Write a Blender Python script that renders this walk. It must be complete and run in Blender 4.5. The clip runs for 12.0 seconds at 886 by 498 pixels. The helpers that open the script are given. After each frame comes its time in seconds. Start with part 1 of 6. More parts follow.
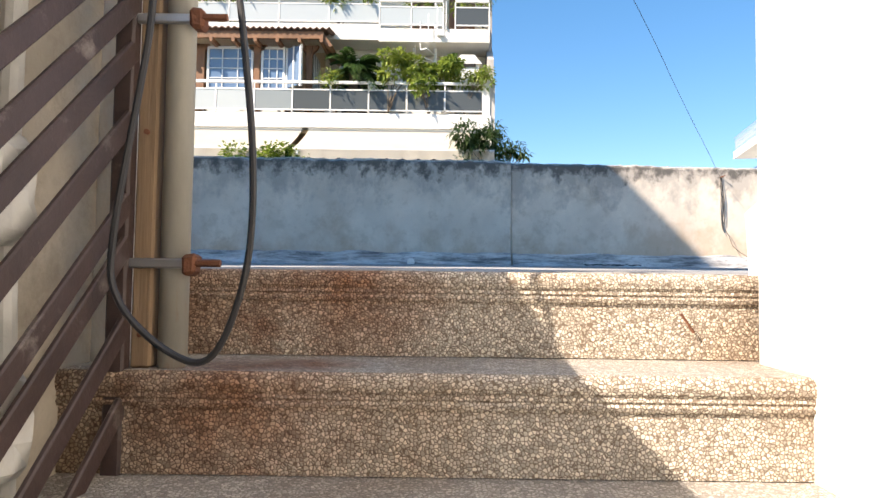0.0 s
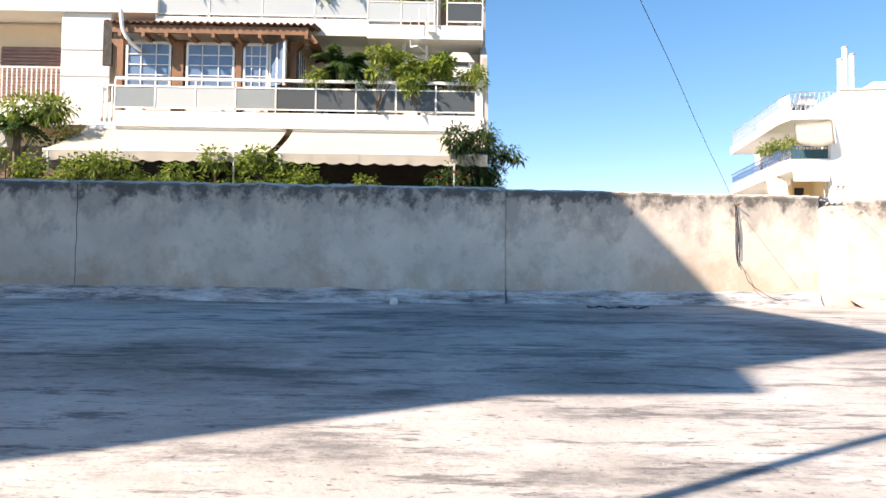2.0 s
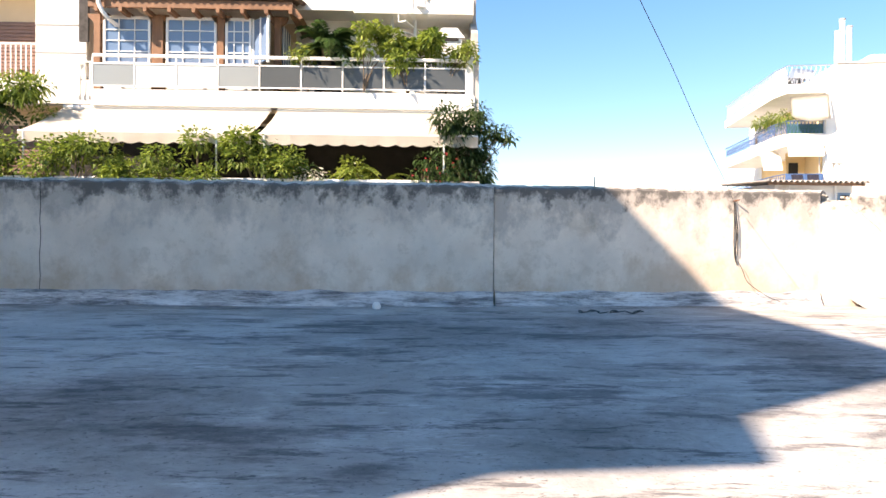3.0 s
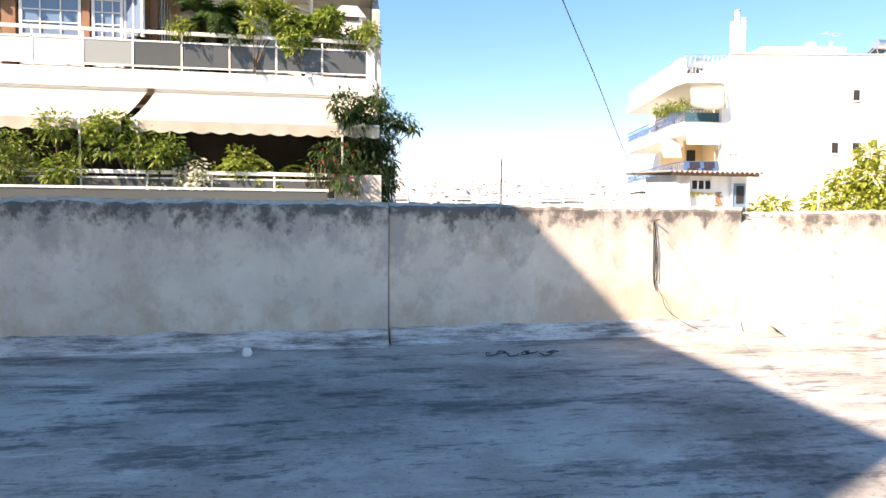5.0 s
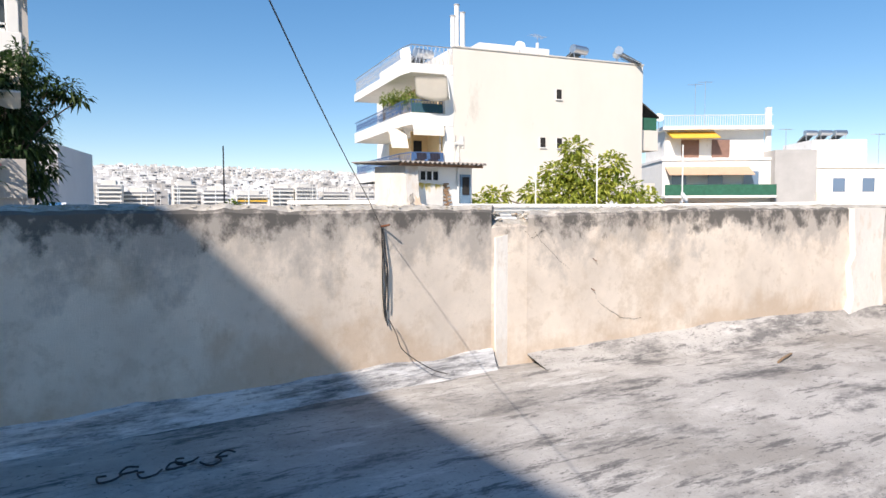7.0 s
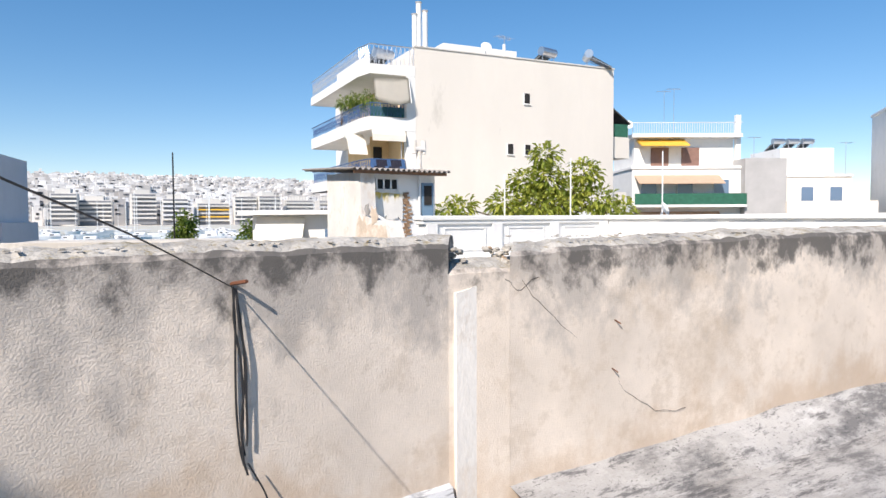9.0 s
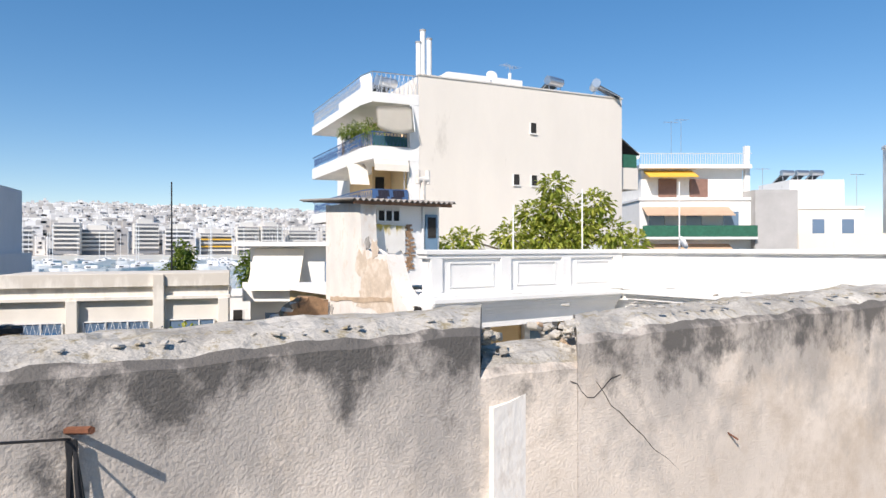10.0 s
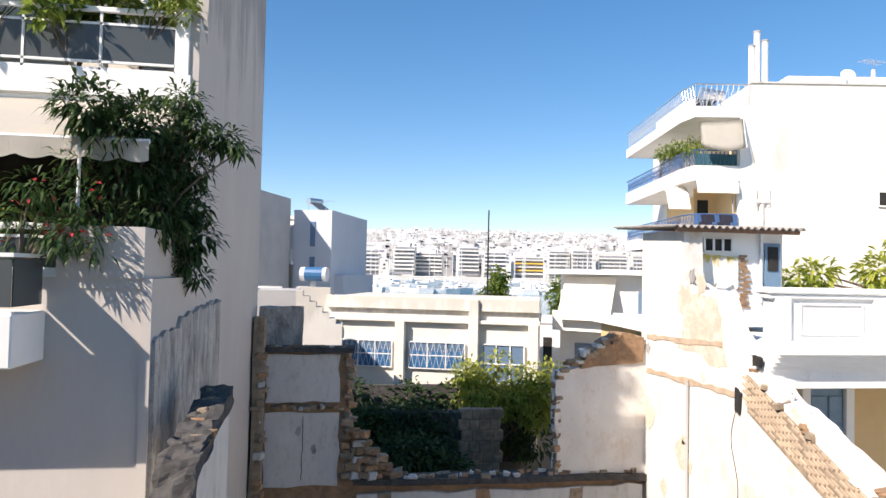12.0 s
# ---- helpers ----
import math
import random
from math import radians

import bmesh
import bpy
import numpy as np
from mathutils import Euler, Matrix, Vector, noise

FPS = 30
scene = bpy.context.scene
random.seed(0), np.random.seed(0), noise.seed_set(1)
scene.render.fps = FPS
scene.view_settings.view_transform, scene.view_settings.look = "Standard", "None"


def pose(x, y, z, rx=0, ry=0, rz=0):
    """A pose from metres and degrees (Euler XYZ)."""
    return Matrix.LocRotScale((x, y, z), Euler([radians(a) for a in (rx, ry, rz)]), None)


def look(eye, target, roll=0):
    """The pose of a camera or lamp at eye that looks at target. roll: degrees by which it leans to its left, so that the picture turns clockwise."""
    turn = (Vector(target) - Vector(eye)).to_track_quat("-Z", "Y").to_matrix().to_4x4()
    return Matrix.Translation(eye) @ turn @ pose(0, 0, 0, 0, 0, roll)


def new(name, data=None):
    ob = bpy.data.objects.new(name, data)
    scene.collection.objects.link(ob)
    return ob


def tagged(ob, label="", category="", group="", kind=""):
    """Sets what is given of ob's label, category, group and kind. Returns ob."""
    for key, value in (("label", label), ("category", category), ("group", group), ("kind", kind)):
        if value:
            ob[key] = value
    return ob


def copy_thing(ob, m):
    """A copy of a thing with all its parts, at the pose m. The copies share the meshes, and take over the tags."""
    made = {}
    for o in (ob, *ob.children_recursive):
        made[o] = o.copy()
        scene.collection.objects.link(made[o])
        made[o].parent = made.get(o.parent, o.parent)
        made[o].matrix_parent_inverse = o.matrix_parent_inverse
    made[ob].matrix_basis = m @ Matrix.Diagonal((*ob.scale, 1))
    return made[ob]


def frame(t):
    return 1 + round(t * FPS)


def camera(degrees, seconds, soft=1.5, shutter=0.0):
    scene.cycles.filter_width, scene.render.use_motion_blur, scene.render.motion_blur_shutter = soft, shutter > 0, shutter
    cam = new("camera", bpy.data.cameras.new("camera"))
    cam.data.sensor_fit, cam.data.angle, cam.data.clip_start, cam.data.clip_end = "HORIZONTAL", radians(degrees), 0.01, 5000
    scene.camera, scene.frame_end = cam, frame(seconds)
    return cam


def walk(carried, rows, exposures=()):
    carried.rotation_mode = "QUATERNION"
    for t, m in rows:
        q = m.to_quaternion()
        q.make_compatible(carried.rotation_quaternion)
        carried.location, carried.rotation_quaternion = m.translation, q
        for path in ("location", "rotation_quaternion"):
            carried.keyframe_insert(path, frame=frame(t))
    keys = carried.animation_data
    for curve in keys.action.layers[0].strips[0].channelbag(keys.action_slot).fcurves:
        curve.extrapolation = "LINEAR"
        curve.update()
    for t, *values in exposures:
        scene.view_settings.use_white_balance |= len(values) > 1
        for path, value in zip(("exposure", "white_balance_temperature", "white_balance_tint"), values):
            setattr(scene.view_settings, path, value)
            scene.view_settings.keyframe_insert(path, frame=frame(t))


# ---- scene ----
cam = camera(67.1, 12.0)
rows = [
    (0.0, pose(0.000, 0.000, -0.150, 92.9, -0.7, 0.0)),
    (0.5, pose(0.044, 0.209, 0.015, 92.9, -0.8, -0.1)),
    (1.0, pose(0.033, 0.396, 0.169, 92.9, -0.8, -0.2)),
    (1.5, pose(0.088, 0.594, 0.323, 92.8, -0.8, -0.4)),
    (2.0, pose(0.066, 0.836, 0.477, 91.9, -0.8, -0.6)),
    (2.5, pose(0.088, 1.034, 0.664, 90.4, -0.6, -0.9)),
    (3.0, pose(0.154, 1.210, 0.829, 89.4, -0.6, -1.2)),
    (5.0, pose(0.396, 2.310, 1.346, 87.5, -0.5, -9.0)),
    (5.5, pose(0.572, 2.739, 1.346, 87.2, -0.2, -16.3)),
    (6.0, pose(0.847, 3.366, 1.379, 86.8, -0.1, -21.7)),
    (6.5, pose(1.177, 3.971, 1.445, 86.7, 0.1, -27.4)),
    (7.0, pose(1.540, 4.554, 1.478, 86.7, 0.2, -31.5)),
    (9.0, pose(3.025, 6.545, 1.610, 87.4, 0.3, -34.4)),
    (9.5, pose(3.388, 7.084, 1.665, 87.8, 0.2, -35.0)),
    (10.0, pose(3.696, 7.667, 1.720, 90.0, 0.1, -34.2)),
    (10.5, pose(3.960, 8.239, 1.775, 91.0, -0.2, -26.8)),
    (11.0, pose(4.070, 8.811, 1.808, 91.4, -0.7, -17.2)),
    (11.5, pose(4.114, 9.070, 1.874, 91.8, -1.0, -10.8)),
    (12.0, pose(4.191, 9.180, 1.907, 91.9, -1.2, -8.1)),
]
walk(cam, rows, [(0, 1.25, 7500, 16), (1.0, 1.2, 7600, 18), (2.3, 1.3, 8000, 20), (3.0, 1.55, 8300, 22), (5.0, 1.55, 8600, 23), (6.0, 1.0, 7900, 20), (7.0, 0.5, 7000, 16), (9.0, 0.38, 6700, 15), (10.5, 0.28, 6700, 15), (11.0, 0.38, 6800, 16), (11.5, 0.6, 7000, 17), (12.0, 0.7, 7000, 17)])

# ---- light ----
SUN = Vector((-1.03, -0.62, 1.0)).normalized()
world = bpy.data.worlds.new("sky")
scene.world = world
world.use_nodes = True
wn = world.node_tree
sky = wn.nodes.new("ShaderNodeTexSky")
sky.sky_type = "NISHITA"
sky.sun_disc = False
sky.sun_elevation = math.asin(SUN.z)
sky.sun_rotation = math.atan2(SUN.x, SUN.y)
sky.air_density, sky.dust_density, sky.ozone_density, sky.altitude = 1.0, 0.0, 1.6, 1800
wn.nodes["Background"].inputs["Strength"].default_value = 0.128
hue = wn.nodes.new("ShaderNodeHueSaturation")
hue.inputs["Saturation"].default_value, hue.inputs["Value"].default_value = 1.52, 1.32
soften = wn.nodes.new("ShaderNodeGamma")
soften.inputs["Gamma"].default_value = 0.75
wn.links.new(sky.outputs[0], soften.inputs["Color"])
wn.links.new(soften.outputs[0], hue.inputs["Color"])
wn.links.new(hue.outputs[0], wn.nodes["Background"].inputs["Color"])
sun_data = bpy.data.lights.new("sun", "SUN")
sun_data.energy, sun_data.angle, sun_data.color = 5.0, radians(0.55), (1.0, 0.95, 0.87)
new("sun", sun_data).matrix_world = look(SUN * 60, (0, 0, 0))


# ---- materials ----
def mat(name, color, rough=0.8, vary=0.12, scale=3.0, grain=40.0, bump=0.15, metal=0.0, stain=None, amount=0.0,
        stain_scale=1.5, stretch=(1, 1, 1), each=0.0, spec=0.4, speck=0.0):
    """Two scales of colour noise, relief, optional stains of their own colour, optional change from object to object."""
    m = bpy.data.materials.new(name)
    m.use_nodes = True
    nt = m.node_tree
    N, L = nt.nodes, nt.links
    b = N["Principled BSDF"]
    b.inputs["Roughness"].default_value, b.inputs["Metallic"].default_value = rough, metal
    b.inputs["Specular IOR Level"].default_value = spec
    geo = N.new("ShaderNodeNewGeometry")
    mp = N.new("ShaderNodeMapping")
    mp.inputs["Scale"].default_value = stretch
    L.new(geo.outputs["Position"], mp.inputs["Vector"])

    def noise_at(s, detail=5.0):
        n = N.new("ShaderNodeTexNoise")
        n.inputs["Scale"].default_value, n.inputs["Detail"].default_value = s, detail
        n.inputs["Roughness"].default_value = 0.6 if detail < 8 else 0.74
        L.new(mp.outputs[0], n.inputs["Vector"])
        return n.outputs["Fac"]

    def remap(x, a, c, lo, hi):
        r = N.new("ShaderNodeMapRange")
        r.inputs[1].default_value, r.inputs[2].default_value, r.inputs[3].default_value, r.inputs[4].default_value = a, c, lo, hi
        L.new(x, r.inputs[0])
        return r.outputs[0]

    def mix(f, a, c, mode="MIX"):
        x = N.new("ShaderNodeMix")
        x.data_type, x.blend_type = "RGBA", mode
        for sock, v in ((x.inputs[0], f), (x.inputs[6], a), (x.inputs[7], c)):
            if isinstance(v, bpy.types.NodeSocket):
                L.new(v, sock)
            else:
                sock.default_value = (*v, 1) if isinstance(v, (tuple, list)) else v
        return x.outputs[2]

    coarse, fine = noise_at(scale), noise_at(grain, 3.0)
    dark = tuple(c * (1 - 2 * vary) for c in color)
    light = tuple(min(1, c * (1 + vary)) for c in color)
    col = mix(remap(coarse, 0.3, 0.7, 0, 1), dark, light)
    col = mix(remap(fine, 0.3, 0.7, 0, 0.5), col, tuple(c * (1 - vary) for c in color))
    if stain:
        col = mix(remap(noise_at(stain_scale, 8.0), 0.62 - amount * 0.3, 0.74 - amount * 0.2, 0, 0.85), col, stain)
    if speck:
        col = mix(remap(noise_at(stain_scale * 6, 10.0), 0.53, 0.62, 0, speck), col, stain or dark)
        col = mix(remap(noise_at(stain_scale * 24, 9.0), 0.55, 0.64, 0, speck * 0.75), col, dark)
        col = mix(remap(noise_at(grain * 3, 2.0), 0.55, 0.75, 0, speck * 0.7), col, light)
    if each:
        info = N.new("ShaderNodeObjectInfo")
        col = mix(remap(info.outputs["Random"], 0, 1, 0, each), col, tuple(c * 0.45 for c in color))
    L.new(col, b.inputs["Base Color"])
    if bump:
        bp = N.new("ShaderNodeBump")
        bp.inputs["Strength"].default_value, bp.inputs["Distance"].default_value = bump, 0.008
        L.new(fine, bp.inputs["Height"])
        L.new(bp.outputs[0], b.inputs["Normal"])
    m["kit"] = 1
    return m


def add_band(m, z0, z1, color, scale=2.2, streak=0.35, strength=0.9):
    """Grime or another tone with an uneven edge between two heights, strongest at z0; runs down in streaks."""
    nt = m.node_tree
    N, L = nt.nodes, nt.links
    b = N["Principled BSDF"]
    old = b.inputs["Base Color"].links[0].from_socket
    geo, sep = N.new("ShaderNodeNewGeometry"), N.new("ShaderNodeSeparateXYZ")
    L.new(geo.outputs["Position"], sep.inputs[0])
    mp, n = N.new("ShaderNodeMapping"), N.new("ShaderNodeTexNoise")
    mp.inputs["Scale"].default_value = (1, 1, streak)
    L.new(geo.outputs["Position"], mp.inputs["Vector"])
    L.new(mp.outputs[0], n.inputs["Vector"])
    n.inputs["Scale"].default_value, n.inputs["Detail"].default_value, n.inputs["Roughness"].default_value = scale, 9, 0.68
    r = N.new("ShaderNodeMapRange")
    r.inputs[1].default_value, r.inputs[2].default_value, r.inputs[3].default_value, r.inputs[4].default_value = z1, z0, -0.38, 0.42
    L.new(sep.outputs["Z"], r.inputs[0])
    a = N.new("ShaderNodeMath")
    a.operation = "ADD"
    L.new(r.outputs[0], a.inputs[0])
    w = N.new("ShaderNodeMapRange")
    w.inputs[1].default_value, w.inputs[2].default_value, w.inputs[3].default_value, w.inputs[4].default_value = 0.25, 0.75, 0.0, 1.0
    L.new(n.outputs["Fac"], w.inputs[0])
    L.new(w.outputs[0], a.inputs[1])
    q = N.new("ShaderNodeMapRange")
    q.inputs[1].default_value, q.inputs[2].default_value, q.inputs[4].default_value = 0.5, 0.78, strength
    L.new(a.outputs[0], q.inputs[0])
    x = N.new("ShaderNodeMix")
    x.data_type = "RGBA"
    L.new(q.outputs[0], x.inputs[0])
    L.new(old, x.inputs[6])
    x.inputs[7].default_value = (*color, 1)
    L.new(x.outputs[2], b.inputs["Base Color"])
    return m


def pebbled(name, pebble, grout, scale, rough=0.75, stain=None):
    m = mat(name, pebble, rough, 0.1, 1.2, 60, 0.0)
    nt = m.node_tree
    N, L = nt.nodes, nt.links
    b = N["Principled BSDF"]
    geo = N.new("ShaderNodeNewGeometry")
    v, c = N.new("ShaderNodeTexVoronoi"), N.new("ShaderNodeTexVoronoi")
    v.feature = "DISTANCE_TO_EDGE"
    for q in (v, c):
        q.inputs["Scale"].default_value = scale
        L.new(geo.outputs["Position"], q.inputs["Vector"])
    ramp = N.new("ShaderNodeMapRange")
    ramp.inputs[1].default_value, ramp.inputs[2].default_value = 0.05, 0.16
    L.new(v.outputs["Distance"], ramp.inputs[0])
    hsv = N.new("ShaderNodeSeparateColor")
    L.new(c.outputs["Color"], hsv.inputs[0])
    tint = N.new("ShaderNodeMix")
    tint.data_type = "RGBA"
    tint.inputs[6].default_value = (*[k * 0.5 for k in pebble], 1)
    tint.inputs[7].default_value = (*[min(1, k * 1.25) for k in pebble], 1)
    L.new(hsv.outputs[0], tint.inputs[0])
    x = N.new("ShaderNodeMix")
    x.data_type = "RGBA"
    x.inputs[6].default_value = (*grout, 1)
    L.new(ramp.outputs[0], x.inputs[0])
    L.new(tint.outputs[2], x.inputs[7])
    out = x.outputs[2]
    if stain:
        n = N.new("ShaderNodeTexNoise")
        n.inputs["Scale"].default_value, n.inputs["Detail"].default_value = 1.8, 7
        L.new(geo.outputs["Position"], n.inputs["Vector"])
        r = N.new("ShaderNodeMapRange")
        r.inputs[1].default_value, r.inputs[2].default_value, r.inputs[4].default_value = 0.5, 0.72, 0.75
        L.new(n.outputs["Fac"], r.inputs[0])
        y = N.new("ShaderNodeMix")
        y.data_type, y.blend_type = "RGBA", "MULTIPLY"
        L.new(r.outputs[0], y.inputs[0])
        L.new(out, y.inputs[6])
        y.inputs[7].default_value = (*stain, 1)
        out = y.outputs[2]
    L.new(out, b.inputs["Base Color"])
    bp = N.new("ShaderNodeBump")
    bp.inputs["Strength"].default_value, bp.inputs["Distance"].default_value = 0.6, 0.006
    L.new(ramp.outputs[0], bp.inputs["Height"])
    L.new(bp.outputs[0], b.inputs["Normal"])
    return m


def glass(name, tint=(0.5, 0.65, 0.75), rough=0.05):
    m = bpy.data.materials.new(name)
    m.use_nodes = True
    b = m.node_tree.nodes["Principled BSDF"]
    b.inputs["Base Color"].default_value = (*tint, 1)
    b.inputs["Roughness"].default_value, b.inputs["Specular IOR Level"].default_value = rough, 0.9
    b.inputs["Metallic"].default_value = 0.0
    return m


def leafy(name, color, second):
    m = mat(name, color, 0.55, 0.1, 2.0, 30, 0.0)
    nt = m.node_tree
    N, L = nt.nodes, nt.links
    geo = N.new("ShaderNodeNewGeometry")
    x = N.new("ShaderNodeMix")
    x.data_type = "RGBA"
    L.new(geo.outputs["Random Per Island"], x.inputs[0])
    x.inputs[6].default_value, x.inputs[7].default_value = (*color, 1), (*second, 1)
    b = N["Principled BSDF"]
    L.new(x.outputs[2], b.inputs["Base Color"])
    t = N.new("ShaderNodeBsdfTranslucent")
    L.new(x.outputs[2], t.inputs["Color"])
    s = N.new("ShaderNodeMixShader")
    s.inputs[0].default_value = 0.42
    L.new(b.outputs[0], s.inputs[1])
    L.new(t.outputs[0], s.inputs[2])
    L.new(s.outputs[0], N["Material Output"].inputs["Surface"])
    return m


def roofing(name):
    """Worn bituminous roof coat: chalky grey, with dark weathered patches, brushed streaks and black flecks."""
    m = mat(name, (0.45, 0.435, 0.415), 0.88, 0.16, 1.1, 38, 0.6)
    nt = m.node_tree
    N, L = nt.nodes, nt.links
    b = N["Principled BSDF"]
    geo = N.new("ShaderNodeNewGeometry")
    out = b.inputs["Base Color"].links[0].from_socket

    def layer(scale, stretch, turn, lo, hi, color, amount, detail=8.0, rough=0.68):
        nonlocal out
        mp, n, r, x = N.new("ShaderNodeMapping"), N.new("ShaderNodeTexNoise"), N.new("ShaderNodeMapRange"), N.new("ShaderNodeMix")
        mp.inputs["Scale"].default_value = stretch
        mp.inputs["Rotation"].default_value = (0, 0, radians(turn))
        L.new(geo.outputs["Position"], mp.inputs["Vector"])
        L.new(mp.outputs[0], n.inputs["Vector"])
        n.inputs["Scale"].default_value, n.inputs["Detail"].default_value, n.inputs["Roughness"].default_value = scale, detail, rough
        r.inputs[1].default_value, r.inputs[2].default_value, r.inputs[4].default_value = lo, hi, amount
        L.new(n.outputs["Fac"], r.inputs[0])
        x.data_type = "RGBA"
        L.new(r.outputs[0], x.inputs[0])
        L.new(out, x.inputs[6])
        x.inputs[7].default_value = (*color, 1)
        out = x.outputs[2]

    layer(0.55, (1, 1.3, 1), 20, 0.46, 0.60, (0.25, 0.235, 0.215), 0.8, 12, 0.72)
    layer(0.9, (0.6, 1.5, 1), 8, 0.52, 0.60, (0.10, 0.098, 0.10), 0.8, 14, 0.76)
    layer(3.4, (0.4, 1.8, 1), 4, 0.545, 0.60, (0.085, 0.083, 0.085), 0.8, 12, 0.78)
    layer(2.4, (0.4, 1.8, 1), -40, 0.56, 0.63, (0.60, 0.59, 0.57), 0.6, 14, 0.8)
    layer(11.0, (0.7, 1.3, 1), 0, 0.585, 0.63, (0.055, 0.055, 0.057), 0.75, 12, 0.8)
    layer(38.0, (0.8, 1.2, 1), 0, 0.60, 0.66, (0.05, 0.05, 0.052), 0.8, 6, 0.7)
    L.new(out, b.inputs["Base Color"])
    return m


def add_spot(m, spots, color, strength=0.8):
    """Round dark spots with frayed rims, for stains and painted shade, each given by its middle and reach."""
    nt = m.node_tree
    N, L = nt.nodes, nt.links
    b = N["Principled BSDF"]
    geo, n = N.new("ShaderNodeNewGeometry"), N.new("ShaderNodeTexNoise")
    n.inputs["Scale"].default_value, n.inputs["Detail"].default_value, n.inputs["Roughness"].default_value = 14, 8, 0.7
    L.new(geo.outputs["Position"], n.inputs["Vector"])
    for at, reach in spots:
        old = b.inputs["Base Color"].links[0].from_socket
        d, k, a, r, x = N.new("ShaderNodeVectorMath"), N.new("ShaderNodeMath"), N.new("ShaderNodeMath"), N.new("ShaderNodeMapRange"), N.new("ShaderNodeMix")
        d.operation, k.operation, a.operation = "DISTANCE", "MULTIPLY", "ADD"
        L.new(geo.outputs["Position"], d.inputs[0])
        d.inputs[1].default_value = at
        L.new(d.outputs["Value"], k.inputs[0])
        k.inputs[1].default_value = 1 / reach
        L.new(k.outputs[0], a.inputs[0])
        L.new(n.outputs["Fac"], a.inputs[1])
        r.inputs[1].default_value, r.inputs[2].default_value, r.inputs[3].default_value, r.inputs[4].default_value = 0.5, 1.35, strength, 0.0
        L.new(a.outputs[0], r.inputs[0])
        x.data_type, x.blend_type = "RGBA", "MULTIPLY"
        L.new(r.outputs[0], x.inputs[0])
        L.new(old, x.inputs[6])
        x.inputs[7].default_value = (*color, 1)
        L.new(x.outputs[2], b.inputs["Base Color"])
    return m


M_WALL = add_band(add_band(mat("parapet_render", (0.73, 0.64, 0.545), 0.9, 0.13, 1.4, 110, 0.5, stain=(0.46, 0.37, 0.28), amount=0.2, stain_scale=0.8, speck=0.35), 1.52, 0.55, (0.30, 0.28, 0.26), 2.6, 0.7, 0.6), 1.53, 1.08, (0.07, 0.067, 0.063), 5.5, 0.8, 0.85)
# browner towards the foot of the parapet
M_WALL = add_band(M_WALL, 0.05, 0.95, (0.47, 0.335, 0.22), 1.7, 0.8, 0.5)
M_WALLTOP = mat("parapet_cap", (0.50, 0.47, 0.42), 0.95, 0.28, 5.0, 46, 1.0, stain=(0.27, 0.22, 0.12), amount=0.3, stain_scale=3.0, speck=0.85)
M_LEDGE = mat("membrane_upstand", (0.66, 0.66, 0.66), 0.85, 0.14, 4.0, 30, 0.9, stain=(0.045, 0.045, 0.05), amount=0.62, stain_scale=3.4, stretch=(0.4, 1, 3.0), speck=0.6)
# spots are floor stains, and also deepen the shade on the left by colour
M_ROOF = add_spot(roofing("roof_membrane"), [((0.3, 7.0, 0), 1.7), ((3.1, 6.6, 0), 1.0), ((1.9, 7.6, 0), 0.9), ((-1.6, 4.6, 0), 1.3), ((3.0, 5.5, 0), 0.8), ((0.9, 4.3, 0), 0.8)], (0.34, 0.33, 0.32), 0.85)
M_TERR = add_spot(add_spot(pebbled("terrazzo", (0.70, 0.63, 0.52), (0.20, 0.15, 0.11), 145, stain=(0.62, 0.42, 0.26)), [((-0.38, 1.19, -0.34), 0.34), ((-0.62, 1.43, -0.17), 0.42), ((-0.2, 1.43, -0.15), 0.3)], (0.50, 0.20, 0.07), 0.85), [((-0.66, 1.19, -0.5), 0.5), ((-0.66, 1.43, -0.3), 0.4)], (0.42, 0.33, 0.25), 0.8)
M_TREAD = add_spot(pebbled("tread_terrazzo", (0.50, 0.46, 0.41), (0.25, 0.22, 0.19), 130, stain=(0.66, 0.50, 0.37)), [((-0.38, 1.25, -0.31), 0.22), ((-0.25, 1.3, -0.31), 0.14)], (0.5, 0.2, 0.08), 0.8)
M_WHITE = mat("white_paint", (0.80, 0.79, 0.76), 0.75, 0.04, 1.0, 30, 0.08, stain=(0.55, 0.52, 0.47), amount=0.02)
M_PLASTER_OLD = mat("old_plaster", (0.50, 0.44, 0.35), 0.95, 0.15, 3.0, 45, 0.6, stain=(0.30, 0.25, 0.19), amount=0.35, stain_scale=2.5)
M_OCHRE = mat("ochre_paint", (0.42, 0.22, 0.12), 0.9, 0.12, 3, 40, 0.4, stain=(0.5, 0.42, 0.33), amount=0.2)
M_GATE = mat("brown_gate_paint", (0.055, 0.035, 0.032), 0.5, 0.2, 8, 80, 0.2, stain=(0.2, 0.17, 0.15), amount=0.15, stain_scale=9)
M_PIPE = add_band(mat("galvanised_pipe", (0.40, 0.39, 0.34), 0.6, 0.12, 6, 60, 0.1, metal=0.3, stretch=(1, 1, 0.3)), -0.6, 0.1, (0.35, 0.14, 0.04), 9, 0.2, 0.7)
M_TIMBER = mat("weathered_timber", (0.30, 0.20, 0.12), 0.85, 0.25, 9, 60, 0.4, stretch=(3, 3, 0.15))
M_RUST = mat("rust", (0.19, 0.075, 0.04), 0.9, 0.3, 20, 90, 0.5)
M_CABLE = mat("black_cable", (0.025, 0.025, 0.027), 0.5, 0.1, 20, 90, 0.0)
M_PVC = mat("grey_tape", (0.55, 0.54, 0.50), 0.6, 0.12, 10, 60, 0.2)
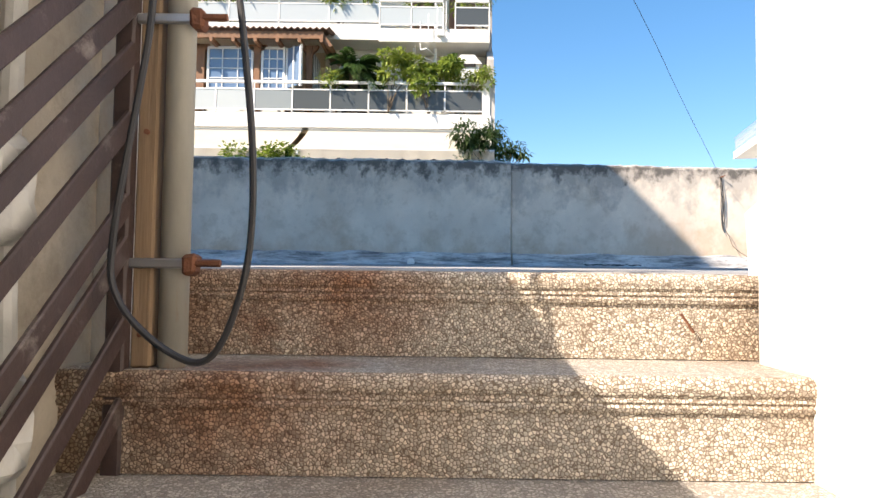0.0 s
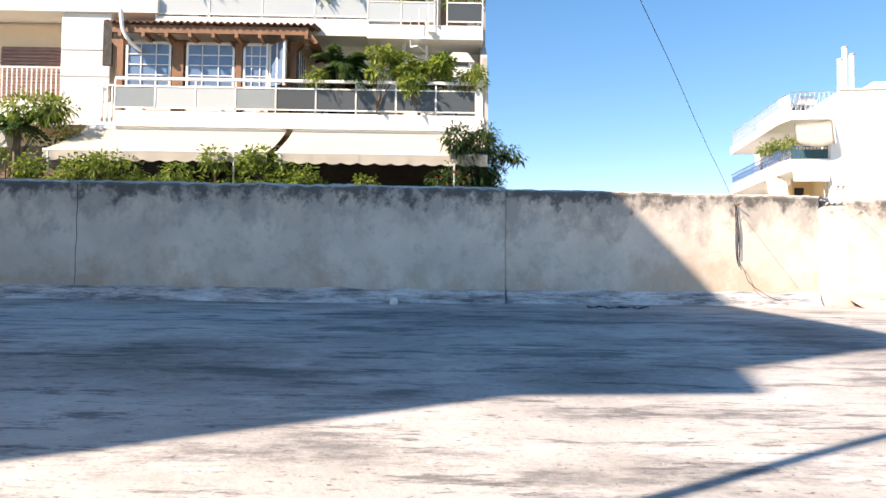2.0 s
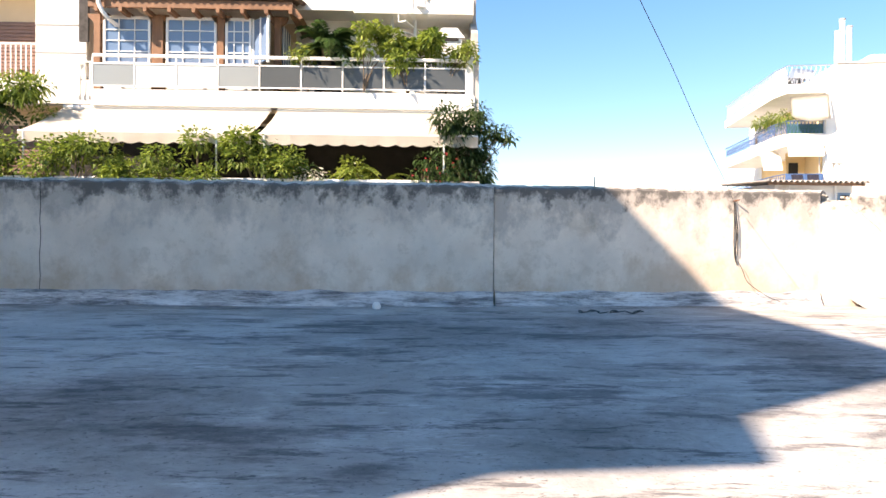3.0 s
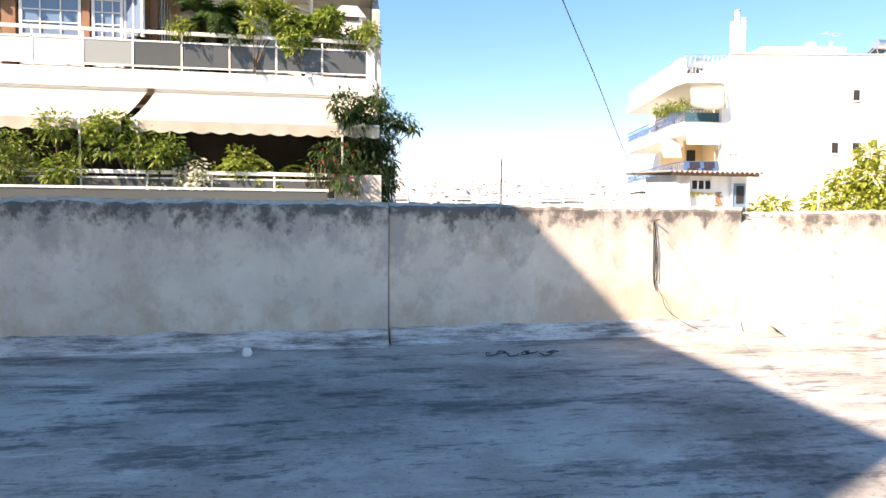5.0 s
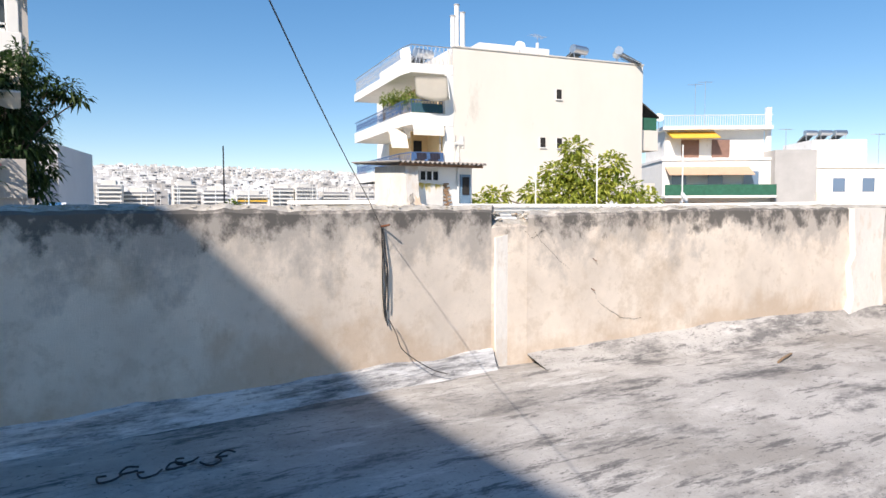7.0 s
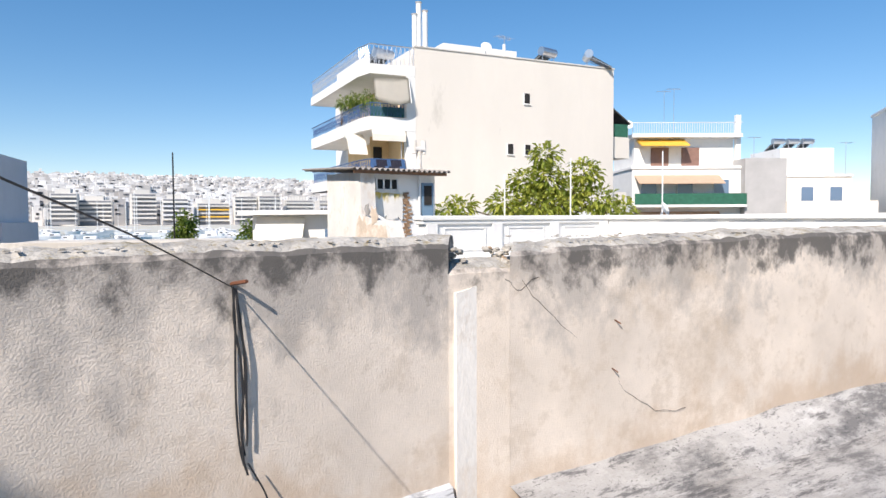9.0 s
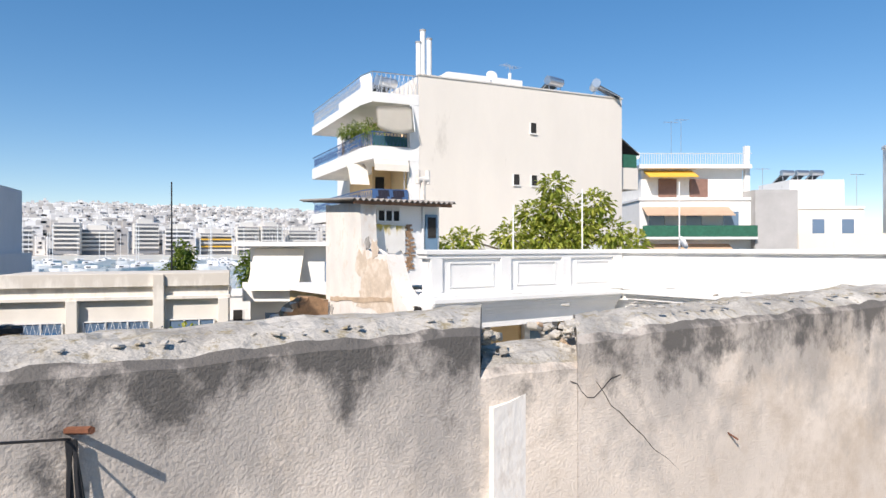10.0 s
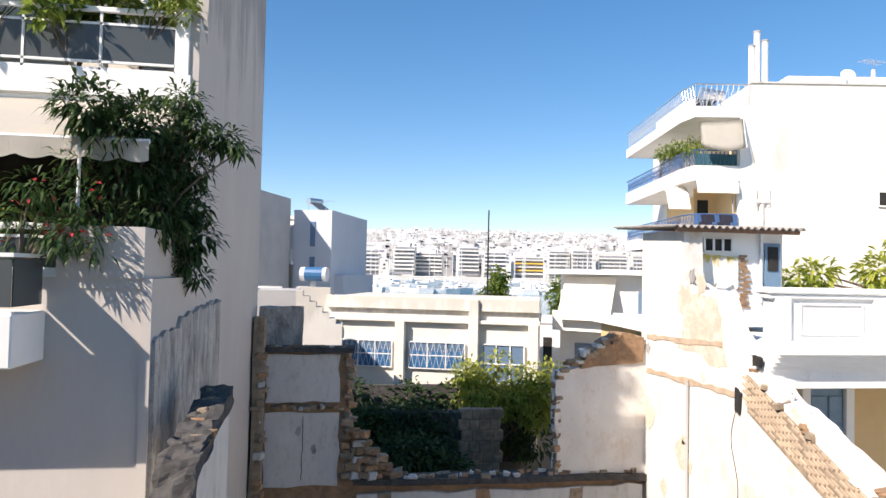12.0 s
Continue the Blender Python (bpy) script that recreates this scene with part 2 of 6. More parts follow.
M_CREAM = mat("cream_facade", (0.78, 0.75, 0.69), 0.85, 0.04, 0.7, 20, 0.1)
M_SIDE = add_band(mat("grey_party_wall", (0.52, 0.48, 0.44), 0.9, 0.06, 0.5, 15, 0.15, stain=(0.35, 0.32, 0.3), amount=0.06, stain_scale=0.7, stretch=(1, 1, 0.3)), 9.5, 3.0, (0.26, 0.24, 0.23), 0.8, 0.25, 0.7)
M_BWALL = mat("beige_blank_wall", (0.74, 0.69, 0.615), 0.9, 0.04, 0.35, 12, 0.15, stain=(0.52, 0.48, 0.42), amount=0.05, stain_scale=0.4, stretch=(1, 1, 0.35))
M_AWN = mat("cream_awning_cloth", (0.76, 0.71, 0.62), 0.8, 0.03, 1.5, 60, 0.05)
M_RAIL = mat("white_metal", (0.78, 0.78, 0.76), 0.4, 0.03, 5, 50, 0.0)
M_SMOKE = glass("smoked_glass", (0.075, 0.085, 0.088), 0.2)
M_SMOKE.node_tree.nodes["Principled BSDF"].inputs["Specular IOR Level"].default_value = 0.35
M_FROST = glass("frosted_glass", (0.42, 0.46, 0.46), 0.3)
M_FROST2 = glass("grey_glass", (0.24, 0.27, 0.27), 0.25)
M_PANE = glass("window_pane", (0.13, 0.20, 0.30), 0.03)
# near-black for unlit rooms, holes and cracks; their darkness is put into the colour
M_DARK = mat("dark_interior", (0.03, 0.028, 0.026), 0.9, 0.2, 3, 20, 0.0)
M_WOOD = mat("brown_stained_wood", (0.25, 0.125, 0.065), 0.6, 0.2, 5, 60, 0.2, stretch=(1, 1, 0.3))
M_TILE = mat("terracotta_roof", (0.20, 0.12, 0.09), 0.85, 0.25, 3, 30, 0.3)
M_SHUT = mat("brown_shutter", (0.24, 0.14, 0.11), 0.6, 0.1, 3, 30, 0.1)
M_PEACH = mat("peach_wall", (0.72, 0.56, 0.38), 0.9, 0.04, 1, 20, 0.1)
M_YELLOW = mat("yellow_wall", (0.70, 0.50, 0.26), 0.9, 0.06, 1, 20, 0.15)
M_BLUE = mat("blue_door_paint", (0.035, 0.14, 0.30), 0.45, 0.1, 4, 40, 0.1)
M_SHBLUE = mat("grey_blue_shutter", (0.16, 0.26, 0.36), 0.6, 0.1, 4, 40, 0.1)
M_BLUERAIL = mat("blue_rail_paint", (0.06, 0.13, 0.28), 0.45, 0.1, 4, 40, 0.0)
M_BRICK = mat("exposed_brick", (0.42, 0.26, 0.15), 0.95, 0.25, 5, 40, 0.7, stain=(0.18, 0.13, 0.09), amount=0.35, stain_scale=4, each=0.5, speck=0.5)
M_PALEBRICK = mat("bare_pale_brick", (0.60, 0.46, 0.33), 0.95, 0.16, 3, 30, 0.6, stain=(0.42, 0.28, 0.18), amount=0.3, stain_scale=4, each=0.45, speck=0.4)
M_RUBBLE = mat("rubble", (0.40, 0.31, 0.22), 0.95, 0.3, 5, 30, 0.9, stain=(0.18, 0.15, 0.12), amount=0.35, each=0.5)
M_RUINPL = mat("ruin_plaster", (0.76, 0.725, 0.67), 0.95, 0.1, 1.2, 25, 0.6, stain=(0.56, 0.43, 0.31), amount=0.22, stain_scale=0.8, stretch=(1, 1, 0.55), speck=0.4)
M_RUINGREY = mat("ruin_pale_plaster", (0.62, 0.60, 0.56), 0.95, 0.07, 1.5, 25, 0.3, stain=(0.3, 0.26, 0.22), amount=0.15, stain_scale=1.2, stretch=(1, 1, 0.4), speck=0.3)
M_MOULD = mat("mouldy_plaster", (0.46, 0.44, 0.41), 0.95, 0.25, 2.5, 25, 0.9, stain=(0.12, 0.115, 0.11), amount=0.5, stain_scale=2.4, stretch=(1, 1, 0.35), speck=0.7)
# blackened coping; also the painted shade of the garden walls and terrace floor
M_COPING_SHADE = mat("dark_coping_and_shade", (0.085, 0.08, 0.075), 0.95, 0.3, 6, 30, 0.9)
# browner towards the top of the wall
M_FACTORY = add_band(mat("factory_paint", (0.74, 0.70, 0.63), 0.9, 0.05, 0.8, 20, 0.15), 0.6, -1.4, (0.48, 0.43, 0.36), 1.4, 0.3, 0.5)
M_DBLUE = mat("pale_grey_wall", (0.62, 0.63, 0.66), 0.9, 0.04, 0.5, 12, 0.1)
# wall grey with shade mixed into the colour; also plain grey fittings
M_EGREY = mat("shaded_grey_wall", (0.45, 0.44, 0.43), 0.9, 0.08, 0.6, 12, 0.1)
M_CORR = mat("fibre_cement_sheet", (0.33, 0.30, 0.27), 0.9, 0.2, 4, 40, 0.3)
M_STEEL = mat("tank_steel", (0.62, 0.64, 0.66), 0.3, 0.08, 5, 50, 0.0, metal=0.9)
M_GROUND = mat("earth_ground", (0.20, 0.18, 0.15), 0.95, 0.2, 0.3, 8, 0.3)
M_SEA = mat("harbour_water", (0.05, 0.16, 0.22), 0.12, 0.1, 0.05, 1.2, 0.25)
M_CITY = mat("city_wall", (0.70, 0.68, 0.64), 0.9, 0.05, 0.05, 1, 0.0, each=0.3)
# dark grey paints the shade between far slabs; also far window openings
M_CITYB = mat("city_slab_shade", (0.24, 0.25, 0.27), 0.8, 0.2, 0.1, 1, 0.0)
M_HULL = mat("white_hull", (0.80, 0.80, 0.80), 0.3, 0.03, 1, 10, 0.0)
M_BLACK = mat("black_mast_paint", (0.02, 0.02, 0.022), 0.5, 0.1, 3, 10, 0.0)
M_CLOTH = mat("dark_laundry", (0.03, 0.03, 0.05), 0.9, 0.2, 5, 40, 0.1)
M_YAWN = mat("yellow_awning_cloth", (0.75, 0.45, 0.06), 0.8, 0.05, 2, 30, 0.0)
M_TAN = mat("tan_awning_cloth", (0.52, 0.37, 0.26), 0.8, 0.05, 2, 30, 0.0)
M_GREENNET = mat("green_net", (0.03, 0.14, 0.09), 0.8, 0.15, 4, 40, 0.0)
M_TERRAC = mat("terracotta_pot", (0.45, 0.2, 0.1), 0.8, 0.1, 5, 40, 0.1)
M_BARK = mat("bark", (0.16, 0.12, 0.085), 0.95, 0.2, 6, 40, 0.5)
M_LEAF_HEDGE = leafy("hedge_leaf", (0.045, 0.10, 0.018), (0.31, 0.39, 0.07))
M_LEAF_DARK = leafy("dark_leaf", (0.02, 0.05, 0.018), (0.07, 0.12, 0.035))
M_LEAF_LIME = leafy("lime_leaf", (0.13, 0.20, 0.03), (0.33, 0.38, 0.08))
M_LEAF_PALM = leafy("palm_leaf", (0.03, 0.08, 0.025), (0.09, 0.15, 0.04))
M_LEAF_TREE = leafy("tree_leaf", (0.20, 0.27, 0.04), (0.52, 0.52, 0.10))
M_BLOOM_W = leafy("white_blossom", (0.75, 0.74, 0.62), (0.85, 0.84, 0.78))
M_BLOOM_R = leafy("red_blossom", (0.5, 0.03, 0.04), (0.65, 0.08, 0.1))


# ---- building helpers ----
def thing(name, label, category, m=None, group="", kind=""):
    ob = new(name)
    ob.empty_display_size = 0.2
    if m is not None:
        ob.matrix_world = m
    return tagged(ob, label, category, group, kind)


def mesh_of(bm, material, smooth=False):
    me = bpy.data.meshes.new("m")
    if smooth:
        for f in bm.faces:
            f.smooth = True
    bm.to_mesh(me)
    bm.free()
    me.materials.append(material)
    return me


def part(name, bm, material, parent, label="", smooth=False, kind=""):
    ob = new(name, mesh_of(bm, material, smooth))
    ob.parent = parent
    if label or kind:
        tagged(ob, label, kind=kind)
    return ob


def whole(name, bm, material, label="", category="", group="", kind="", smooth=False):
    return tagged(new(name, mesh_of(bm, material, smooth)), label, category, group, kind)


def B():
    return bmesh.new()


def box(bm, x0, x1, y0, y1, z0, z1, bevel=0.0):
    r = bmesh.ops.create_cube(bm, size=1.0)
    vs = r["verts"]
    for v in vs:
        v.co = Vector(((x0 + x1) / 2 + v.co.x * (x1 - x0), (y0 + y1) / 2 + v.co.y * (y1 - y0), (z0 + z1) / 2 + v.co.z * (z1 - z0)))
    if bevel:
        es = list({e for v in vs for e in v.link_edges})
        bmesh.ops.bevel(bm, geom=es, offset=bevel, segments=1, affect="EDGES")
    return bm


def bx(*a, bevel=0.0):
    return box(B(), *a, bevel=bevel)


def prism(bm, pts, axis, a, b):
    """A flat outline, pushed from a to b along an axis; pts are the two other coordinates in order."""
    def put(p, d):
        return {"x": (d, p[0], p[1]), "y": (p[0], d, p[1]), "z": (p[0], p[1], d)}[axis]
    lo = [bm.verts.new(put(p, a)) for p in pts]
    hi = [bm.verts.new(put(p, b)) for p in pts]
    n = len(pts)
    bm.faces.new(lo)
    bm.faces.new(hi[::-1])
    for i in range(n):
        bm.faces.new((lo[i], hi[i], hi[(i + 1) % n], lo[(i + 1) % n]))
    bmesh.ops.recalc_face_normals(bm, faces=bm.faces)
    return bm


def rod(bm, p, q, r=0.02, n=8, r2=None):
    p, q = Vector(p), Vector(q)
    d = q - p
    m = Matrix.Translation((p + q) / 2) @ d.to_track_quat("Z", "Y").to_matrix().to_4x4()
    bmesh.ops.create_cone(bm, cap_ends=True, segments=n, radius1=r, radius2=r if r2 is None else r2, depth=d.length, matrix=m)
    return bm


def tube(bm, pts, r=0.01, n=6):
    """One unbroken round line through the points."""
    pts = [Vector(p) for p in pts]
    rings = []
    for i, p in enumerate(pts):
        d = (pts[min(i + 1, len(pts) - 1)] - pts[max(i - 1, 0)]).normalized()
        s = d.cross(Vector((0.31, 0.17, 0.93))).normalized()
        u = d.cross(s)
        rings.append([bm.verts.new(p + (s * math.cos(2 * math.pi * k / n) + u * math.sin(2 * math.pi * k / n)) * r) for k in range(n)])
    for a, c in zip(rings, rings[1:]):
        for k in range(n):
            bm.faces.new((a[k], a[(k + 1) % n], c[(k + 1) % n], c[k]))
    bm.faces.new(rings[0][::-1])
    bm.faces.new(rings[-1])
    bmesh.ops.recalc_face_normals(bm, faces=bm.faces)
    return bm


def curve_pts(ctrl, steps=10):
    """Points of a smooth line through the given ones."""
    c = [Vector(p) for p in ctrl]
    c = [c[0] * 2 - c[1]] + c + [c[-1] * 2 - c[-2]]
    out = []
    for i in range(1, len(c) - 2):
        for k in range(steps):
            t = k / steps
            out.append(0.5 * (2 * c[i] + (c[i + 1] - c[i - 1]) * t + (2 * c[i - 1] - 5 * c[i] + 4 * c[i + 1] - c[i + 2]) * t * t
                              + (3 * c[i] - c[i - 1] - 3 * c[i + 1] + c[i + 2]) * t ** 3))
    return out + [c[-2]]


def ragged(a, b, n, amp, rng):
    """A broken line from a to b in two coordinates."""
    out = []
    for i in range(n + 1):
        t = i / n
        j = amp if 0 < i < n else 0
        out.append((a[0] + (b[0] - a[0]) * t + rng.uniform(-j, j), a[1] + (b[1] - a[1]) * t + rng.uniform(-j, j)))
    return out


def rough_up(bm, amount, cell=0.12, cuts=0):
    if cuts:
        bmesh.ops.subdivide_edges(bm, edges=bm.edges[:], cuts=cuts, use_grid_fill=True)
    for v in bm.verts:
        v.co += noise.noise_vector(v.co / cell) * amount
    return bm


def leaf(bm, at, way, length, width, droop=0.2):
    side = way.cross(Vector((0, 0, 1)))
    if side.length < 1e-3:
        side = Vector((1, 0, 0))
    side = side.normalized() * width / 2
    mid = at + way * length * 0.5
    tip = at + way * length - Vector((0, 0, droop * length))
    up = Vector((0, 0, width * 0.15))
    a, b, c, d = bm.verts.new(at), bm.verts.new(mid + side + up), bm.verts.new(tip), bm.verts.new(mid - side + up)
    bm.faces.new((a, b, c, d))


def crown(bm, blobs, count, size, rng, shape=0.45, droop=0.3):
    """Leaves thrown through the shells of several lumps, thinning outwards."""
    total = sum(r[3] ** 2 for r in blobs)
    for x, y, z, r in blobs:
        for _ in range(max(1, int(count * r * r / total))):
            d = Vector((rng.gauss(0, 1), rng.gauss(0, 1), rng.gauss(0, 1))).normalized()
            k = r * (rng.uniform(0.45, 1.0) if rng.random() < 0.85 else rng.uniform(0.9, 1.25))
            at = Vector((x, y, z)) + Vector((d.x, d.y, d.z * 0.85)) * k
            way = (d + Vector((rng.uniform(-1, 1), rng.uniform(-1, 1), rng.uniform(-0.7, 0.5)))).normalized()
            s = size * rng.uniform(0.6, 1.3)
            leaf(bm, at, way, s, s * shape, droop)
    return bm


def fronds(bm, c, n, length, rng, width=0.09, rise=0.7, pairs=9):
    """Feathered fronds that arch out of one heart."""
    for i in range(n):
        a = rng.uniform(0, 2 * math.pi)
        out = Vector((math.cos(a), math.sin(a), 0))
        lift, L = rng.uniform(0.1, 1.0) * rise, length * rng.uniform(0.75, 1.1)
        last = Vector(c)
        for k in range(1, pairs + 1):
            t = k / pairs
            p = Vector(c) + out * L * t * (1 - 0.25 * lift) + Vector((0, 0, L * (lift * t * 1.3 - 0.75 * t * t)))
            d = (p - last).normalized()
            s = d.cross(Vector((0, 0, 1))).normalized()
            for q in (-1, 1):
                leaf(bm, p, (s * q + d * 0.7).normalized(), L * 0.3 * (1.1 - 0.6 * t), width * 0.4, 0.25)
            leaf(bm, last, d, (p - last).length, width * 0.25, 0)
            last = p
    return bm


def corrugated(bm, x0, x1, y0, y1, z0, z1, pitch=0.18, h=0.03, t=0.012):
    """A sheet that waves along x and falls from z1 at y1 to z0 at y0."""
    n = int((x1 - x0) / pitch * 6)
    rows = []
    for i in range(n + 1):
        x = x0 + (x1 - x0) * i / n
        w = h * math.sin(2 * math.pi * (x - x0) / pitch)
        rows.append([bm.verts.new((x, y, z + w + k)) for y, z, k in ((y0, z0, t), (y1, z1, t), (y1, z1, -t), (y0, z0, -t))])
    for a, b in zip(rows, rows[1:]):
        for j in range(4):
            bm.faces.new((a[j], b[j], b[(j + 1) % 4], a[(j + 1) % 4]))
    bmesh.ops.recalc_face_normals(bm, faces=bm.faces)
    return bm


# ---- the roof terrace and its stair ----
rng = random.Random(4)


def roof_z(y):
    return -0.12 + 0.03 * (y - 1.8)


bm = B()
NX, NY = 60, 30
grid = [[bm.verts.new((-9 + 21 * i / NX, 1.62 + 7.68 * j / NY, 0)) for j in range(NY + 1)] for i in range(NX + 1)]
for row in grid:
    for v in row:
        v.co.z = roof_z(v.co.y) + 0.012 * noise.noise(v.co * 0.8) + 0.004 * noise.noise(v.co * 4)
for i in range(NX):
    for j in range(NY):
        bm.faces.new((grid[i][j], grid[i + 1][j], grid[i + 1][j + 1], grid[i][j + 1]))
ret = bmesh.ops.extrude_face_region(bm, geom=bm.faces[:])
for g in ret["geom"]:
    if isinstance(g, bmesh.types.BMVert):
        g.co.z = -0.5
bmesh.ops.recalc_face_normals(bm, faces=bm.faces)
whole("floor", bm, M_ROOF, "grey waterproofed roof terrace floor, streaked and stained", "roof floor", kind="structure", smooth=False)

# parapet in three lengths: the length before the joint stands a little proud
TOP = 1.49


def parapet(name, x0, ya, x1, yb, thick, top, label, shear=(0.0, 0.0), dip=0.0):
    bm = B()
    n = max(8, int(abs(x1 - x0) / 0.035))
    rows = []
    for i in range(n + 1):
        t = i / n
        x, y = x0 + (x1 - x0) * t, ya + (yb - ya) * t
        z = top + 0.016 * noise.noise(Vector((x * 1.7, 3, 0))) + 0.011 * noise.noise(Vector((x * 7, 1, 0)))
        f = 0.012 * noise.noise(Vector((x * 1.3, 8, 0)))
        z -= dip * (1 - t) ** 4
        lean = shear[0] * (1 - t) ** 8 + shear[1] * t ** 8
        line = [(x, y, -6.5), (x, y + f, 0.6), (x, y + f * 0.5, z - 0.03)]
        for k in range(8):
            u = 0.06 + 0.88 * k / 7
            crumble = 0.016 * noise.noise(Vector((x * 9, u * 5, 4))) + 0.008 * noise.noise(Vector((x * 26, u * 14, 9)))
            line.append((x + lean * u, y + thick * u, z + 0.03 * math.sin(math.pi * u) + crumble - (0.012 if k in (0, 7) else 0)))
        line += [(x + lean, y + thick, z - 0.03), (x + lean, y + thick, -6.5)]
        rows.append([bm.verts.new(p) for p in line])
    for a, b in zip(rows, rows[1:]):
        for j in range(13):
            bm.faces.new((a[j], b[j], b[(j + 1) % 13], a[(j + 1) % 13])).material_index = 1 if 3 <= j <= 9 else 0
    bm.faces.new(rows[0])
    bm.faces.new(rows[-1][::-1])
    bmesh.ops.recalc_face_normals(bm, faces=bm.faces)
    ob = whole(name, bm, M_WALL, label, "parapet wall", kind="structure")
    ob.data.materials.append(M_WALLTOP)
    return ob


parapet("wall_north_1", -9.0, 8.72, 0.90, 8.93, 0.32, TOP, "weathered rendered roof parapet with black mould along its top")
parapet("wall_north_2", 0.915, 9.02, 4.92, 9.27, 0.46, TOP, "weathered rendered roof parapet, cracked, with mould along its top", shear=(0.0, 0.36))
parapet("wall_north_3", 5.27, 9.21, 12.0, 8.70, 0.46, TOP + 0.01, "sunlit rendered roof parapet with cracks and grey mould", shear=(0.44, 0.0), dip=0.06)
parapet("wall_north_4", 4.92, 9.27, 5.27, 9.211, 0.42, TOP - 0.13, "pale rendered pier of the parapet with a broken top", shear=(0.36, 0.44))
# pale pier strip
box_pier = prism(B(), [(4.95, 0.0), (5.14, 0.0), (5.14, 0.85), (5.12, 1.0), (5.14, 1.1), (5.11, 1.22), (5.08, 1.27), (5.01, 1.25), (4.95, 1.24)], "y", 9.243, 9.4)
whole("pilaster", box_pier, M_RUINPL, "whitewashed pilaster on the parapet", "pilaster", kind="structure")
# membrane upstands along the foot
for name, x0, ya, x1, yb in (("upstand_1", -9, 8.72, 0.90, 8.93), ("upstand_2", 0.93, 9.02, 4.92, 9.27)):
    bm = B()
    n = int((x1 - x0) / 0.1)
    rows = []
    for i in range(n + 1):
        t = i / n
        x, y = x0 + (x1 - x0) * t, ya + (yb - ya) * t
        k = noise.noise(Vector((x * 2.2, 5, 2))) * 0.03 + noise.noise(Vector((x * 9, 5, 2))) * 0.012
        z = roof_z(y)
        rows.append([bm.verts.new(p) for p in ((x, y + 0.02, z + 0.17 + k), (x, y - 0.035 + k * 0.3, z + 0.15 + k), (x, y - 0.06 - k * 0.4, z + 0.06), (x, y - 0.13 + k, z - 0.02), (x, y + 0.02, z - 0.02))])
    for a, b in zip(rows, rows[1:]):
        for j in range(5):
            bm.faces.new((a[j], b[j], b[(j + 1) % 5], a[(j + 1) % 5]))
    bmesh.ops.recalc_face_normals(bm, faces=bm.faces)
    whole(name, bm, M_LEDGE, "peeling white and black membrane upstand at the parapet foot", "upstand", kind="structure")
# sloping fillet of cement at the foot of the sunlit length
bm = B()
rows = []
for i in range(70):
    x = 5.27 + i * 0.096
    y = 9.21 - 0.51 * (x - 5.27) / 6.73
    k = noise.noise(Vector((x * 1.5, 9, 2))) * 0.05
    h = 0.10 + 0.10 * min(1, (x - 5.06) / 3) + k
    rows.append([bm.verts.new(p) for p in ((x, y + 0.02, roof_z(y) + h), (x, y - 0.02, roof_z(y) + h - 0.02), (x, y - 0.35 - k, roof_z(y) - 0.02), (x, y + 0.02, roof_z(y) - 0.02))])
for a, b in zip(rows, rows[1:]):
    for j in range(4):
        bm.faces.new((a[j], b[j], b[(j + 1) % 4], a[(j + 1) % 4]))
bmesh.ops.recalc_face_normals(bm, faces=bm.faces)
whole("fillet", bm, M_ROOF, "grey cement fillet at the parapet foot", "cement fillet", kind="structure")
whole("pier", rough_up(prism(B(), [(9.72, 0.0), (10.75, 0.0), (10.6, 0.32), (10.55, 0.8), (10.6, 1.49), (9.9, 1.49), (9.94, 0.95), (9.86, 0.8), (9.92, 0.4)], "y", 8.79, 8.95), 0.02, 0.2, 3), M_RUINPL, "flaking white plastered pier on the parapet", "pier", kind="structure")
# side and back of the terrace
whole("wall_east", bx(12.0, 12.3, 1.0, 9.1, -6.5, 1.4), M_WALL, "rendered end wall of the terrace", "wall", kind="structure")
whole("wall_stair_right", bx(0.66, 1.05, -3.2, 1.41, -2.2, 2.6, bevel=0.012), M_WHITE, "white rough-plastered stair wall in full sun", "wall", kind="structure")
whole("wall_stair_stub", rough_up(bx(0.725, 1.15, 1.41, 1.62, -0.4, 0.05, bevel=0.03), 0.012, 0.1, 2), M_WHITE, "low white plinth at the stair head", "plinth", kind="structure")
bm = prism(B(), [(-3.2, -2.2), (1.30, -2.2), (1.30, 1.44), (1.03, 1.44), (1.03, 0.74), (0.95, 0.67), (0.87, 0.605), (-3.2, 0.3)], "x", -1.05, -0.68)
whole("wall_stair_left", bm, M_PLASTER_OLD, "crumbling patched plaster stair wall", "wall", kind="structure")
whole("wall_stair_return", bx(-6.6, -1.05, 1.05, 1.3, -2.2, 1.44), M_PLASTER_OLD, "plastered wall beside the stair head", "wall", kind="structure")
whole("wall_stair_jamb", rough_up(bx(-1.0, -0.61, 1.304, 1.475, -0.5, 0.68, bevel=0.01), 0.006, 0.12, 4), M_RUINPL, "pale plastered jamb at the stair head", "jamb", kind="structure")
whole("wall_stair_foot", rough_up(bx(-0.70, -0.56, 1.225, 1.44, -0.9, -0.305, bevel=0.02), 0.012, 0.15, 5), M_PLASTER_OLD, "crumbling plaster foot of the stair wall", "wall", kind="structure")
whole("dado", rough_up(bx(-0.70, -0.655, -1.0, 1.02, -2.2, -0.36, bevel=0.01), 0.008, 0.1, 3), M_OCHRE, "reddish-brown painted dado, flaking", "dado", kind="structure")
whole("wall_stair_back", bx(-1.05, 1.05, -3.5, -3.2, -2.2, 2.6), M_PLASTER_OLD, "plaster wall at the foot of the stair", "wall", kind="structure")
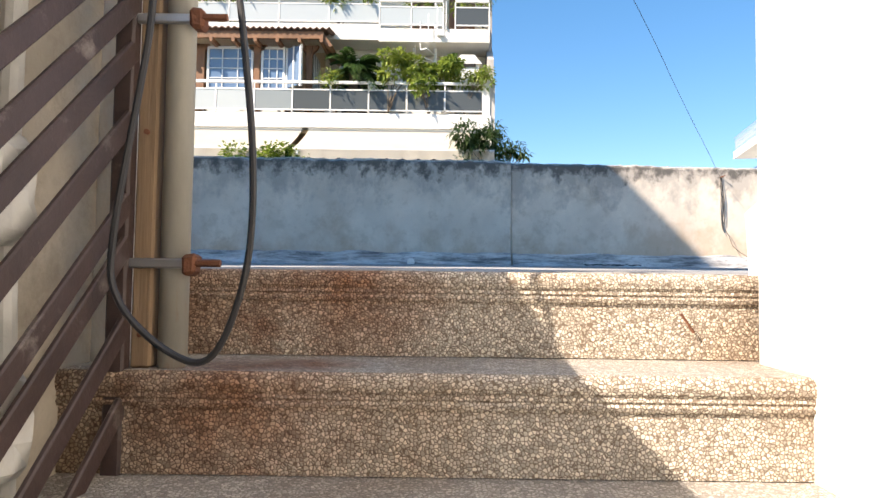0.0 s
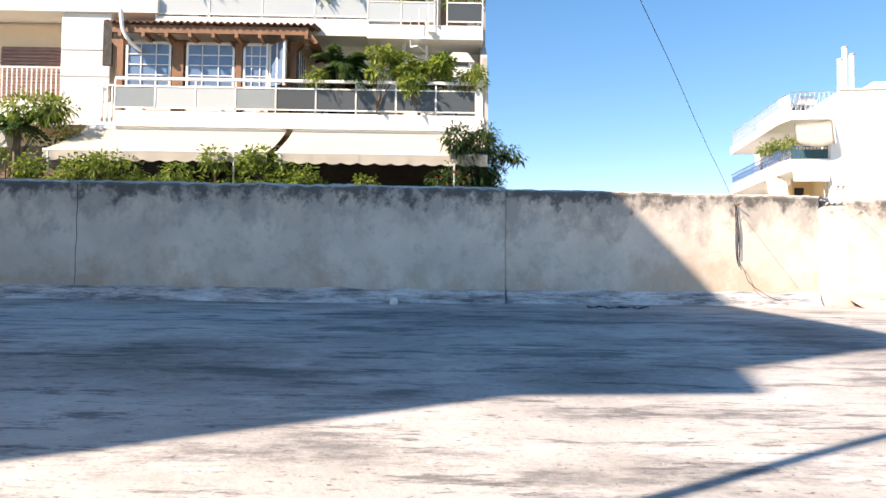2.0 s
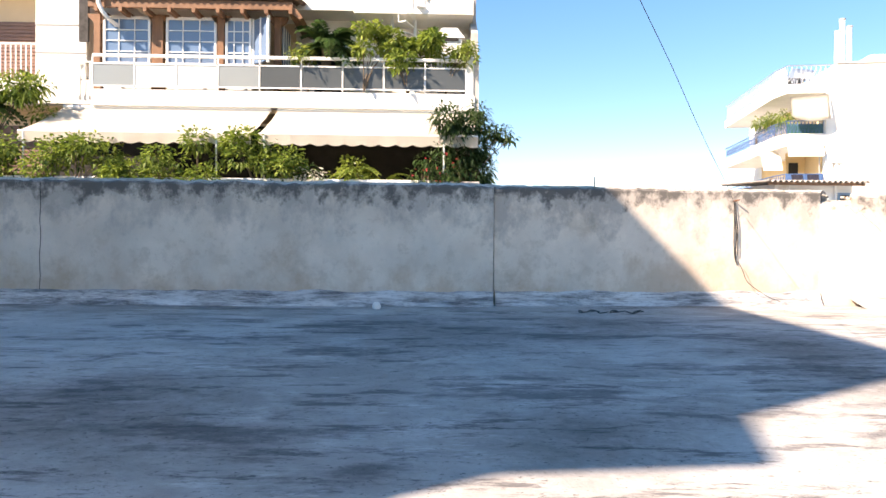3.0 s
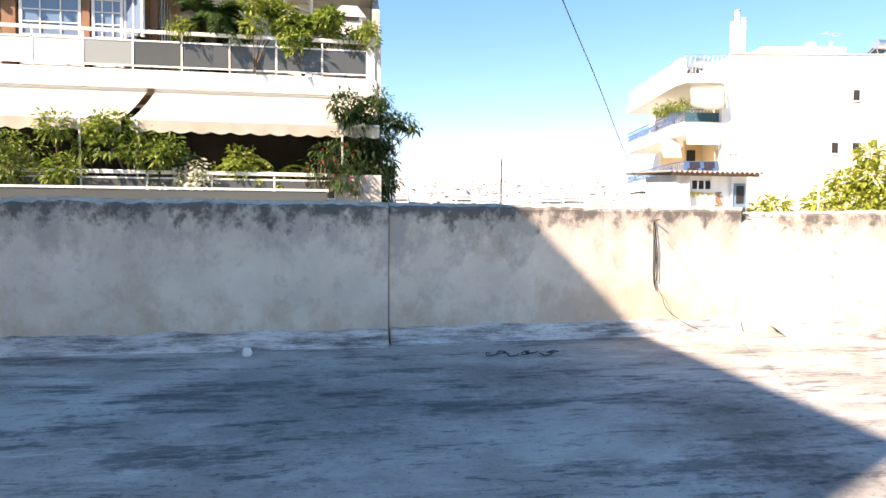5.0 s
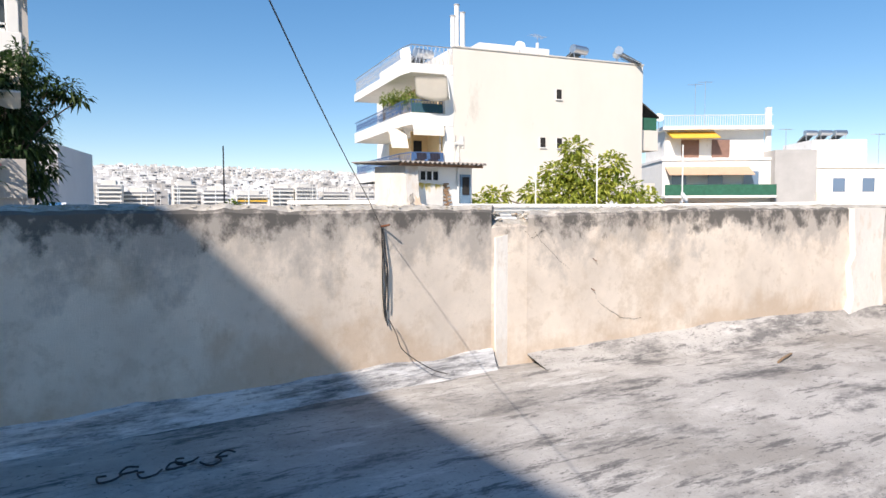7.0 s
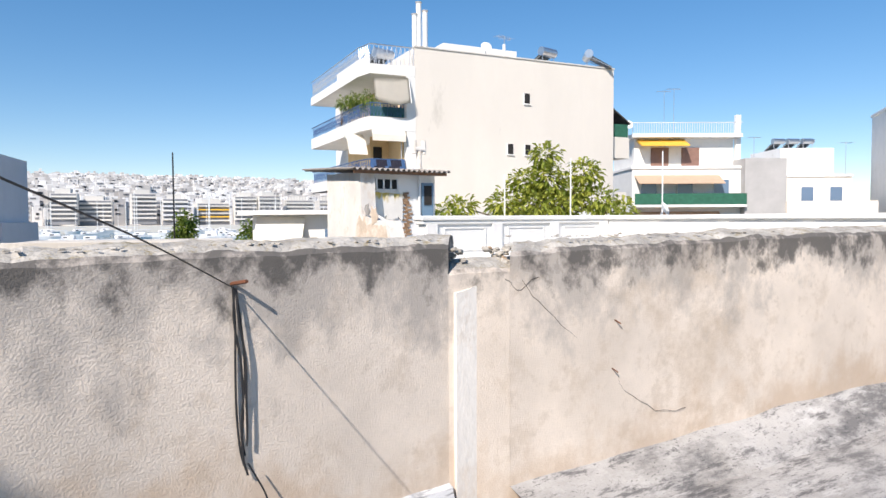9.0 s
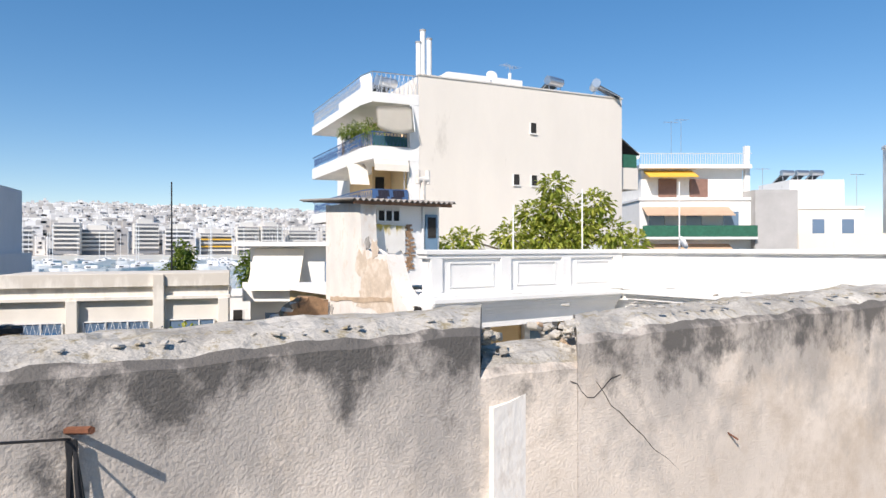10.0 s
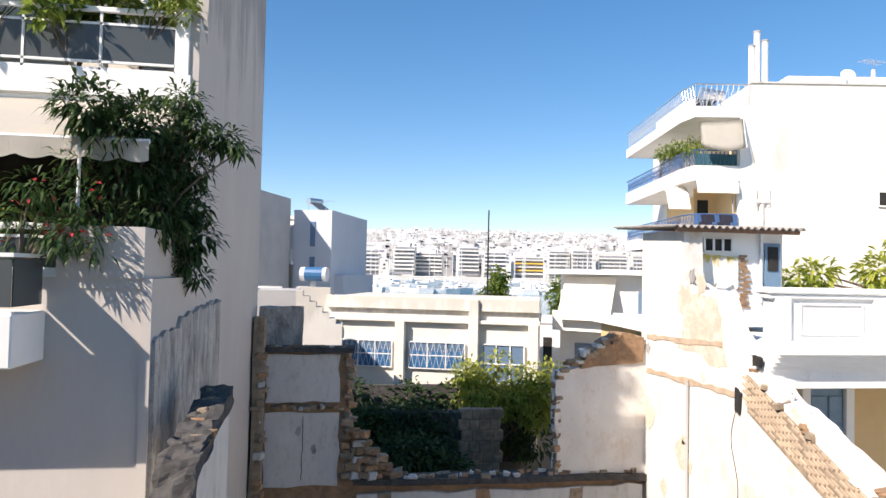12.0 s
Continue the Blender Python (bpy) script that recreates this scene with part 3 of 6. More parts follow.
whole("floor_stair", bx(-1.05, 1.05, -3.3, -0.7, -2.0, -1.79), M_TREAD, "terrazzo landing below the stair", "landing", kind="structure")
stair = thing("stair", "pebbled terrazzo stair with moulded nosings, rust-stained", "stair", kind="structure")
for i in range(9):
    yn, zt = 1.43 - 0.245 * i, -0.125 - 0.185 * i
    back = yn + (0.27 if i else 0.42)
    part("step", bx(-0.70, 0.68, yn + 0.012, back, zt - 0.183, zt - 0.028), M_TERR, stair)
    pro = [(yn + 0.03, zt - 0.066), (yn + 0.006, zt - 0.064), (yn + 0.003, zt - 0.056), (yn + 0.007, zt - 0.05), (yn + 0.003, zt - 0.046)]
    pro += [(yn + 0.016 - 0.018 * math.cos(a), zt - 0.022 + 0.022 * math.sin(a)) for a in (-0.9, -0.5, 0, 0.5, 0.9, 1.3)]
    pro += [(back, zt), (back, zt - 0.027), (yn + 0.03, zt - 0.027)]
    nose = part("nosing", prism(B(), pro, "x", -0.70, 0.68), M_TERR, stair)
    nose.data.materials.append(M_TREAD)
    for p in nose.data.polygons:
        if p.normal.z > 0.95:
            p.material_index = 1

# the block that throws its shade over the terrace
block = thing("neighbour_block", "tall plastered apartment block beside the terrace", "building")
part("wall", bx(-16, -6.8, -0.6, 6.5, -7, 10.25), M_CREAM, block)
part("roof", bx(-16.1, -6.8, -0.6, 6.6, 10.25, 10.32), M_ROOF, block)
# unseen sloping eave, added to give the block's shadow its bump
part("corner_balcony", prism(B(), [(-0.6, 6.95), (-1.15, 8.0), (-1.15, 8.1), (-0.6, 8.3)], "x", -8.6, -6.8), M_CREAM, block)

# ---- ground, water, distance ----
whole("ground", bx(-3000, 3000, -400, 4000, -9.0, -7.0), M_GROUND, "dusty town ground reaching the horizon", "ground", kind="structure")
whole("water", bx(-150, 420, 120, 455, -6.9, -6.0), M_SEA, "blue-green harbour water with small ripples", "water", kind="structure")
whole("quay", bx(-400, 700, 455, 700, -6.8, -1.9), M_BWALL, "stone harbour quay with promenade", "quay", kind="structure")


# ---- apartment building across the ruin ----
def railing(parent, x0, x1, y, z, h, panel, posts=None, panel_z=(0.25, 0.72), mid=True):
    """A white balcony rail with glass panels, along x."""
    part("top_rail", bx(x0, x1, y - 0.04, y + 0.04, z + h - 0.09, z + h, bevel=0.01), M_RAIL, parent)
    if mid:
        part("mid_rail", bx(x0, x1, y - 0.02, y + 0.02, z + panel_z[1] * h, z + panel_z[1] * h + 0.04), M_RAIL, parent)
    part("low_rail", bx(x0, x1, y - 0.02, y + 0.02, z + 0.12 * h, z + 0.12 * h + 0.04), M_RAIL, parent)
    n = posts or max(2, round((x1 - x0) / 1.3))
    for i in range(n + 1):
        x = x0 + (x1 - x0) * i / n
        part("post", bx(x - 0.02, x + 0.02, y - 0.02, y + 0.02, z, z + h - 0.09), M_RAIL, parent)
        if i < n:
            p = part("pane", bx(x + 0.03, x + (x1 - x0) / n - 0.03, y - 0.006, y + 0.006, z + 0.16 * h, z + panel_z[1] * h), panel if not callable(panel) else panel(i), parent)


A = thing("apartment_building", "cream apartment building with planted balconies, awnings and grey side wall", "building")
# body, front set back behind the balconies; front faces the terrace
part("wall", bx(-34, 1.45, 23.0, 29.6, -7, 10.4), M_CREAM, A, "cream rendered storeys")
part("side_wall", bx(1.45, 1.56, 22.3, 29.6, -7, 10.4), M_SIDE, A, "grey streaked party wall")
part("side_wall", prism(B(), [(21.0, 4.62), (23.0, 4.62), (23.0, 8.2), (21.6, 7.2), (21.6, 5.9), (21.0, 6.25)], "x", 1.38, 1.58), M_SIDE, A, "grey balcony cheek wall")
part("side_wall", bx(1.44, 1.57, 18.72, 22.3, -7, 1.72), M_SIDE, A)
part("side_wall", bx(1.44, 1.57, 20.72, 22.3, 1.72, 4.6), M_SIDE, A)
part("mouldy_patch", rough_up(prism(B(), [(18.76, -7), (23.4, -7)] + ragged((23.4, 1.22), (20.2, 1.12), 30, 0.07, rng) + ragged((20.1, 1.0), (18.76, 0.86), 12, 0.05, rng), "x", 1.56, 1.63), 0.02, 0.3), M_MOULD, A, "black-stained rough render patch")
# lower storey flush with the terrace above it; grey of storey and slab paints their shade
part("lower_storey", bx(-34, 1.44, 18.76, 23.0, -7, 1.58), M_SIDE, A, "lower storey, white wall greyed for its shade")
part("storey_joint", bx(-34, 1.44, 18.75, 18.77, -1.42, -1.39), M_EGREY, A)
part("corner_strip", bx(1.28, 1.44, 18.745, 18.77, -7, -2.2), M_WHITE, A)
part("terrace_slab", bx(-34, 1.44, 18.74, 23.0, 1.58, 1.72), M_SIDE, A)
part("lower_balcony", bx(-8, 0.22, 17.85, 18.76, 0.62, 1.28, bevel=0.02), M_WHITE, A)
lowbal = part("lower_balcony_railing", bx(-8, 0.2, 17.88, 17.94, 1.28, 1.31), M_RAIL, A)
part("pane", bx(-8, 0.17, 17.9, 17.92, 1.36, 1.95), M_SMOKE, lowbal)
part("pane", bx(0.16, 0.18, 17.95, 18.72, 1.36, 1.95), M_SMOKE, lowbal)
part("top_rail", bx(-8, 0.2, 17.88, 17.94, 1.97, 2.02), M_RAIL, lowbal)
part("top_rail", bx(0.14, 0.2, 17.94, 18.76, 1.97, 2.02), M_RAIL, lowbal)
part("parapet", bx(0.35, 1.46, 18.7, 18.95, 1.72, 2.42), M_SIDE, A)
part("parapet", bx(1.3, 1.46, 18.95, 20.7, 1.72, 2.42), M_SIDE, A)
# deep shade of the terrace interior is put into the floor colour
part("terrace_floor", bx(-34, 1.3, 18.95, 23.0, 1.72, 1.8), M_COPING_SHADE, A, "terrace floor painted dark for the deep shade under the awnings")
part("terrace_side", bx(1.38, 1.44, 20.7, 22.9, 1.8, 4.6), M_SHUT, A)
low = part("terrace_railing", bx(-14, 0.35, 18.72, 18.80, 1.72, 1.82), M_RAIL, A)
railing(low, -14, 0.35, 18.76, 1.72, 0.72, M_SMOKE, posts=10)
# first balcony
part("balcony_slab", bx(-9.75, 1.46, 20.95, 23.0, 4.72, 5.15, bevel=0.01), M_WHITE, A, "white balcony edge")
part("balcony_soffit", bx(-9.75, 1.42, 21.3, 23.0, 4.60, 4.72), M_PEACH, A)
bal = part("balcony_railing", bx(-9.73, 1.2, 20.98, 21.06, 5.15, 5.2), M_RAIL, A)
railing(bal, -9.73, 1.2, 21.0, 5.15, 1.08, lambda i: (M_FROST2, M_FROST, M_FROST, M_FROST2)[i] if i < 4 else M_SMOKE, posts=9)
part("cheek", bx(1.2, 1.42, 20.96, 21.25, 5.15, 6.3, bevel=0.01), M_WHITE, A)
# second balcony, set back
part("balcony_slab", bx(-9.0, -2.2, 22.0, 23.0, 7.95, 8.45, bevel=0.01), M_CREAM, A)
part("balcony_slab", bx(-2.2, 1.44, 21.6, 23.0, 7.75, 8.2, bevel=0.01), M_CREAM, A)
bal2 = part("balcony_railing", bx(-9.0, -2.2, 22.02, 22.1, 8.45, 8.5), M_RAIL, A)
railing(bal2, -9.0, -2.25, 22.05, 8.45, 1.0, M_FROST, posts=4)
railing(bal2, -2.2, -0.1, 21.65, 8.2, 1.0, M_FROST, posts=2)
railing(bal2, 0.3, 1.42, 21.65, 8.2, 1.0, M_SMOKE, posts=1)
part("balcony_slab", bx(-34, -8.9, 21.9, 23.0, 8.55, 9.1, bevel=0.01), M_CREAM, A)
part("roof", bx(-34, 1.6, 21.9, 29.7, 10.4, 10.6), M_CREAM, A)
# left bays with shutters
for z in (2.4, 5.7):
    part("recess", bx(-16.4, -11.97, 22.9, 22.96, z, z + 2.75), M_PEACH, A)
    sh = part("shutter", bx(-14.4, -12.1, 22.85, 22.9, z + 0.1, z + 2.0), M_SHUT, A)
    for k in range(16):
        part("slat", bx(-14.4, -12.1, 22.82, 22.86, z + 0.12 + k * 0.117, z + 0.2 + k * 0.117), M_SHUT, sh)
part("bay_slab", bx(-34, -10.0, 22.0, 23.0, 4.95, 5.7, bevel=0.01), M_CREAM, A)
g = part("bay_railing", bx(-14.6, -11.97, 22.0, 22.05, 6.75, 6.8), M_RAIL, A)
for k in range(17):
    part("baluster", bx(-14.6 + k * 0.155, -14.57 + k * 0.155, 22.01, 22.04, 5.7, 6.75), M_RAIL, g)
part("bay_wall", bx(-11.97, -10.4, 22.0, 23.0, 5.7, 8.55, bevel=0.02), M_CREAM, A)
for z in (6.5, 7.35):
    part("band_groove", bx(-11.97, -10.4, 21.985, 22.0, z, z + 0.04), M_EGREY, A)
part("bay_soffit", bx(-16.4, -10.0, 22.3, 22.95, 4.86, 4.94), M_PEACH, A)
g = part("bay_railing", bx(-10.75, -9.8, 21.9, 21.95, 6.2, 6.25), M_RAIL, A)
for k in range(7):
    part("baluster", bx(-10.75 + k * 0.155, -10.71 + k * 0.155, 21.91, 21.94, 5.2, 6.2), M_RAIL, g)
# timber sun room under a corrugated roof
room = thing("sun_room", "brown timber balcony sun room with white gridded windows", "sun room")
part("roof", corrugated(B(), -9.95, -3.7, 20.75, 23.0, 7.85, 8.3, 0.2, 0.035), M_TILE, room, "dark corrugated tile roof")
part("fascia", bx(-9.8, -3.9, 20.85, 20.95, 7.55, 7.78), M_WOOD, room)
part("hip", prism(B(), [(-3.95, 7.8), (-3.6, 7.35), (-3.7, 7.3), (-4.1, 7.6)], "y", 20.9, 22.9), M_WOOD, room)
for k in range(9):
    part("rafter", bx(-9.6 + k * 0.7, -9.5 + k * 0.7, 20.8, 22.9, 7.42, 7.56), M_WOOD, room)
for x, w in ((-9.78, 0.1), (-8.0, 0.17), (-6.13, 0.1), (-4.44, 0.1)):
    part("post", bx(x - w, x + w, 21.35, 21.55, 5.15, 7.5, bevel=0.01), M_WOOD, room)
for x in (-9.78, -8.0, -6.13, -4.44):
    part("bracket", prism(B(), [(x - 0.3, 7.52), (x - 0.26, 7.4), (x - 0.1, 7.25), (x + 0.1, 7.25), (x + 0.26, 7.4), (x + 0.3, 7.52)], "y", 21.38, 21.54), M_WOOD, room)
part("side_shutter", bx(-10.45, -10.16, 21.6, 21.68, 6.75, 8.2, bevel=0.01), M_COPING_SHADE, room, "dark folded shutter")
part("rain_pipe", tube(B(), curve_pts([(-9.5, 20.72, 8.2), (-9.42, 20.72, 7.6), (-9.25, 20.85, 7.25), (-9.15, 21.3, 7.15)], 5), 0.06, 8), M_RAIL, room)
part("wall_back", bx(-9.6, -4.2, 22.9, 22.99, 5.15, 7.8), M_PEACH, room)
for x0, x1 in ((-9.62, -8.22), (-7.76, -6.26), (-6.0, -5.22)):
    w = part("window", bx(x0, x1, 21.42, 21.46, 6.95 - 0.9, 7.42), M_PANE, room)
    for a, b, c, d in ((x0, x1, 7.38, 7.46), (x0, x1, 6.03, 6.1), (x0, x0 + 0.07, 6.1, 7.38), (x1 - 0.07, x1, 6.1, 7.38)):
        part("frame", bx(a, b, 21.38, 21.48, c, d), M_RAIL, w)
    n = 3
    for k in range(1, n):
        x = x0 + (x1 - x0) * k / n
        part("mullion", bx(x - 0.015, x + 0.015, 21.39, 21.41, 6.1, 7.38), M_RAIL, w)
    for k in range(1, 4):
        z = 6.1 + 1.28 * k / 4
        part("mullion", bx(x0 + 0.07, x1 - 0.07, 21.39, 21.41, z - 0.015, z + 0.015), M_RAIL, w)
    part("panel", bx(x0, x1, 21.42, 21.48, 5.15, 6.03), M_RAIL, room)
cas = part("casement", prism(B(), [(-5.2, 21.42), (-4.62, 20.98), (-4.59, 21.02), (-5.17, 21.46)], "z", 6.1, 7.4), M_PANE, room, "window leaf standing open")
for t0, t1 in ((0, 0.1), (0.46, 0.54), (0.9, 1.0)):
    part("stile", prism(B(), [(-5.2 + 0.58 * t0, 21.40 - 0.44 * t0), (-5.2 + 0.58 * t1, 21.40 - 0.44 * t1), (-5.16 + 0.58 * t1, 21.47 - 0.44 * t1), (-5.16 + 0.58 * t0, 21.47 - 0.44 * t0)], "z", 6.06, 7.44), M_RAIL, cas)
sw = part("window", bx(-4.4, -4.36, 21.5, 22.8, 5.9, 7.4), M_PANE, room)
for k in range(5):
    part("mullion", bx(-4.37, -4.34, 21.5 + k * 0.31, 21.55 + k * 0.31, 5.9, 7.4), M_RAIL, sw)
# door and window behind the plants
dr = part("door", bx(-3.6, -2.7, 22.94, 22.99, 5.15, 7.2), M_DARK, A)
part("frame", bx(-3.7, -3.6, 22.9, 23.0, 5.15, 7.3), M_RAIL, dr)
part("frame", bx(-2.7, -2.6, 22.9, 23.0, 5.15, 7.3), M_RAIL, dr)
for x in (-1.2, 0.1):
    part("shutter", bx(x, x + 0.9, 22.94, 22.99, 8.3, 10.5), M_SHUT, A)
# dark sheet that paints the deep shade at the back of the lower terrace
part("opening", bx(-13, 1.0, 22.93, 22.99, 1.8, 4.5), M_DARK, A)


def awning(x0, x1, label, rolled=0.12):
    a = thing("awning", label, "awning", group="terrace awnings")
    bm = B()
    y1, z1, y0, z0 = 21.1, 4.66, 18.9, 3.62
    n = 24
    top, low_ = [], []
    for i in range(n + 1):
        x = x0 + (x1 - x0) * i / n
        sag = 0.03 * math.sin(i * 0.7)
        top.append([bm.verts.new((x, y1 + (y0 - y1) * t, z1 + (z0 - z1) * t - 0.05 * math.sin(t * math.pi) + sag * t * 0.3)) for t in (0, 0.33, 0.66, 1)])
    for p, q in zip(top, top[1:]):
        for j in range(3):
            bm.faces.new((p[j], q[j], q[j + 1], p[j + 1]))
    r = bmesh.ops.solidify(bm, geom=bm.faces[:], thickness=0.012)
    part("cloth", bm, M_AWN, a)
    bm = B()
    m = int((x1 - x0) / 0.05)
    last = None
    for i in range(m + 1):
        x = x0 + (x1 - x0) * i / m
        d = 0.24 + 0.06 * abs(math.sin(math.pi * (x - x0) / 0.45))
        cur = (bm.verts.new((x, y0 - 0.03, z0)), bm.verts.new((x, y0 - 0.03 + 0.015 * math.sin(x * 9), z0 - d)))
        if last:
            bm.faces.new((last[0], cur[0], cur[1], last[1]))
        last = cur
    bmesh.ops.solidify(bm, geom=bm.faces[:], thickness=0.008)
    part("valance", bm, M_AWN, a)
    part("front_bar", rod(B(), (x0, y0, z0), (x1, y0, z0), 0.035), M_RAIL, a)
    part("roller", rod(B(), (x0, y1, z1 + 0.02), (x1, y1, z1 + 0.02), 0.07), M_RAIL, a)
    for x in (x0 + 0.3, x1 - 0.35):
        part("arm", rod(B(), (x, y1, z1 - 0.2), (x + 0.15, y0, z0 - 0.03), 0.02), M_RAIL, a)
    for x in (x0 + 0.15, x1 - 0.9):
        part("prop", rod(B(), (x, y0 - 0.02, z0 - 0.02), (x, y0 - 0.02, 1.8), 0.025), M_RAIL, a)


awning(-10.6, -4.55, "cream fabric awning let down over the terrace")
awning(-4.35, 1.42, "cream fabric awning with scalloped valance let down over the terrace")


# ---- blank-sided apartment building ----
BB = thing("apartment_building", "beige apartment building with blank side wall and corner balconies", "building", Matrix.Translation((21.88, 36.6, 0)) @ Matrix.Rotation(radians(-9), 4, "Z"))
BW = 13.12
part("wall", bx(0, BW, 0, 14, -7, 10.6), M_BWALL, BB, "beige blank party wall")
part("front_wall", bx(-0.5, 0, 0.0, 13, -7, 9.6), M_WHITE, BB)
for x, z in ((6.72, 8.12), (5.62, 5.22), (6.77, 5.22)):
    w = part("window", bx(x, x + 0.36, -0.03, 0.05, z, z + 0.58), M_DARK, BB)
    part("window_sill", bx(x - 0.05, x + 0.41, -0.08, 0.03, z - 0.06, z), M_WHITE, w)
    part("frame", bx(x - 0.04, x, -0.05, 0.03, z, z + 0.6), M_RAIL, w)
part("wing", bx(BW, BW + 1.3, 0.3, 5, 2.0, 3.2), M_BWALL, BB)
part("wing", bx(BW, BW + 1.5, 0.3, 5, 5.3, 6.6), M_BWALL, BB)
part("side_awning", prism(B(), [(BW, 8.6), (BW + 1.7, 7.5), (BW + 1.7, 7.42), (BW, 8.5)], "y", 0.4, 4), M_COPING_SHADE, BB)
part("lattice", bx(BW, BW + 1.4, 0.32, 0.36, 6.6, 7.4), M_GREENNET, BB)
for z, kind, thick, high in ((9.55, 0, 0.5, 1.0), (6.87, 1, 0.67, 0.7), (3.95, 1, 0.6, 0.75)):
    part("balcony_slab", prism(B(), [(0, -0.02), (-2.5, 0.03), (-2.75, 1.2), (-2.75, 11), (0, 11)], "z", z - thick, z), M_WHITE, BB)
    corners = [Vector(q) for q in ((-0.62 if kind else -0.05, 0.06, z), (-2.47, 0.08, z), (-2.7, 1.2, z), (-2.7, 11, z))]
    r = part("railing", tube(B(), [c + Vector((0, 0, high)) for c in corners], 0.03), M_BLUERAIL if kind else M_STEEL, BB)
    pts = [c0.lerp(c1, k / n) for c0, c1, n in zip(corners, corners[1:], (10, 5, 40)) for k in range(n)]
    bm = B()
    for p, q in zip(pts, pts[1:]):
        rod(bm, p, p + Vector((0, 0, high)), 0.015, 4)
        rod(bm, p, q + Vector((0, 0, high - 0.05)), 0.01, 4)
        rod(bm, q, p + Vector((0, 0, high - 0.05)), 0.01, 4)
    part("railing_lattice", bm, M_BLUERAIL if kind else M_STEEL, r)
part("roof_kerb", prism(B(), [(-2.5, 0.03), (-2.75, 1.2), (-2.75, 5.0), (-2.65, 5.0), (-2.65, 1.2), (-2.45, 0.1)], "z", 9.55, 9.9), M_WHITE, BB)
part("railing_screen", bx(-2.45, -0.62, 0.1, 0.12, 6.9, 7.4), M_GREENNET, BB, "dark green screen behind the rail")
part("back_wall", bx(-0.56, -0.5, 0.4, 10, 3.96, 6.1), M_YELLOW, BB)
part("back_wall", bx(-0.56, -0.5, 0.4, 10, 6.9, 9.0), M_PEACH, BB)
part("partition", bx(-1.6, -0.5, 2.6, 2.7, 3.96, 6.15), M_YELLOW, BB)
part("door", bx(-1.45, -0.95, 2.54, 2.6, 3.96, 5.6), M_DARK, BB)
part("door", bx(-0.62, -0.56, 3.4, 4.2, 3.96, 5.6), M_DARK, BB)
part("balcony_post", rod(B(), (-0.75, 0.15, 3.96), (-0.75, 0.15, 6.2), 0.03, 6), M_EGREY, BB)
bm = B()
cols = 14
vs = []
for i in range(cols + 1):
    t = i / cols
    sag = 0.22 * math.sin(math.pi * t)
    vs.append([bm.verts.new((-0.45 - 1.95 * t, -0.14 - 0.3 * u - 0.12 * u * math.sin(math.pi * t) - 0.03 * math.sin(9 * t) * u, 8.95 - 0.15 * t - u * (1.35 + sag - 0.25 * t))) for u in (0, 0.2, 0.4, 0.6, 0.8, 1.0)])
for a, b in zip(vs, vs[1:]):
    for q in range(5):
        bm.faces.new((a[q], b[q], b[q + 1], a[q + 1]))
bmesh.ops.solidify(bm, geom=bm.faces[:], thickness=0.02)
part("hanging_cloth", bm, M_AWN, BB, "white sagging sun cloth", smooth=True)
part("cloth_pole", rod(B(), (-0.4, -0.06, 9.0), (-0.4, -0.46, 7.6), 0.02, 6), M_RAIL, BB)
part("side_awning", prism(B(), [(-0.05, 6.18), (-0.18, 5.95), (-0.2, 5.62), (-0.17, 5.62), (-0.14, 5.95), (0.0, 6.18)], "x", -2.45, -0.62), M_AWN, BB, "rolled-down white valance")
part("drop_awning", prism(B(), [(1.9, 6.15), (1.4, 5.85), (1.0, 5.0), (1.1, 5.0), (1.5, 5.8), (1.95, 6.05)], "x", -3.3, -2.3), M_AWN, BB)
part("roof_box", bx(2.4, 7.2, 1.6, 6, 10.6, 11.45), M_WHITE, BB)
part("wall_coping", bx(-0.05, BW + 0.05, -0.05, 0.25, 10.6, 10.68), M_RUINGREY, BB)
for x, top_ in ((0.18, 12.4), (0.42, 13.05), (0.78, 12.65)):
    fl = part("flue", rod(B(), (x, 0.45, 10.6), (x, 0.45, top_), 0.14, 12), M_RAIL, BB, "pale metal flue")
    part("cap", rod(B(), (x, 0.45, top_), (x, 0.45, top_ + 0.06), 0.17, 12), M_EGREY, fl)


def solar_heater(m, label="steel solar water tank on a roof frame"):
    h = thing("solar_water_heater", label, "water heater", m, group="roof water heaters")
    part("tank", rod(B(), (-0.6, 0, 0.85), (0.6, 0, 0.85), 0.26, 14), M_STEEL, h)
    part("collector", prism(B(), [(-0.2, 0.75), (-1.4, 0.05), (-1.4, 0.0), (-0.2, 0.68)], "x", -0.5, 0.5), M_SMOKE, h)
    for x in (-0.5, 0.5):
        part("leg", rod(B(), (x, 0.1, 0), (x, 0, 0.7), 0.025, 6), M_STEEL, h)
        part("brace", rod(B(), (x, -1.4, 0), (x, 0, 0.7), 0.02, 6), M_STEEL, h)


def on_b(x, y, z, rz=0):
    return BB.matrix_world @ pose(x, y, z, 0, 0, rz)


bpy.context.view_layer.update()
BBM = Matrix.Translation((21.88, 36.6, 0)) @ Matrix.Rotation(radians(-9), 4, "Z")
solar_heater(BBM @ pose(9.0, 1.0, 10.6, 0, 0, 195))
solar_heater(BBM @ pose(11.7, 0.7, 10.6, 0, 0, 60))
for k in range(3):
    solar_heater(BBM @ pose(-1.3, 1.3 + k * 1.4, 9.55, 0, 0, 200))

# ---- the ruined house ----
M_BAREPATCH = mat("bared_undercoat", (0.66, 0.54, 0.42), 0.95, 0.14, 2.5, 30, 0.6, stain=(0.74, 0.68, 0.6), amount=0.4, stain_scale=2.5, speck=0.5)
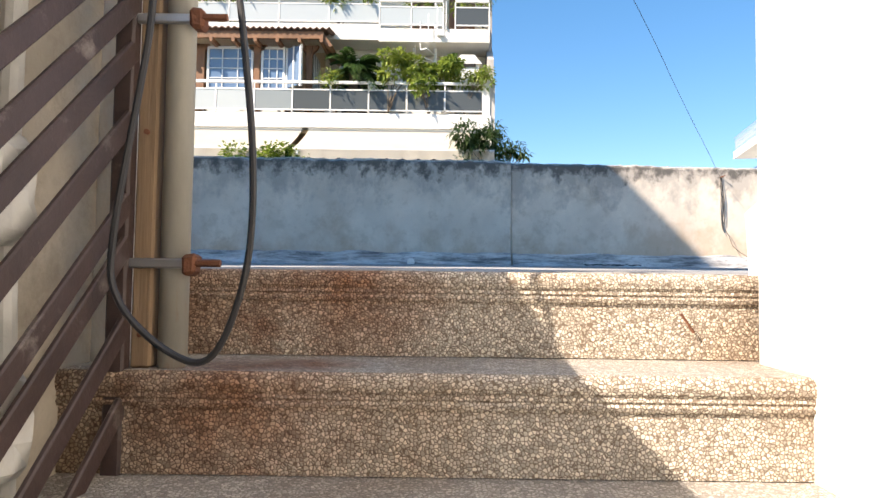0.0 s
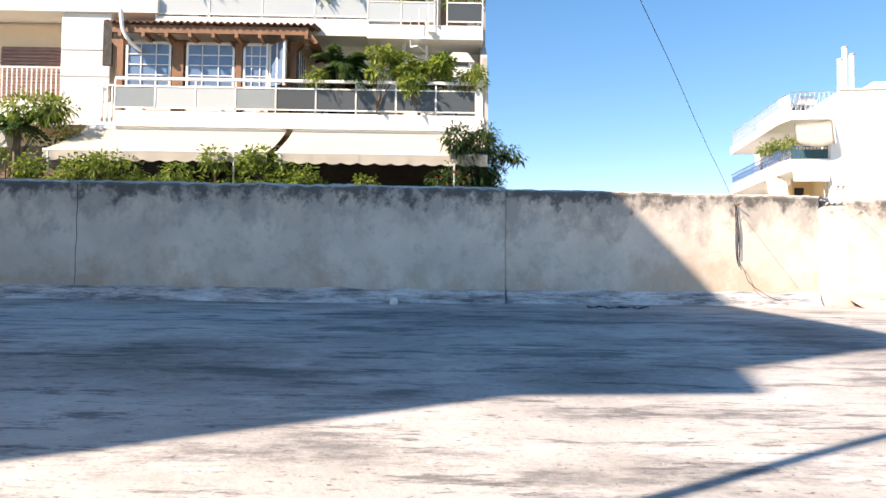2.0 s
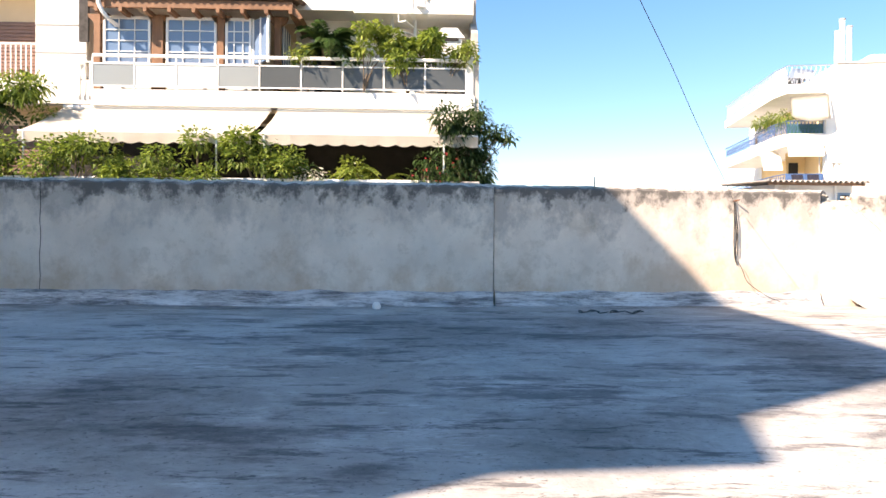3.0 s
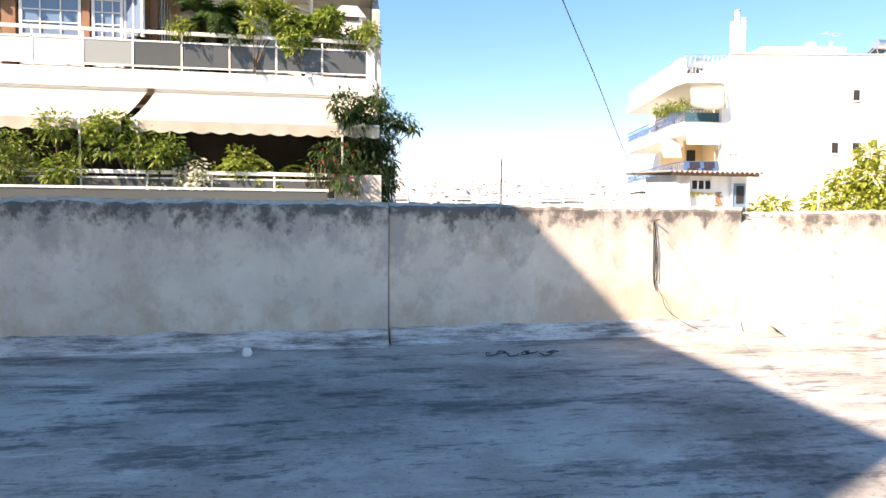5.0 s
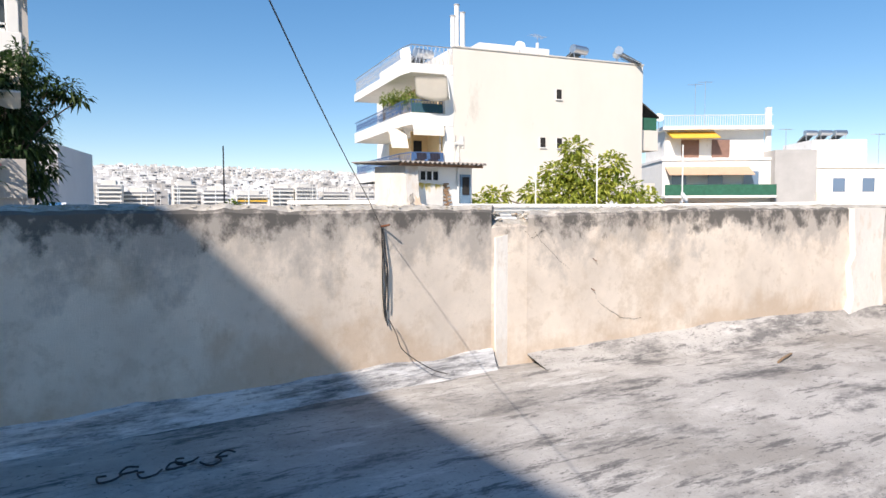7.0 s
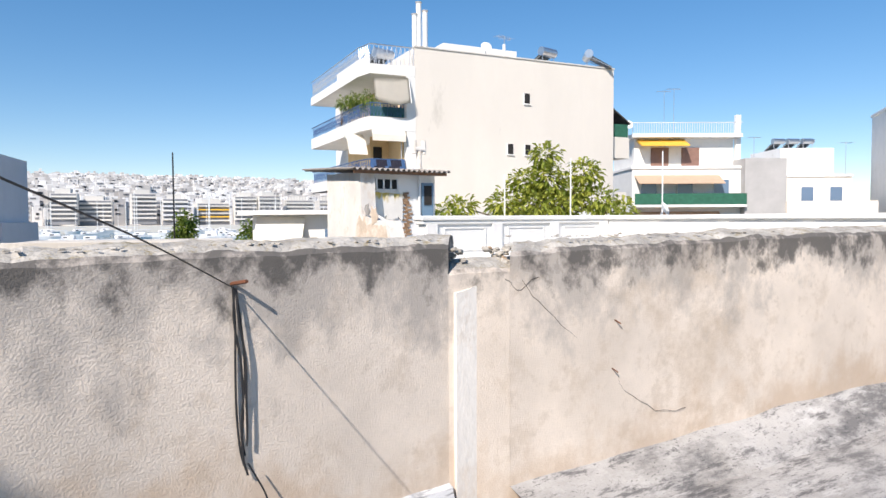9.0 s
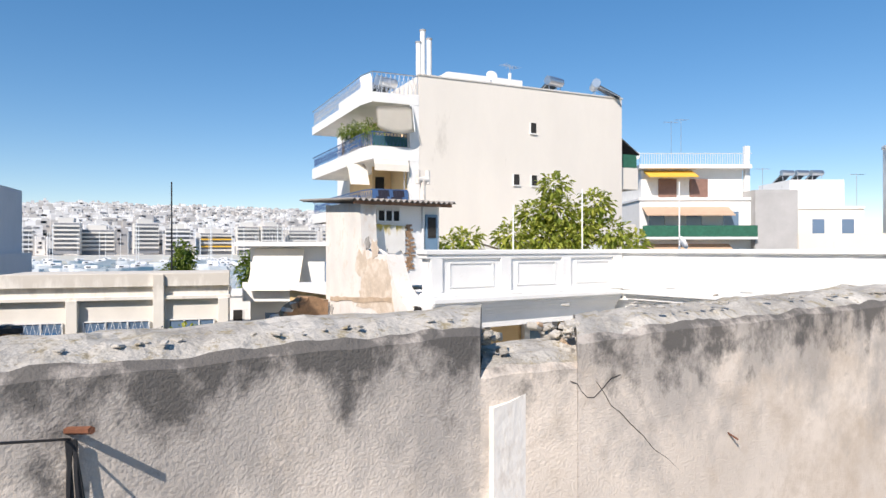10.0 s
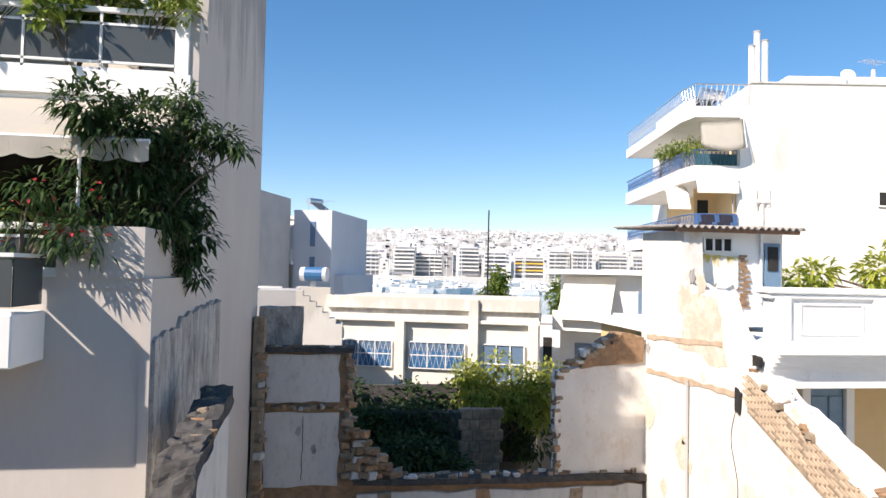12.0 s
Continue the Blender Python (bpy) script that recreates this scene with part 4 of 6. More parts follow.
ruin = thing("ruined_house", "roofless ruined house with broken plastered brick walls", "ruin")


def ruin_wall(axis, a, b, outline, material, label, name="wall"):
    bm = prism(B(), outline, axis, a, b)
    return part(name, bm, material, ruin, label)


r1 = random.Random(7)
# party wall along the neighbour, its top broken and falling towards the terrace
top = ragged((29.2, 3.25), (26.6, 3.2), 6, 0.05, r1) + ragged((26.5, 1.7), (24.9, 1.55), 6, 0.06, r1) + ragged((24.6, 1.0), (23.7, -0.1), 6, 0.1, r1) + ragged((23.2, -0.3), (20.2, -1.55), 12, 0.06, r1) + ragged((19.7, -2.2), (18.6, -4.2), 6, 0.12, r1) + [(18.4, -7)]
ruin_wall("x", 13.4, 13.95, [(29.2, -7)] + top, M_RUINPL, "sunlit cream party wall, plaster falling off")
# back wall with the gap
top = ragged((10.6, -1.05), (11.6, -0.95), 3, 0.05, r1) + ragged((11.7, -0.6), (12.6, 0.1), 5, 0.08, r1) + ragged((12.7, 0.05), (13.4, -0.1), 3, 0.04, r1)
ruin_wall("y", 28.9, 29.35, ragged((10.55, -4.2), (10.6, -1.05), 12, 0.07, r1)[:-1] + top + [(13.4, -4.2)], M_RUINPL, "cream inner wall with broken brick top")
ruin_wall("y", 28.95, 29.35, [(1.6, -7), (13.4, -7)] + ragged((13.4, -4.15), (4.6, -4.3), 24, 0.04, r1) + ragged((4.5, -4.0), (4.3, -0.5), 14, 0.09, r1) + ragged((4.2, -0.42), (1.75, -0.42), 8, 0.03, r1) + [(1.6, -0.4)], M_BRICK, "broken brick core of the back wall")
for z0, z1 in ((-1.95, -0.58), (-4.35, -2.25), (-6.9, -4.75)):
    ruin_wall("y", 28.9, 28.96, ragged((1.95, z0), (4.05, z0), 6, 0.05, r1)[:-1] + ragged((4.05, z0), (4.05, z1), 6, 0.06, r1)[:-1] + ragged((4.05, z1), (1.95, z1), 6, 0.03, r1)[:-1] + ragged((1.95, z1), (1.95, z0), 6, 0.05, r1)[:-1], M_RUINGREY, "pale plaster panel", "plaster_panel")
ruin_wall("y", 28.82, 28.95, ragged((4.6, -6.9), (13.3, -6.9), 6, 0.02, r1) + ragged((13.3, -4.5), (4.6, -4.6), 20, 0.07, r1), M_RUINGREY, "peeling pale plaster", "plaster_panel")
part("coping", rough_up(bx(4.5, 13.4, 28.7, 29.4, -4.32, -4.16), 0.05, 0.3, 6), M_COPING_SHADE, ruin)
part("coping", rough_up(bx(1.6, 4.45, 28.75, 29.45, -0.5, -0.36), 0.04, 0.25, 4), M_COPING_SHADE, ruin)
part("brick_pier", rough_up(bx(1.62, 1.92, 28.5, 28.95, -7, 0.5), 0.05, 0.2, 5), M_RUBBLE, ruin, "exposed brick pier")
part("brick_pier", rough_up(bx(1.62, 2.9, 29.45, 29.9, -1, 0.75), 0.06, 0.3, 4), M_MOULD, ruin, "blackened stub of wall")
# exposed rubble on the party wall
part("brick_backing", prism(B(), [(23.55, -0.33), (19.25, -2.25), (19.25, -3.15), (23.55, -1.2)], "x", 13.39, 13.42), M_RUBBLE, ruin)
BRICK = mesh_of(bx(-0.02, 0.02, -0.115, 0.115, -0.032, 0.032, bevel=0.006), M_PALEBRICK)
for k in range(190):
    c = k % 19
    row = k // 19
    y = 23.5 - c * 0.25 + (row % 2) * 0.12
    z = -0.42 - row * 0.078 - (23.5 - y) * 0.44
    if y > 19.3 and r1.random() < 0.9:
        ob = new("brick", BRICK)
        ob.matrix_world = pose(13.385 + r1.uniform(0, 0.012), y, z, 23.5 + r1.uniform(-2, 2))
        ob.parent = ruin
part("brick_patch", rough_up(prism(B(), ragged((25.9, 1.45), (24.9, 1.4), 7, 0.05, r1) + ragged((24.75, 1.0), (24.4, -0.2), 8, 0.1, r1) + ragged((24.4, -0.3), (26.9, -0.1), 9, 0.16, r1) + ragged((26.6, 0.2), (26.1, 1.4), 8, 0.15, r1), "x", 13.392, 13.42), 0.004, 0.2), M_BAREPATCH, ruin, "bared brown render coat")
part("hole", prism(B(), ragged((24.0, -0.7), (23.75, -0.8), 3, 0.03, r1) + ragged((23.8, -1.3), (24.0, -1.25), 3, 0.05, r1), "x", 13.35, 13.42), M_DARK, ruin)
part("hole", prism(B(), ragged((23.3, 0.15), (23.0, 0.1), 3, 0.03, r1) + ragged((23.05, -0.1), (23.3, -0.1), 3, 0.04, r1), "x", 13.35, 13.42), M_DARK, ruin)
part("brick_top", rough_up(prism(B(), ragged((11.3, -0.98), (13.3, -0.75), 8, 0.05, r1) + ragged((13.3, 0.0), (12.7, 0.12), 3, 0.04, r1) + ragged((12.5, 0.12), (11.5, -0.5), 6, 0.06, r1), "y", 28.84, 29.45), 0.05, 0.25), M_BRICK, ruin, "bare broken brickwork")
rq = random.Random(3)
for k in range(16):
    y, z, s = rq.uniform(20.5, 28.8), rq.uniform(-5.5, 2.2), rq.uniform(0.12, 0.5)
    if z < -0.9 - (23.5 - min(y, 23.5)) * 0.45 or y > 24.8:
        outline = [(y + s * rq.uniform(0.5, 1.2) * math.cos(q), z + 1.3 * s * rq.uniform(0.4, 1.1) * math.sin(q)) for q in [2 * math.pi * n / 11 for n in range(11)]]
        part("bare_patch", prism(B(), outline, "x", 13.385, 13.41), M_BAREPATCH if k % 3 else M_MOULD, ruin)
for y0, y1, z0, z1 in ((24.6, 28.8, 0.25, 0.05), (23.9, 28.8, -0.85, -1.0)):
    part("floor_scar", prism(B(), ragged((y0, z0 - 0.09), (y1, z1 - 0.09), 16, 0.04, rq) + ragged((y1, z1 + 0.05), (y0, z0 + 0.05), 16, 0.04, rq), "x", 13.376, 13.41), M_PALEBRICK, ruin)
part("drain_pipe", rod(B(), (13.34, 26.2, -0.9), (13.34, 26.2, -6.5), 0.04, 8), M_EGREY, ruin)
part("wall_crack", tube(B(), curve_pts([(13.39, 24.0, -1.2), (13.39, 24.2, -2.0), (13.39, 23.9, -3.1), (13.39, 24.1, -4.4)], 5), 0.009, 5), M_DARK, ruin)
# stub of wall beside the terrace
bm = prism(B(), [(17.2, -7), (20.0, -7), (20.0, -0.25), (18.5, -0.33), (17.5, -0.68), (17.2, -1.2)], "x", 2.1, 2.42)
part("stub_wall", bm, M_RUINGREY, ruin, "streaked white stub wall")
bm = prism(B(), ragged((17.1, -1.0), (17.45, -0.4), 3, 0.04, r1) + ragged((17.5, -0.38), (20.05, 0.05), 10, 0.03, r1) + [(20.05, -0.3), (18.5, -0.4), (17.55, -0.75), (17.15, -1.3)], "x", 2.03, 2.47)
part("stub_coping", rough_up(bm, 0.07, 0.16, 4), M_COPING_SHADE, ruin, "blackened stone coping")
STONES = []
for k in range(5):
    sb = bx(-0.5, 0.5, -0.5, 0.5, -0.5, 0.5, bevel=0.12)
    for v in sb.verts:
        v.co += noise.noise_vector(v.co * 1.7 + Vector((k * 7.3, 0, 0))) * 0.22
    STONES.append(mesh_of(sb, M_RUBBLE if k < 2 else M_BRICK if k < 4 else M_RUINGREY))


def rubble_line(p, q, n, size, spread):
    """Broken stones left standing along an edge of the ruin."""
    p, q = Vector(p), Vector(q)
    for k in range(n):
        c = p.lerp(q, (k + r1.random()) / n)
        z = size * r1.uniform(0.5, 1.0)
        ob = new("stone", STONES[r1.randrange(5)])
        ob.matrix_world = pose(c.x + r1.uniform(-1, 1) * spread[0], c.y + r1.uniform(-1, 1) * spread[1], c.z + r1.uniform(-1, 1) * spread[2], r1.uniform(-12, 12), r1.uniform(-12, 12), r1.uniform(-25, 25)) @ Matrix.Diagonal((size * r1.uniform(0.8, 1.7), size * r1.uniform(0.8, 1.3), z, 1))
        ob.parent = ruin


rubble_line((4.3, 28.95, -4.2), (4.32, 28.95, -0.5), 26, 0.2, (0.1, 0.08, 0.03))
rubble_line((1.8, 28.6, -6.5), (1.8, 28.6, -0.3), 26, 0.22, (0.08, 0.06, 0.03))
rubble_line((10.58, 29.0, -4.1), (10.6, 29.0, -1.1), 22, 0.17, (0.05, 0.08, 0.03))
rubble_line((4.6, 29.0, -4.15), (13.2, 29.0, -4.12), 44, 0.16, (0.05, 0.2, 0.03))
rubble_line((10.8, 28.95, -0.95), (12.6, 28.95, 0.05), 22, 0.2, (0.05, 0.12, 0.1))
rubble_line((1.9, 29.0, -0.38), (4.3, 29.0, -0.38), 14, 0.14, (0.03, 0.15, 0.02))
rubble_line((2.2, 28.87, -2.1), (4.1, 28.87, -2.1), 14, 0.14, (0.03, 0.03, 0.04))
rubble_line((2.25, 17.5, -0.55), (2.25, 19.9, 0.0), 16, 0.13, (0.15, 0.03, 0.02))
rubble_line((13.6, 23.6, -0.2), (13.6, 19.6, -2.05), 34, 0.2, (0.2, 0.05, 0.03))
for row in range(6):
    rubble_line((4.45, 28.85, -4.05 + row * 0.24), (5.75 - row * 0.2, 28.85, -4.05 + row * 0.24), 6 - row // 2, 0.26, (0.05, 0.1, 0.03))
for k in range(3):
    x0 = 5.2 + k * 2.9
    part("bare_brick_patch", prism(B(), ragged((x0, -6.5), (x0 + 0.5, -6.5), 3, 0.1, r1)[:-1] + ragged((x0 + 0.5, -6.5), (x0 + 0.4, -4.5), 6, 0.12, r1)[:-1] + ragged((x0 + 0.4, -4.5), (x0, -4.55), 3, 0.05, r1)[:-1] + ragged((x0, -4.55), (x0, -6.5), 6, 0.1, r1)[:-1], "y", 28.80, 28.84), M_BRICK if k % 2 else M_RUBBLE, ruin)
for x in (2.9, 3.35):
    part("stain_hole", prism(B(), [(x + 0.09 * math.cos(q) * r1.uniform(0.6, 1.2), -2.75 - 0.55 * (x > 3) + 0.13 * math.sin(q) * r1.uniform(0.6, 1.3)) for q in [0.6 * n for n in range(10)]], "y", 28.885, 28.9), M_MOULD, ruin)
part("panel_crack", tube(B(), [(3.02 + r1.uniform(-0.02, 0.02), 28.9, -2.35 - 0.14 * n) for n in range(14)], 0.012, 4), M_DARK, ruin)
# both yard walls carry the shade of the yard in their dark colour
whole("wall_garden", rough_up(bx(5.0, 8.6, 34.0, 34.5, -7, -3.35), 0.08, 0.4, 5), M_COPING_SHADE, "garden wall behind the ruin, painted dark for the yard's shade", "wall", kind="structure")
whole("wall_garden_back", bx(2.0, 13.0, 40.2, 40.5, -7, -3.4), M_COPING_SHADE, "overgrown back wall, painted dark for the yard's shade", "wall", kind="structure")
gs = thing("stone_pier", "squared rubble stone pier of the garden", "stone pier")
for i in range(6):
    for j in range(4):
        part("stone", rough_up(bx(8.4 + j * 0.4 + (i % 2) * 0.12, 8.795 + j * 0.4 + (i % 2) * 0.12, 33.85, 34.2, -5.6 + i * 0.4, -5.205 + i * 0.4, bevel=0.03), 0.04, 0.3), M_RUBBLE, gs)

# ---- rooftop shed on the party wall ----
shed = thing("rooftop_shed", "whitewashed rooftop shed with corrugated roof and small windows", "shed")
part("wall", bx(13.96, 16.6, 26.9, 30.2, 0.5, 3.2), M_WHITE, shed, "whitewashed walls")
part("roof", corrugated(B(), 13.0, 16.9, 26.3, 30.6, 3.28, 3.48, 0.21, 0.045), M_CORR, shed, "grey corrugated sheet roof")
part("beam", bx(13.1, 16.8, 26.4, 26.5, 3.14, 3.24), M_WOOD, shed)
w = part("window", bx(14.17, 15.02, 26.85, 26.92, 2.65, 2.98), M_DARK, shed)
for k in range(4):
    part("frame", bx(14.13 + k * 0.28, 14.19 + k * 0.28, 26.82, 26.88, 2.62, 3.0), M_RAIL, w)
part("frame", bx(14.13, 15.05, 26.82, 26.88, 2.6, 2.65), M_RAIL, w)
dor = part("door", bx(16.02, 16.5, 26.84, 26.92, 1.2, 2.9), M_SHBLUE, shed)
part("pane", bx(16.1, 16.42, 26.82, 26.85, 2.1, 2.8), M_DARK, dor)
part("drain_pipe", rod(B(), (15.9, 26.84, 1.2), (15.9, 26.84, 3.2), 0.04, 8), M_RAIL, shed)
M_LICHEN = add_band(mat("yellow_stained_plaster", (0.78, 0.75, 0.69), 0.95, 0.06, 2, 25, 0.3), 2.62, 1.95, (0.50, 0.36, 0.03), 5.0, 0.25, 0.9)
rs = random.Random(15)
part("plaster_apron", prism(B(), ragged((14.0, 1.65), (15.2, 1.6), 10, 0.1, rs) + ragged((15.2, 2.5), (14.0, 2.52), 6, 0.02, rs), "y", 26.84, 26.9), M_LICHEN, shed, "white plaster apron streaked yellow with lichen")
BRICK_Y = mesh_of(bx(-0.115, 0.115, -0.02, 0.02, -0.034, 0.034, bevel=0.006), M_BRICK)
for k in range(44):
    side = 13.99 if k % 2 else 15.32
    ob = new("brick", BRICK_Y)
    ob.matrix_world = pose(side + rs.uniform(-0.08, 0.08) + (0.12 if k % 4 > 1 else 0), 26.88, 1.0 + (k // 2) * 0.072, 0, rs.uniform(-3, 3), 0)
    ob.parent = shed
ch = part("chimney_pipe", rod(B(), (16.0, 27.0, 3.4), (16.0, 27.0, 4.1), 0.1, 10), M_RUINPL, shed)
part("cowl", rod(B(), (15.78, 27.0, 4.1), (16.22, 27.0, 4.1), 0.11, 10), M_RUINPL, ch)
for x in (15.8, 16.2):
    part("cowl", rod(B(), (x, 27.0, 3.95), (x, 27.0, 4.42), 0.09, 10), M_RUINPL, ch)

# ---- neoclassical house with its porch ----
neo = thing("neoclassical_house", "white neoclassical house with panelled parapet, cornice and blue door", "house")
part("wall", bx(13.95, 27, 25.2, 34, -7, 0.1), M_YELLOW, neo, "yellow porch wall")
part("wing_wall", bx(21.36, 29, 8, 25.2, -7, 0.0), M_WHITE, neo, "white wing wall")


def cornice(name, axis, a, b, face, sgn):
    """Stepped mouldings along the roof edge; sgn gives the side on which they stand out."""
    for off, z0, z1 in ((0.0, -0.55, -0.15), (0.07, -0.15, -0.05), (0.14, -0.05, 0.05), (0.24, 0.05, 0.16), (0.32, 0.16, 0.24), (0.40, 0.24, 0.36)):
        f = face + sgn * off
        if axis == "x":
            part(name, bx(a, b, min(f, face - sgn * 0.6), max(f, face - sgn * 0.6), z0, z1, bevel=0.01), M_WHITE, neo)
        else:
            part(name, bx(min(f, face - sgn * 0.6), max(f, face - sgn * 0.6), a, b, z0, z1, bevel=0.01), M_WHITE, neo)


cornice("cornice", "x", 13.5, 21.0, 22.9, -1)
cornice("cornice", "y", 8.0, 22.5, 21.3, -1)
part("roof_slab", bx(13.6, 29, 23.4, 34, 0.1, 0.34), M_WHITE, neo)
part("roof_slab", bx(21.9, 29, 8, 23.4, 0.0, 0.34), M_WHITE, neo)
part("parapet", bx(13.75, 21.7, 23.2, 23.5, 0.34, 1.55), M_WHITE, neo)
part("parapet", bx(21.7, 22.0, 8, 23.5, 0.34, 1.55), M_WHITE, neo)
part("parapet_cap", bx(13.6, 21.6, 23.08, 23.6, 1.55, 1.70, bevel=0.03), M_WHITE, neo)
part("parapet_cap", bx(21.58, 22.1, 8, 23.6, 1.55, 1.70, bevel=0.03), M_WHITE, neo)
part("parapet_cap", bx(13.65, 21.64, 23.13, 23.55, 1.44, 1.55, bevel=0.02), M_WHITE, neo)
part("parapet_foot", bx(13.65, 21.6, 23.1, 23.5, 0.36, 0.48, bevel=0.02), M_WHITE, neo)
for x in (13.8, 16.3, 18.8, 21.2):
    part("pilaster", bx(x, x + 0.4, 23.13, 23.25, 0.48, 1.46, bevel=0.01), M_WHITE, neo)
for x in (14.45, 16.95, 19.45):
    for a, b, c, d in ((x, x + 1.6, 0.62, 0.66), (x, x + 1.6, 1.3, 1.34), (x, x + 0.04, 0.66, 1.3), (x + 1.56, x + 1.6, 0.66, 1.3)):
        part("panel_mould", bx(a, b, 23.17, 23.21, c, d), M_WHITE, neo)
for y in (21.0, 18.4, 15.8, 13.2, 10.6):
    part("pilaster", bx(21.62, 21.75, y, y + 0.4, 0.48, 1.46, bevel=0.01), M_WHITE, neo)
part("back_parapet", bx(15, 29, 30.5, 30.8, 0.3, 1.95), M_WHITE, neo)
part("corner_pier", bx(20.9, 21.5, 22.5, 23.1, -7, -0.3, bevel=0.02), M_WHITE, neo)
part("pier_capital", bx(20.8, 21.6, 22.4, 23.2, -0.75, -0.55, bevel=0.03), M_WHITE, neo)
part("frieze", bx(21.24, 21.3, 8, 22.5, -1.5, -0.9), M_WHITE, neo)


def tall_opening(x, w, leafmat, z0, z1, label, name):
    d = part(name, bx(x, x + w, 25.12, 25.19, z0, z1), leafmat, neo, label)
    for a, b, c, e in ((x - 0.25, x, z0, z1 + 0.25), (x + w, x + w + 0.25, z0, z1 + 0.25), (x - 0.3, x + w + 0.3, z1 + 0.02, z1 + 0.3)):
        part("frame", bx(a, b, 25.0, 25.2, c, e, bevel=0.02), M_WHITE, d)
    for k in range(2):
        xa = x + 0.06 + k * w / 2
        for zz in range(3):
            zc = z0 + 0.15 + zz * (z1 - z0 - 0.2) / 3
            part("leaf_panel", bx(xa, xa + w / 2 - 0.12, 25.08, 25.13, zc, zc + (z1 - z0) / 3 - 0.2, bevel=0.015), leafmat, d)
    return d


tall_opening(16.1, 1.0, M_SHBLUE, -3.6, -0.95, "closed grey-blue shutters", "window")
tall_opening(19.1, 1.05, M_SHBLUE, -3.7, -0.95, "closed grey-blue shutters", "window")
part("window_sill", bx(18.8, 20.5, 24.95, 25.2, -3.85, -3.7, bevel=0.02), M_WHITE, neo)
dd = part("door", bx(21.2, 21.28, 23.3, 24.8, -4.6, -1.0), M_BLUE, neo, "tall blue double door with white grilles")
for y in (23.45, 24.15):
    part("leaf_panel", bx(21.15, 21.2, y, y + 0.5, -2.4, -1.2, bevel=0.01), M_BLUE, dd)
    part("leaf_panel", bx(21.15, 21.2, y, y + 0.5, -4.4, -3.9, bevel=0.01), M_BLUE, dd)
    for k in range(5):
        part("grille_bar", rod(B(), (21.13, y + 0.08 + k * 0.09, -3.7), (21.13, y + 0.08 + k * 0.09, -2.5), 0.012, 5), M_RAIL, dd)
for y0, y1 in ((23.05, 23.3), (24.8, 25.05)):
    part("door_frame", bx(21.05, 21.3, y0, y1, -4.6, -0.9, bevel=0.02), M_WHITE, dd)
part("door_frame", bx(21.0, 21.3, 23.0, 25.1, -0.98, -0.75, bevel=0.02), M_WHITE, dd)
part("porch_floor", bx(13.95, 21.3, 22.6, 25.2, -7, -4.6), M_TREAD, neo)
lan = thing("porch_lantern", "black iron porch lantern hanging on a chain", "lantern")
part("chain", rod(B(), (19.5, 23.9, 0.1), (19.5, 23.9, -0.9), 0.012, 5), M_BLACK, lan)
part("cage", rod(B(), (19.5, 23.9, -1.5), (19.5, 23.9, -0.95), 0.11, 6, 0.16), M_SMOKE, lan)
part("cap", rod(B(), (19.5, 23.9, -0.95), (19.5, 23.9, -0.8), 0.18, 6, 0.02), M_BLACK, lan)

# ---- low factory, houses and towers beyond ----
fac = thing("workshop_building", "low cream workshop building with gridded windows", "building", Matrix.Translation((3.15, 44.8, 0)) @ Matrix.Rotation(radians(-17), 4, "Z"))
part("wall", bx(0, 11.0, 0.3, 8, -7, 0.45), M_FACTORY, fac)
part("cornice", bx(-0.1, 11.1, 0.0, 8, -0.75, -0.55, bevel=0.03), M_FACTORY, fac)
part("parapet", bx(-0.05, 11.05, 0.05, 0.35, -0.1, 0.55, bevel=0.02), M_FACTORY, fac)
for x in (0.0, 3.7, 7.5, 10.5):
    part("pier", bx(x, x + 0.5, -0.15, 0.4, -7, 0.5 if x == 7.5 else -0.7, bevel=0.02), M_FACTORY, fac)
for x, w, z0, z1, m in ((0.8, 2.7, -3.1, -1.75, M_BLUE), (4.4, 2.9, -3.1, -1.75, M_BLUE), (8.2, 2.1, -3.7, -1.75, M_DARK)):
    win = part("window", bx(x, x + w, 0.2, 0.28, z0, z1), M_PANE, fac)
    for k in range(4):
        part("mullion", bx(x + w * k / 3 - 0.03, x + w * k / 3 + 0.03, 0.14, 0.2, z0, z1), M_RAIL, win)
    for k in range(3):
        z = z0 + (z1 - z0) * k / 2
        part("mullion", bx(x, x + w, 0.14, 0.2, z - 0.03, z + 0.03), M_RAIL, win)
    if m is M_BLUE:
        part("blind", bx(x + 0.1, x + w - 0.1, 0.16, 0.2, z0 + 0.05, z1 - 0.45), M_BLUE, win)
        bm = B()
        for k in range(9):
            rod(bm, (x + w * k / 9, 0.08, z0), (x + w * (k + 1) / 9, 0.08, z1), 0.009, 4)
            rod(bm, (x + w * (k + 1) / 9, 0.08, z0), (x + w * k / 9, 0.08, z1), 0.009, 4)
        part("grille", bm, M_RAIL, win)


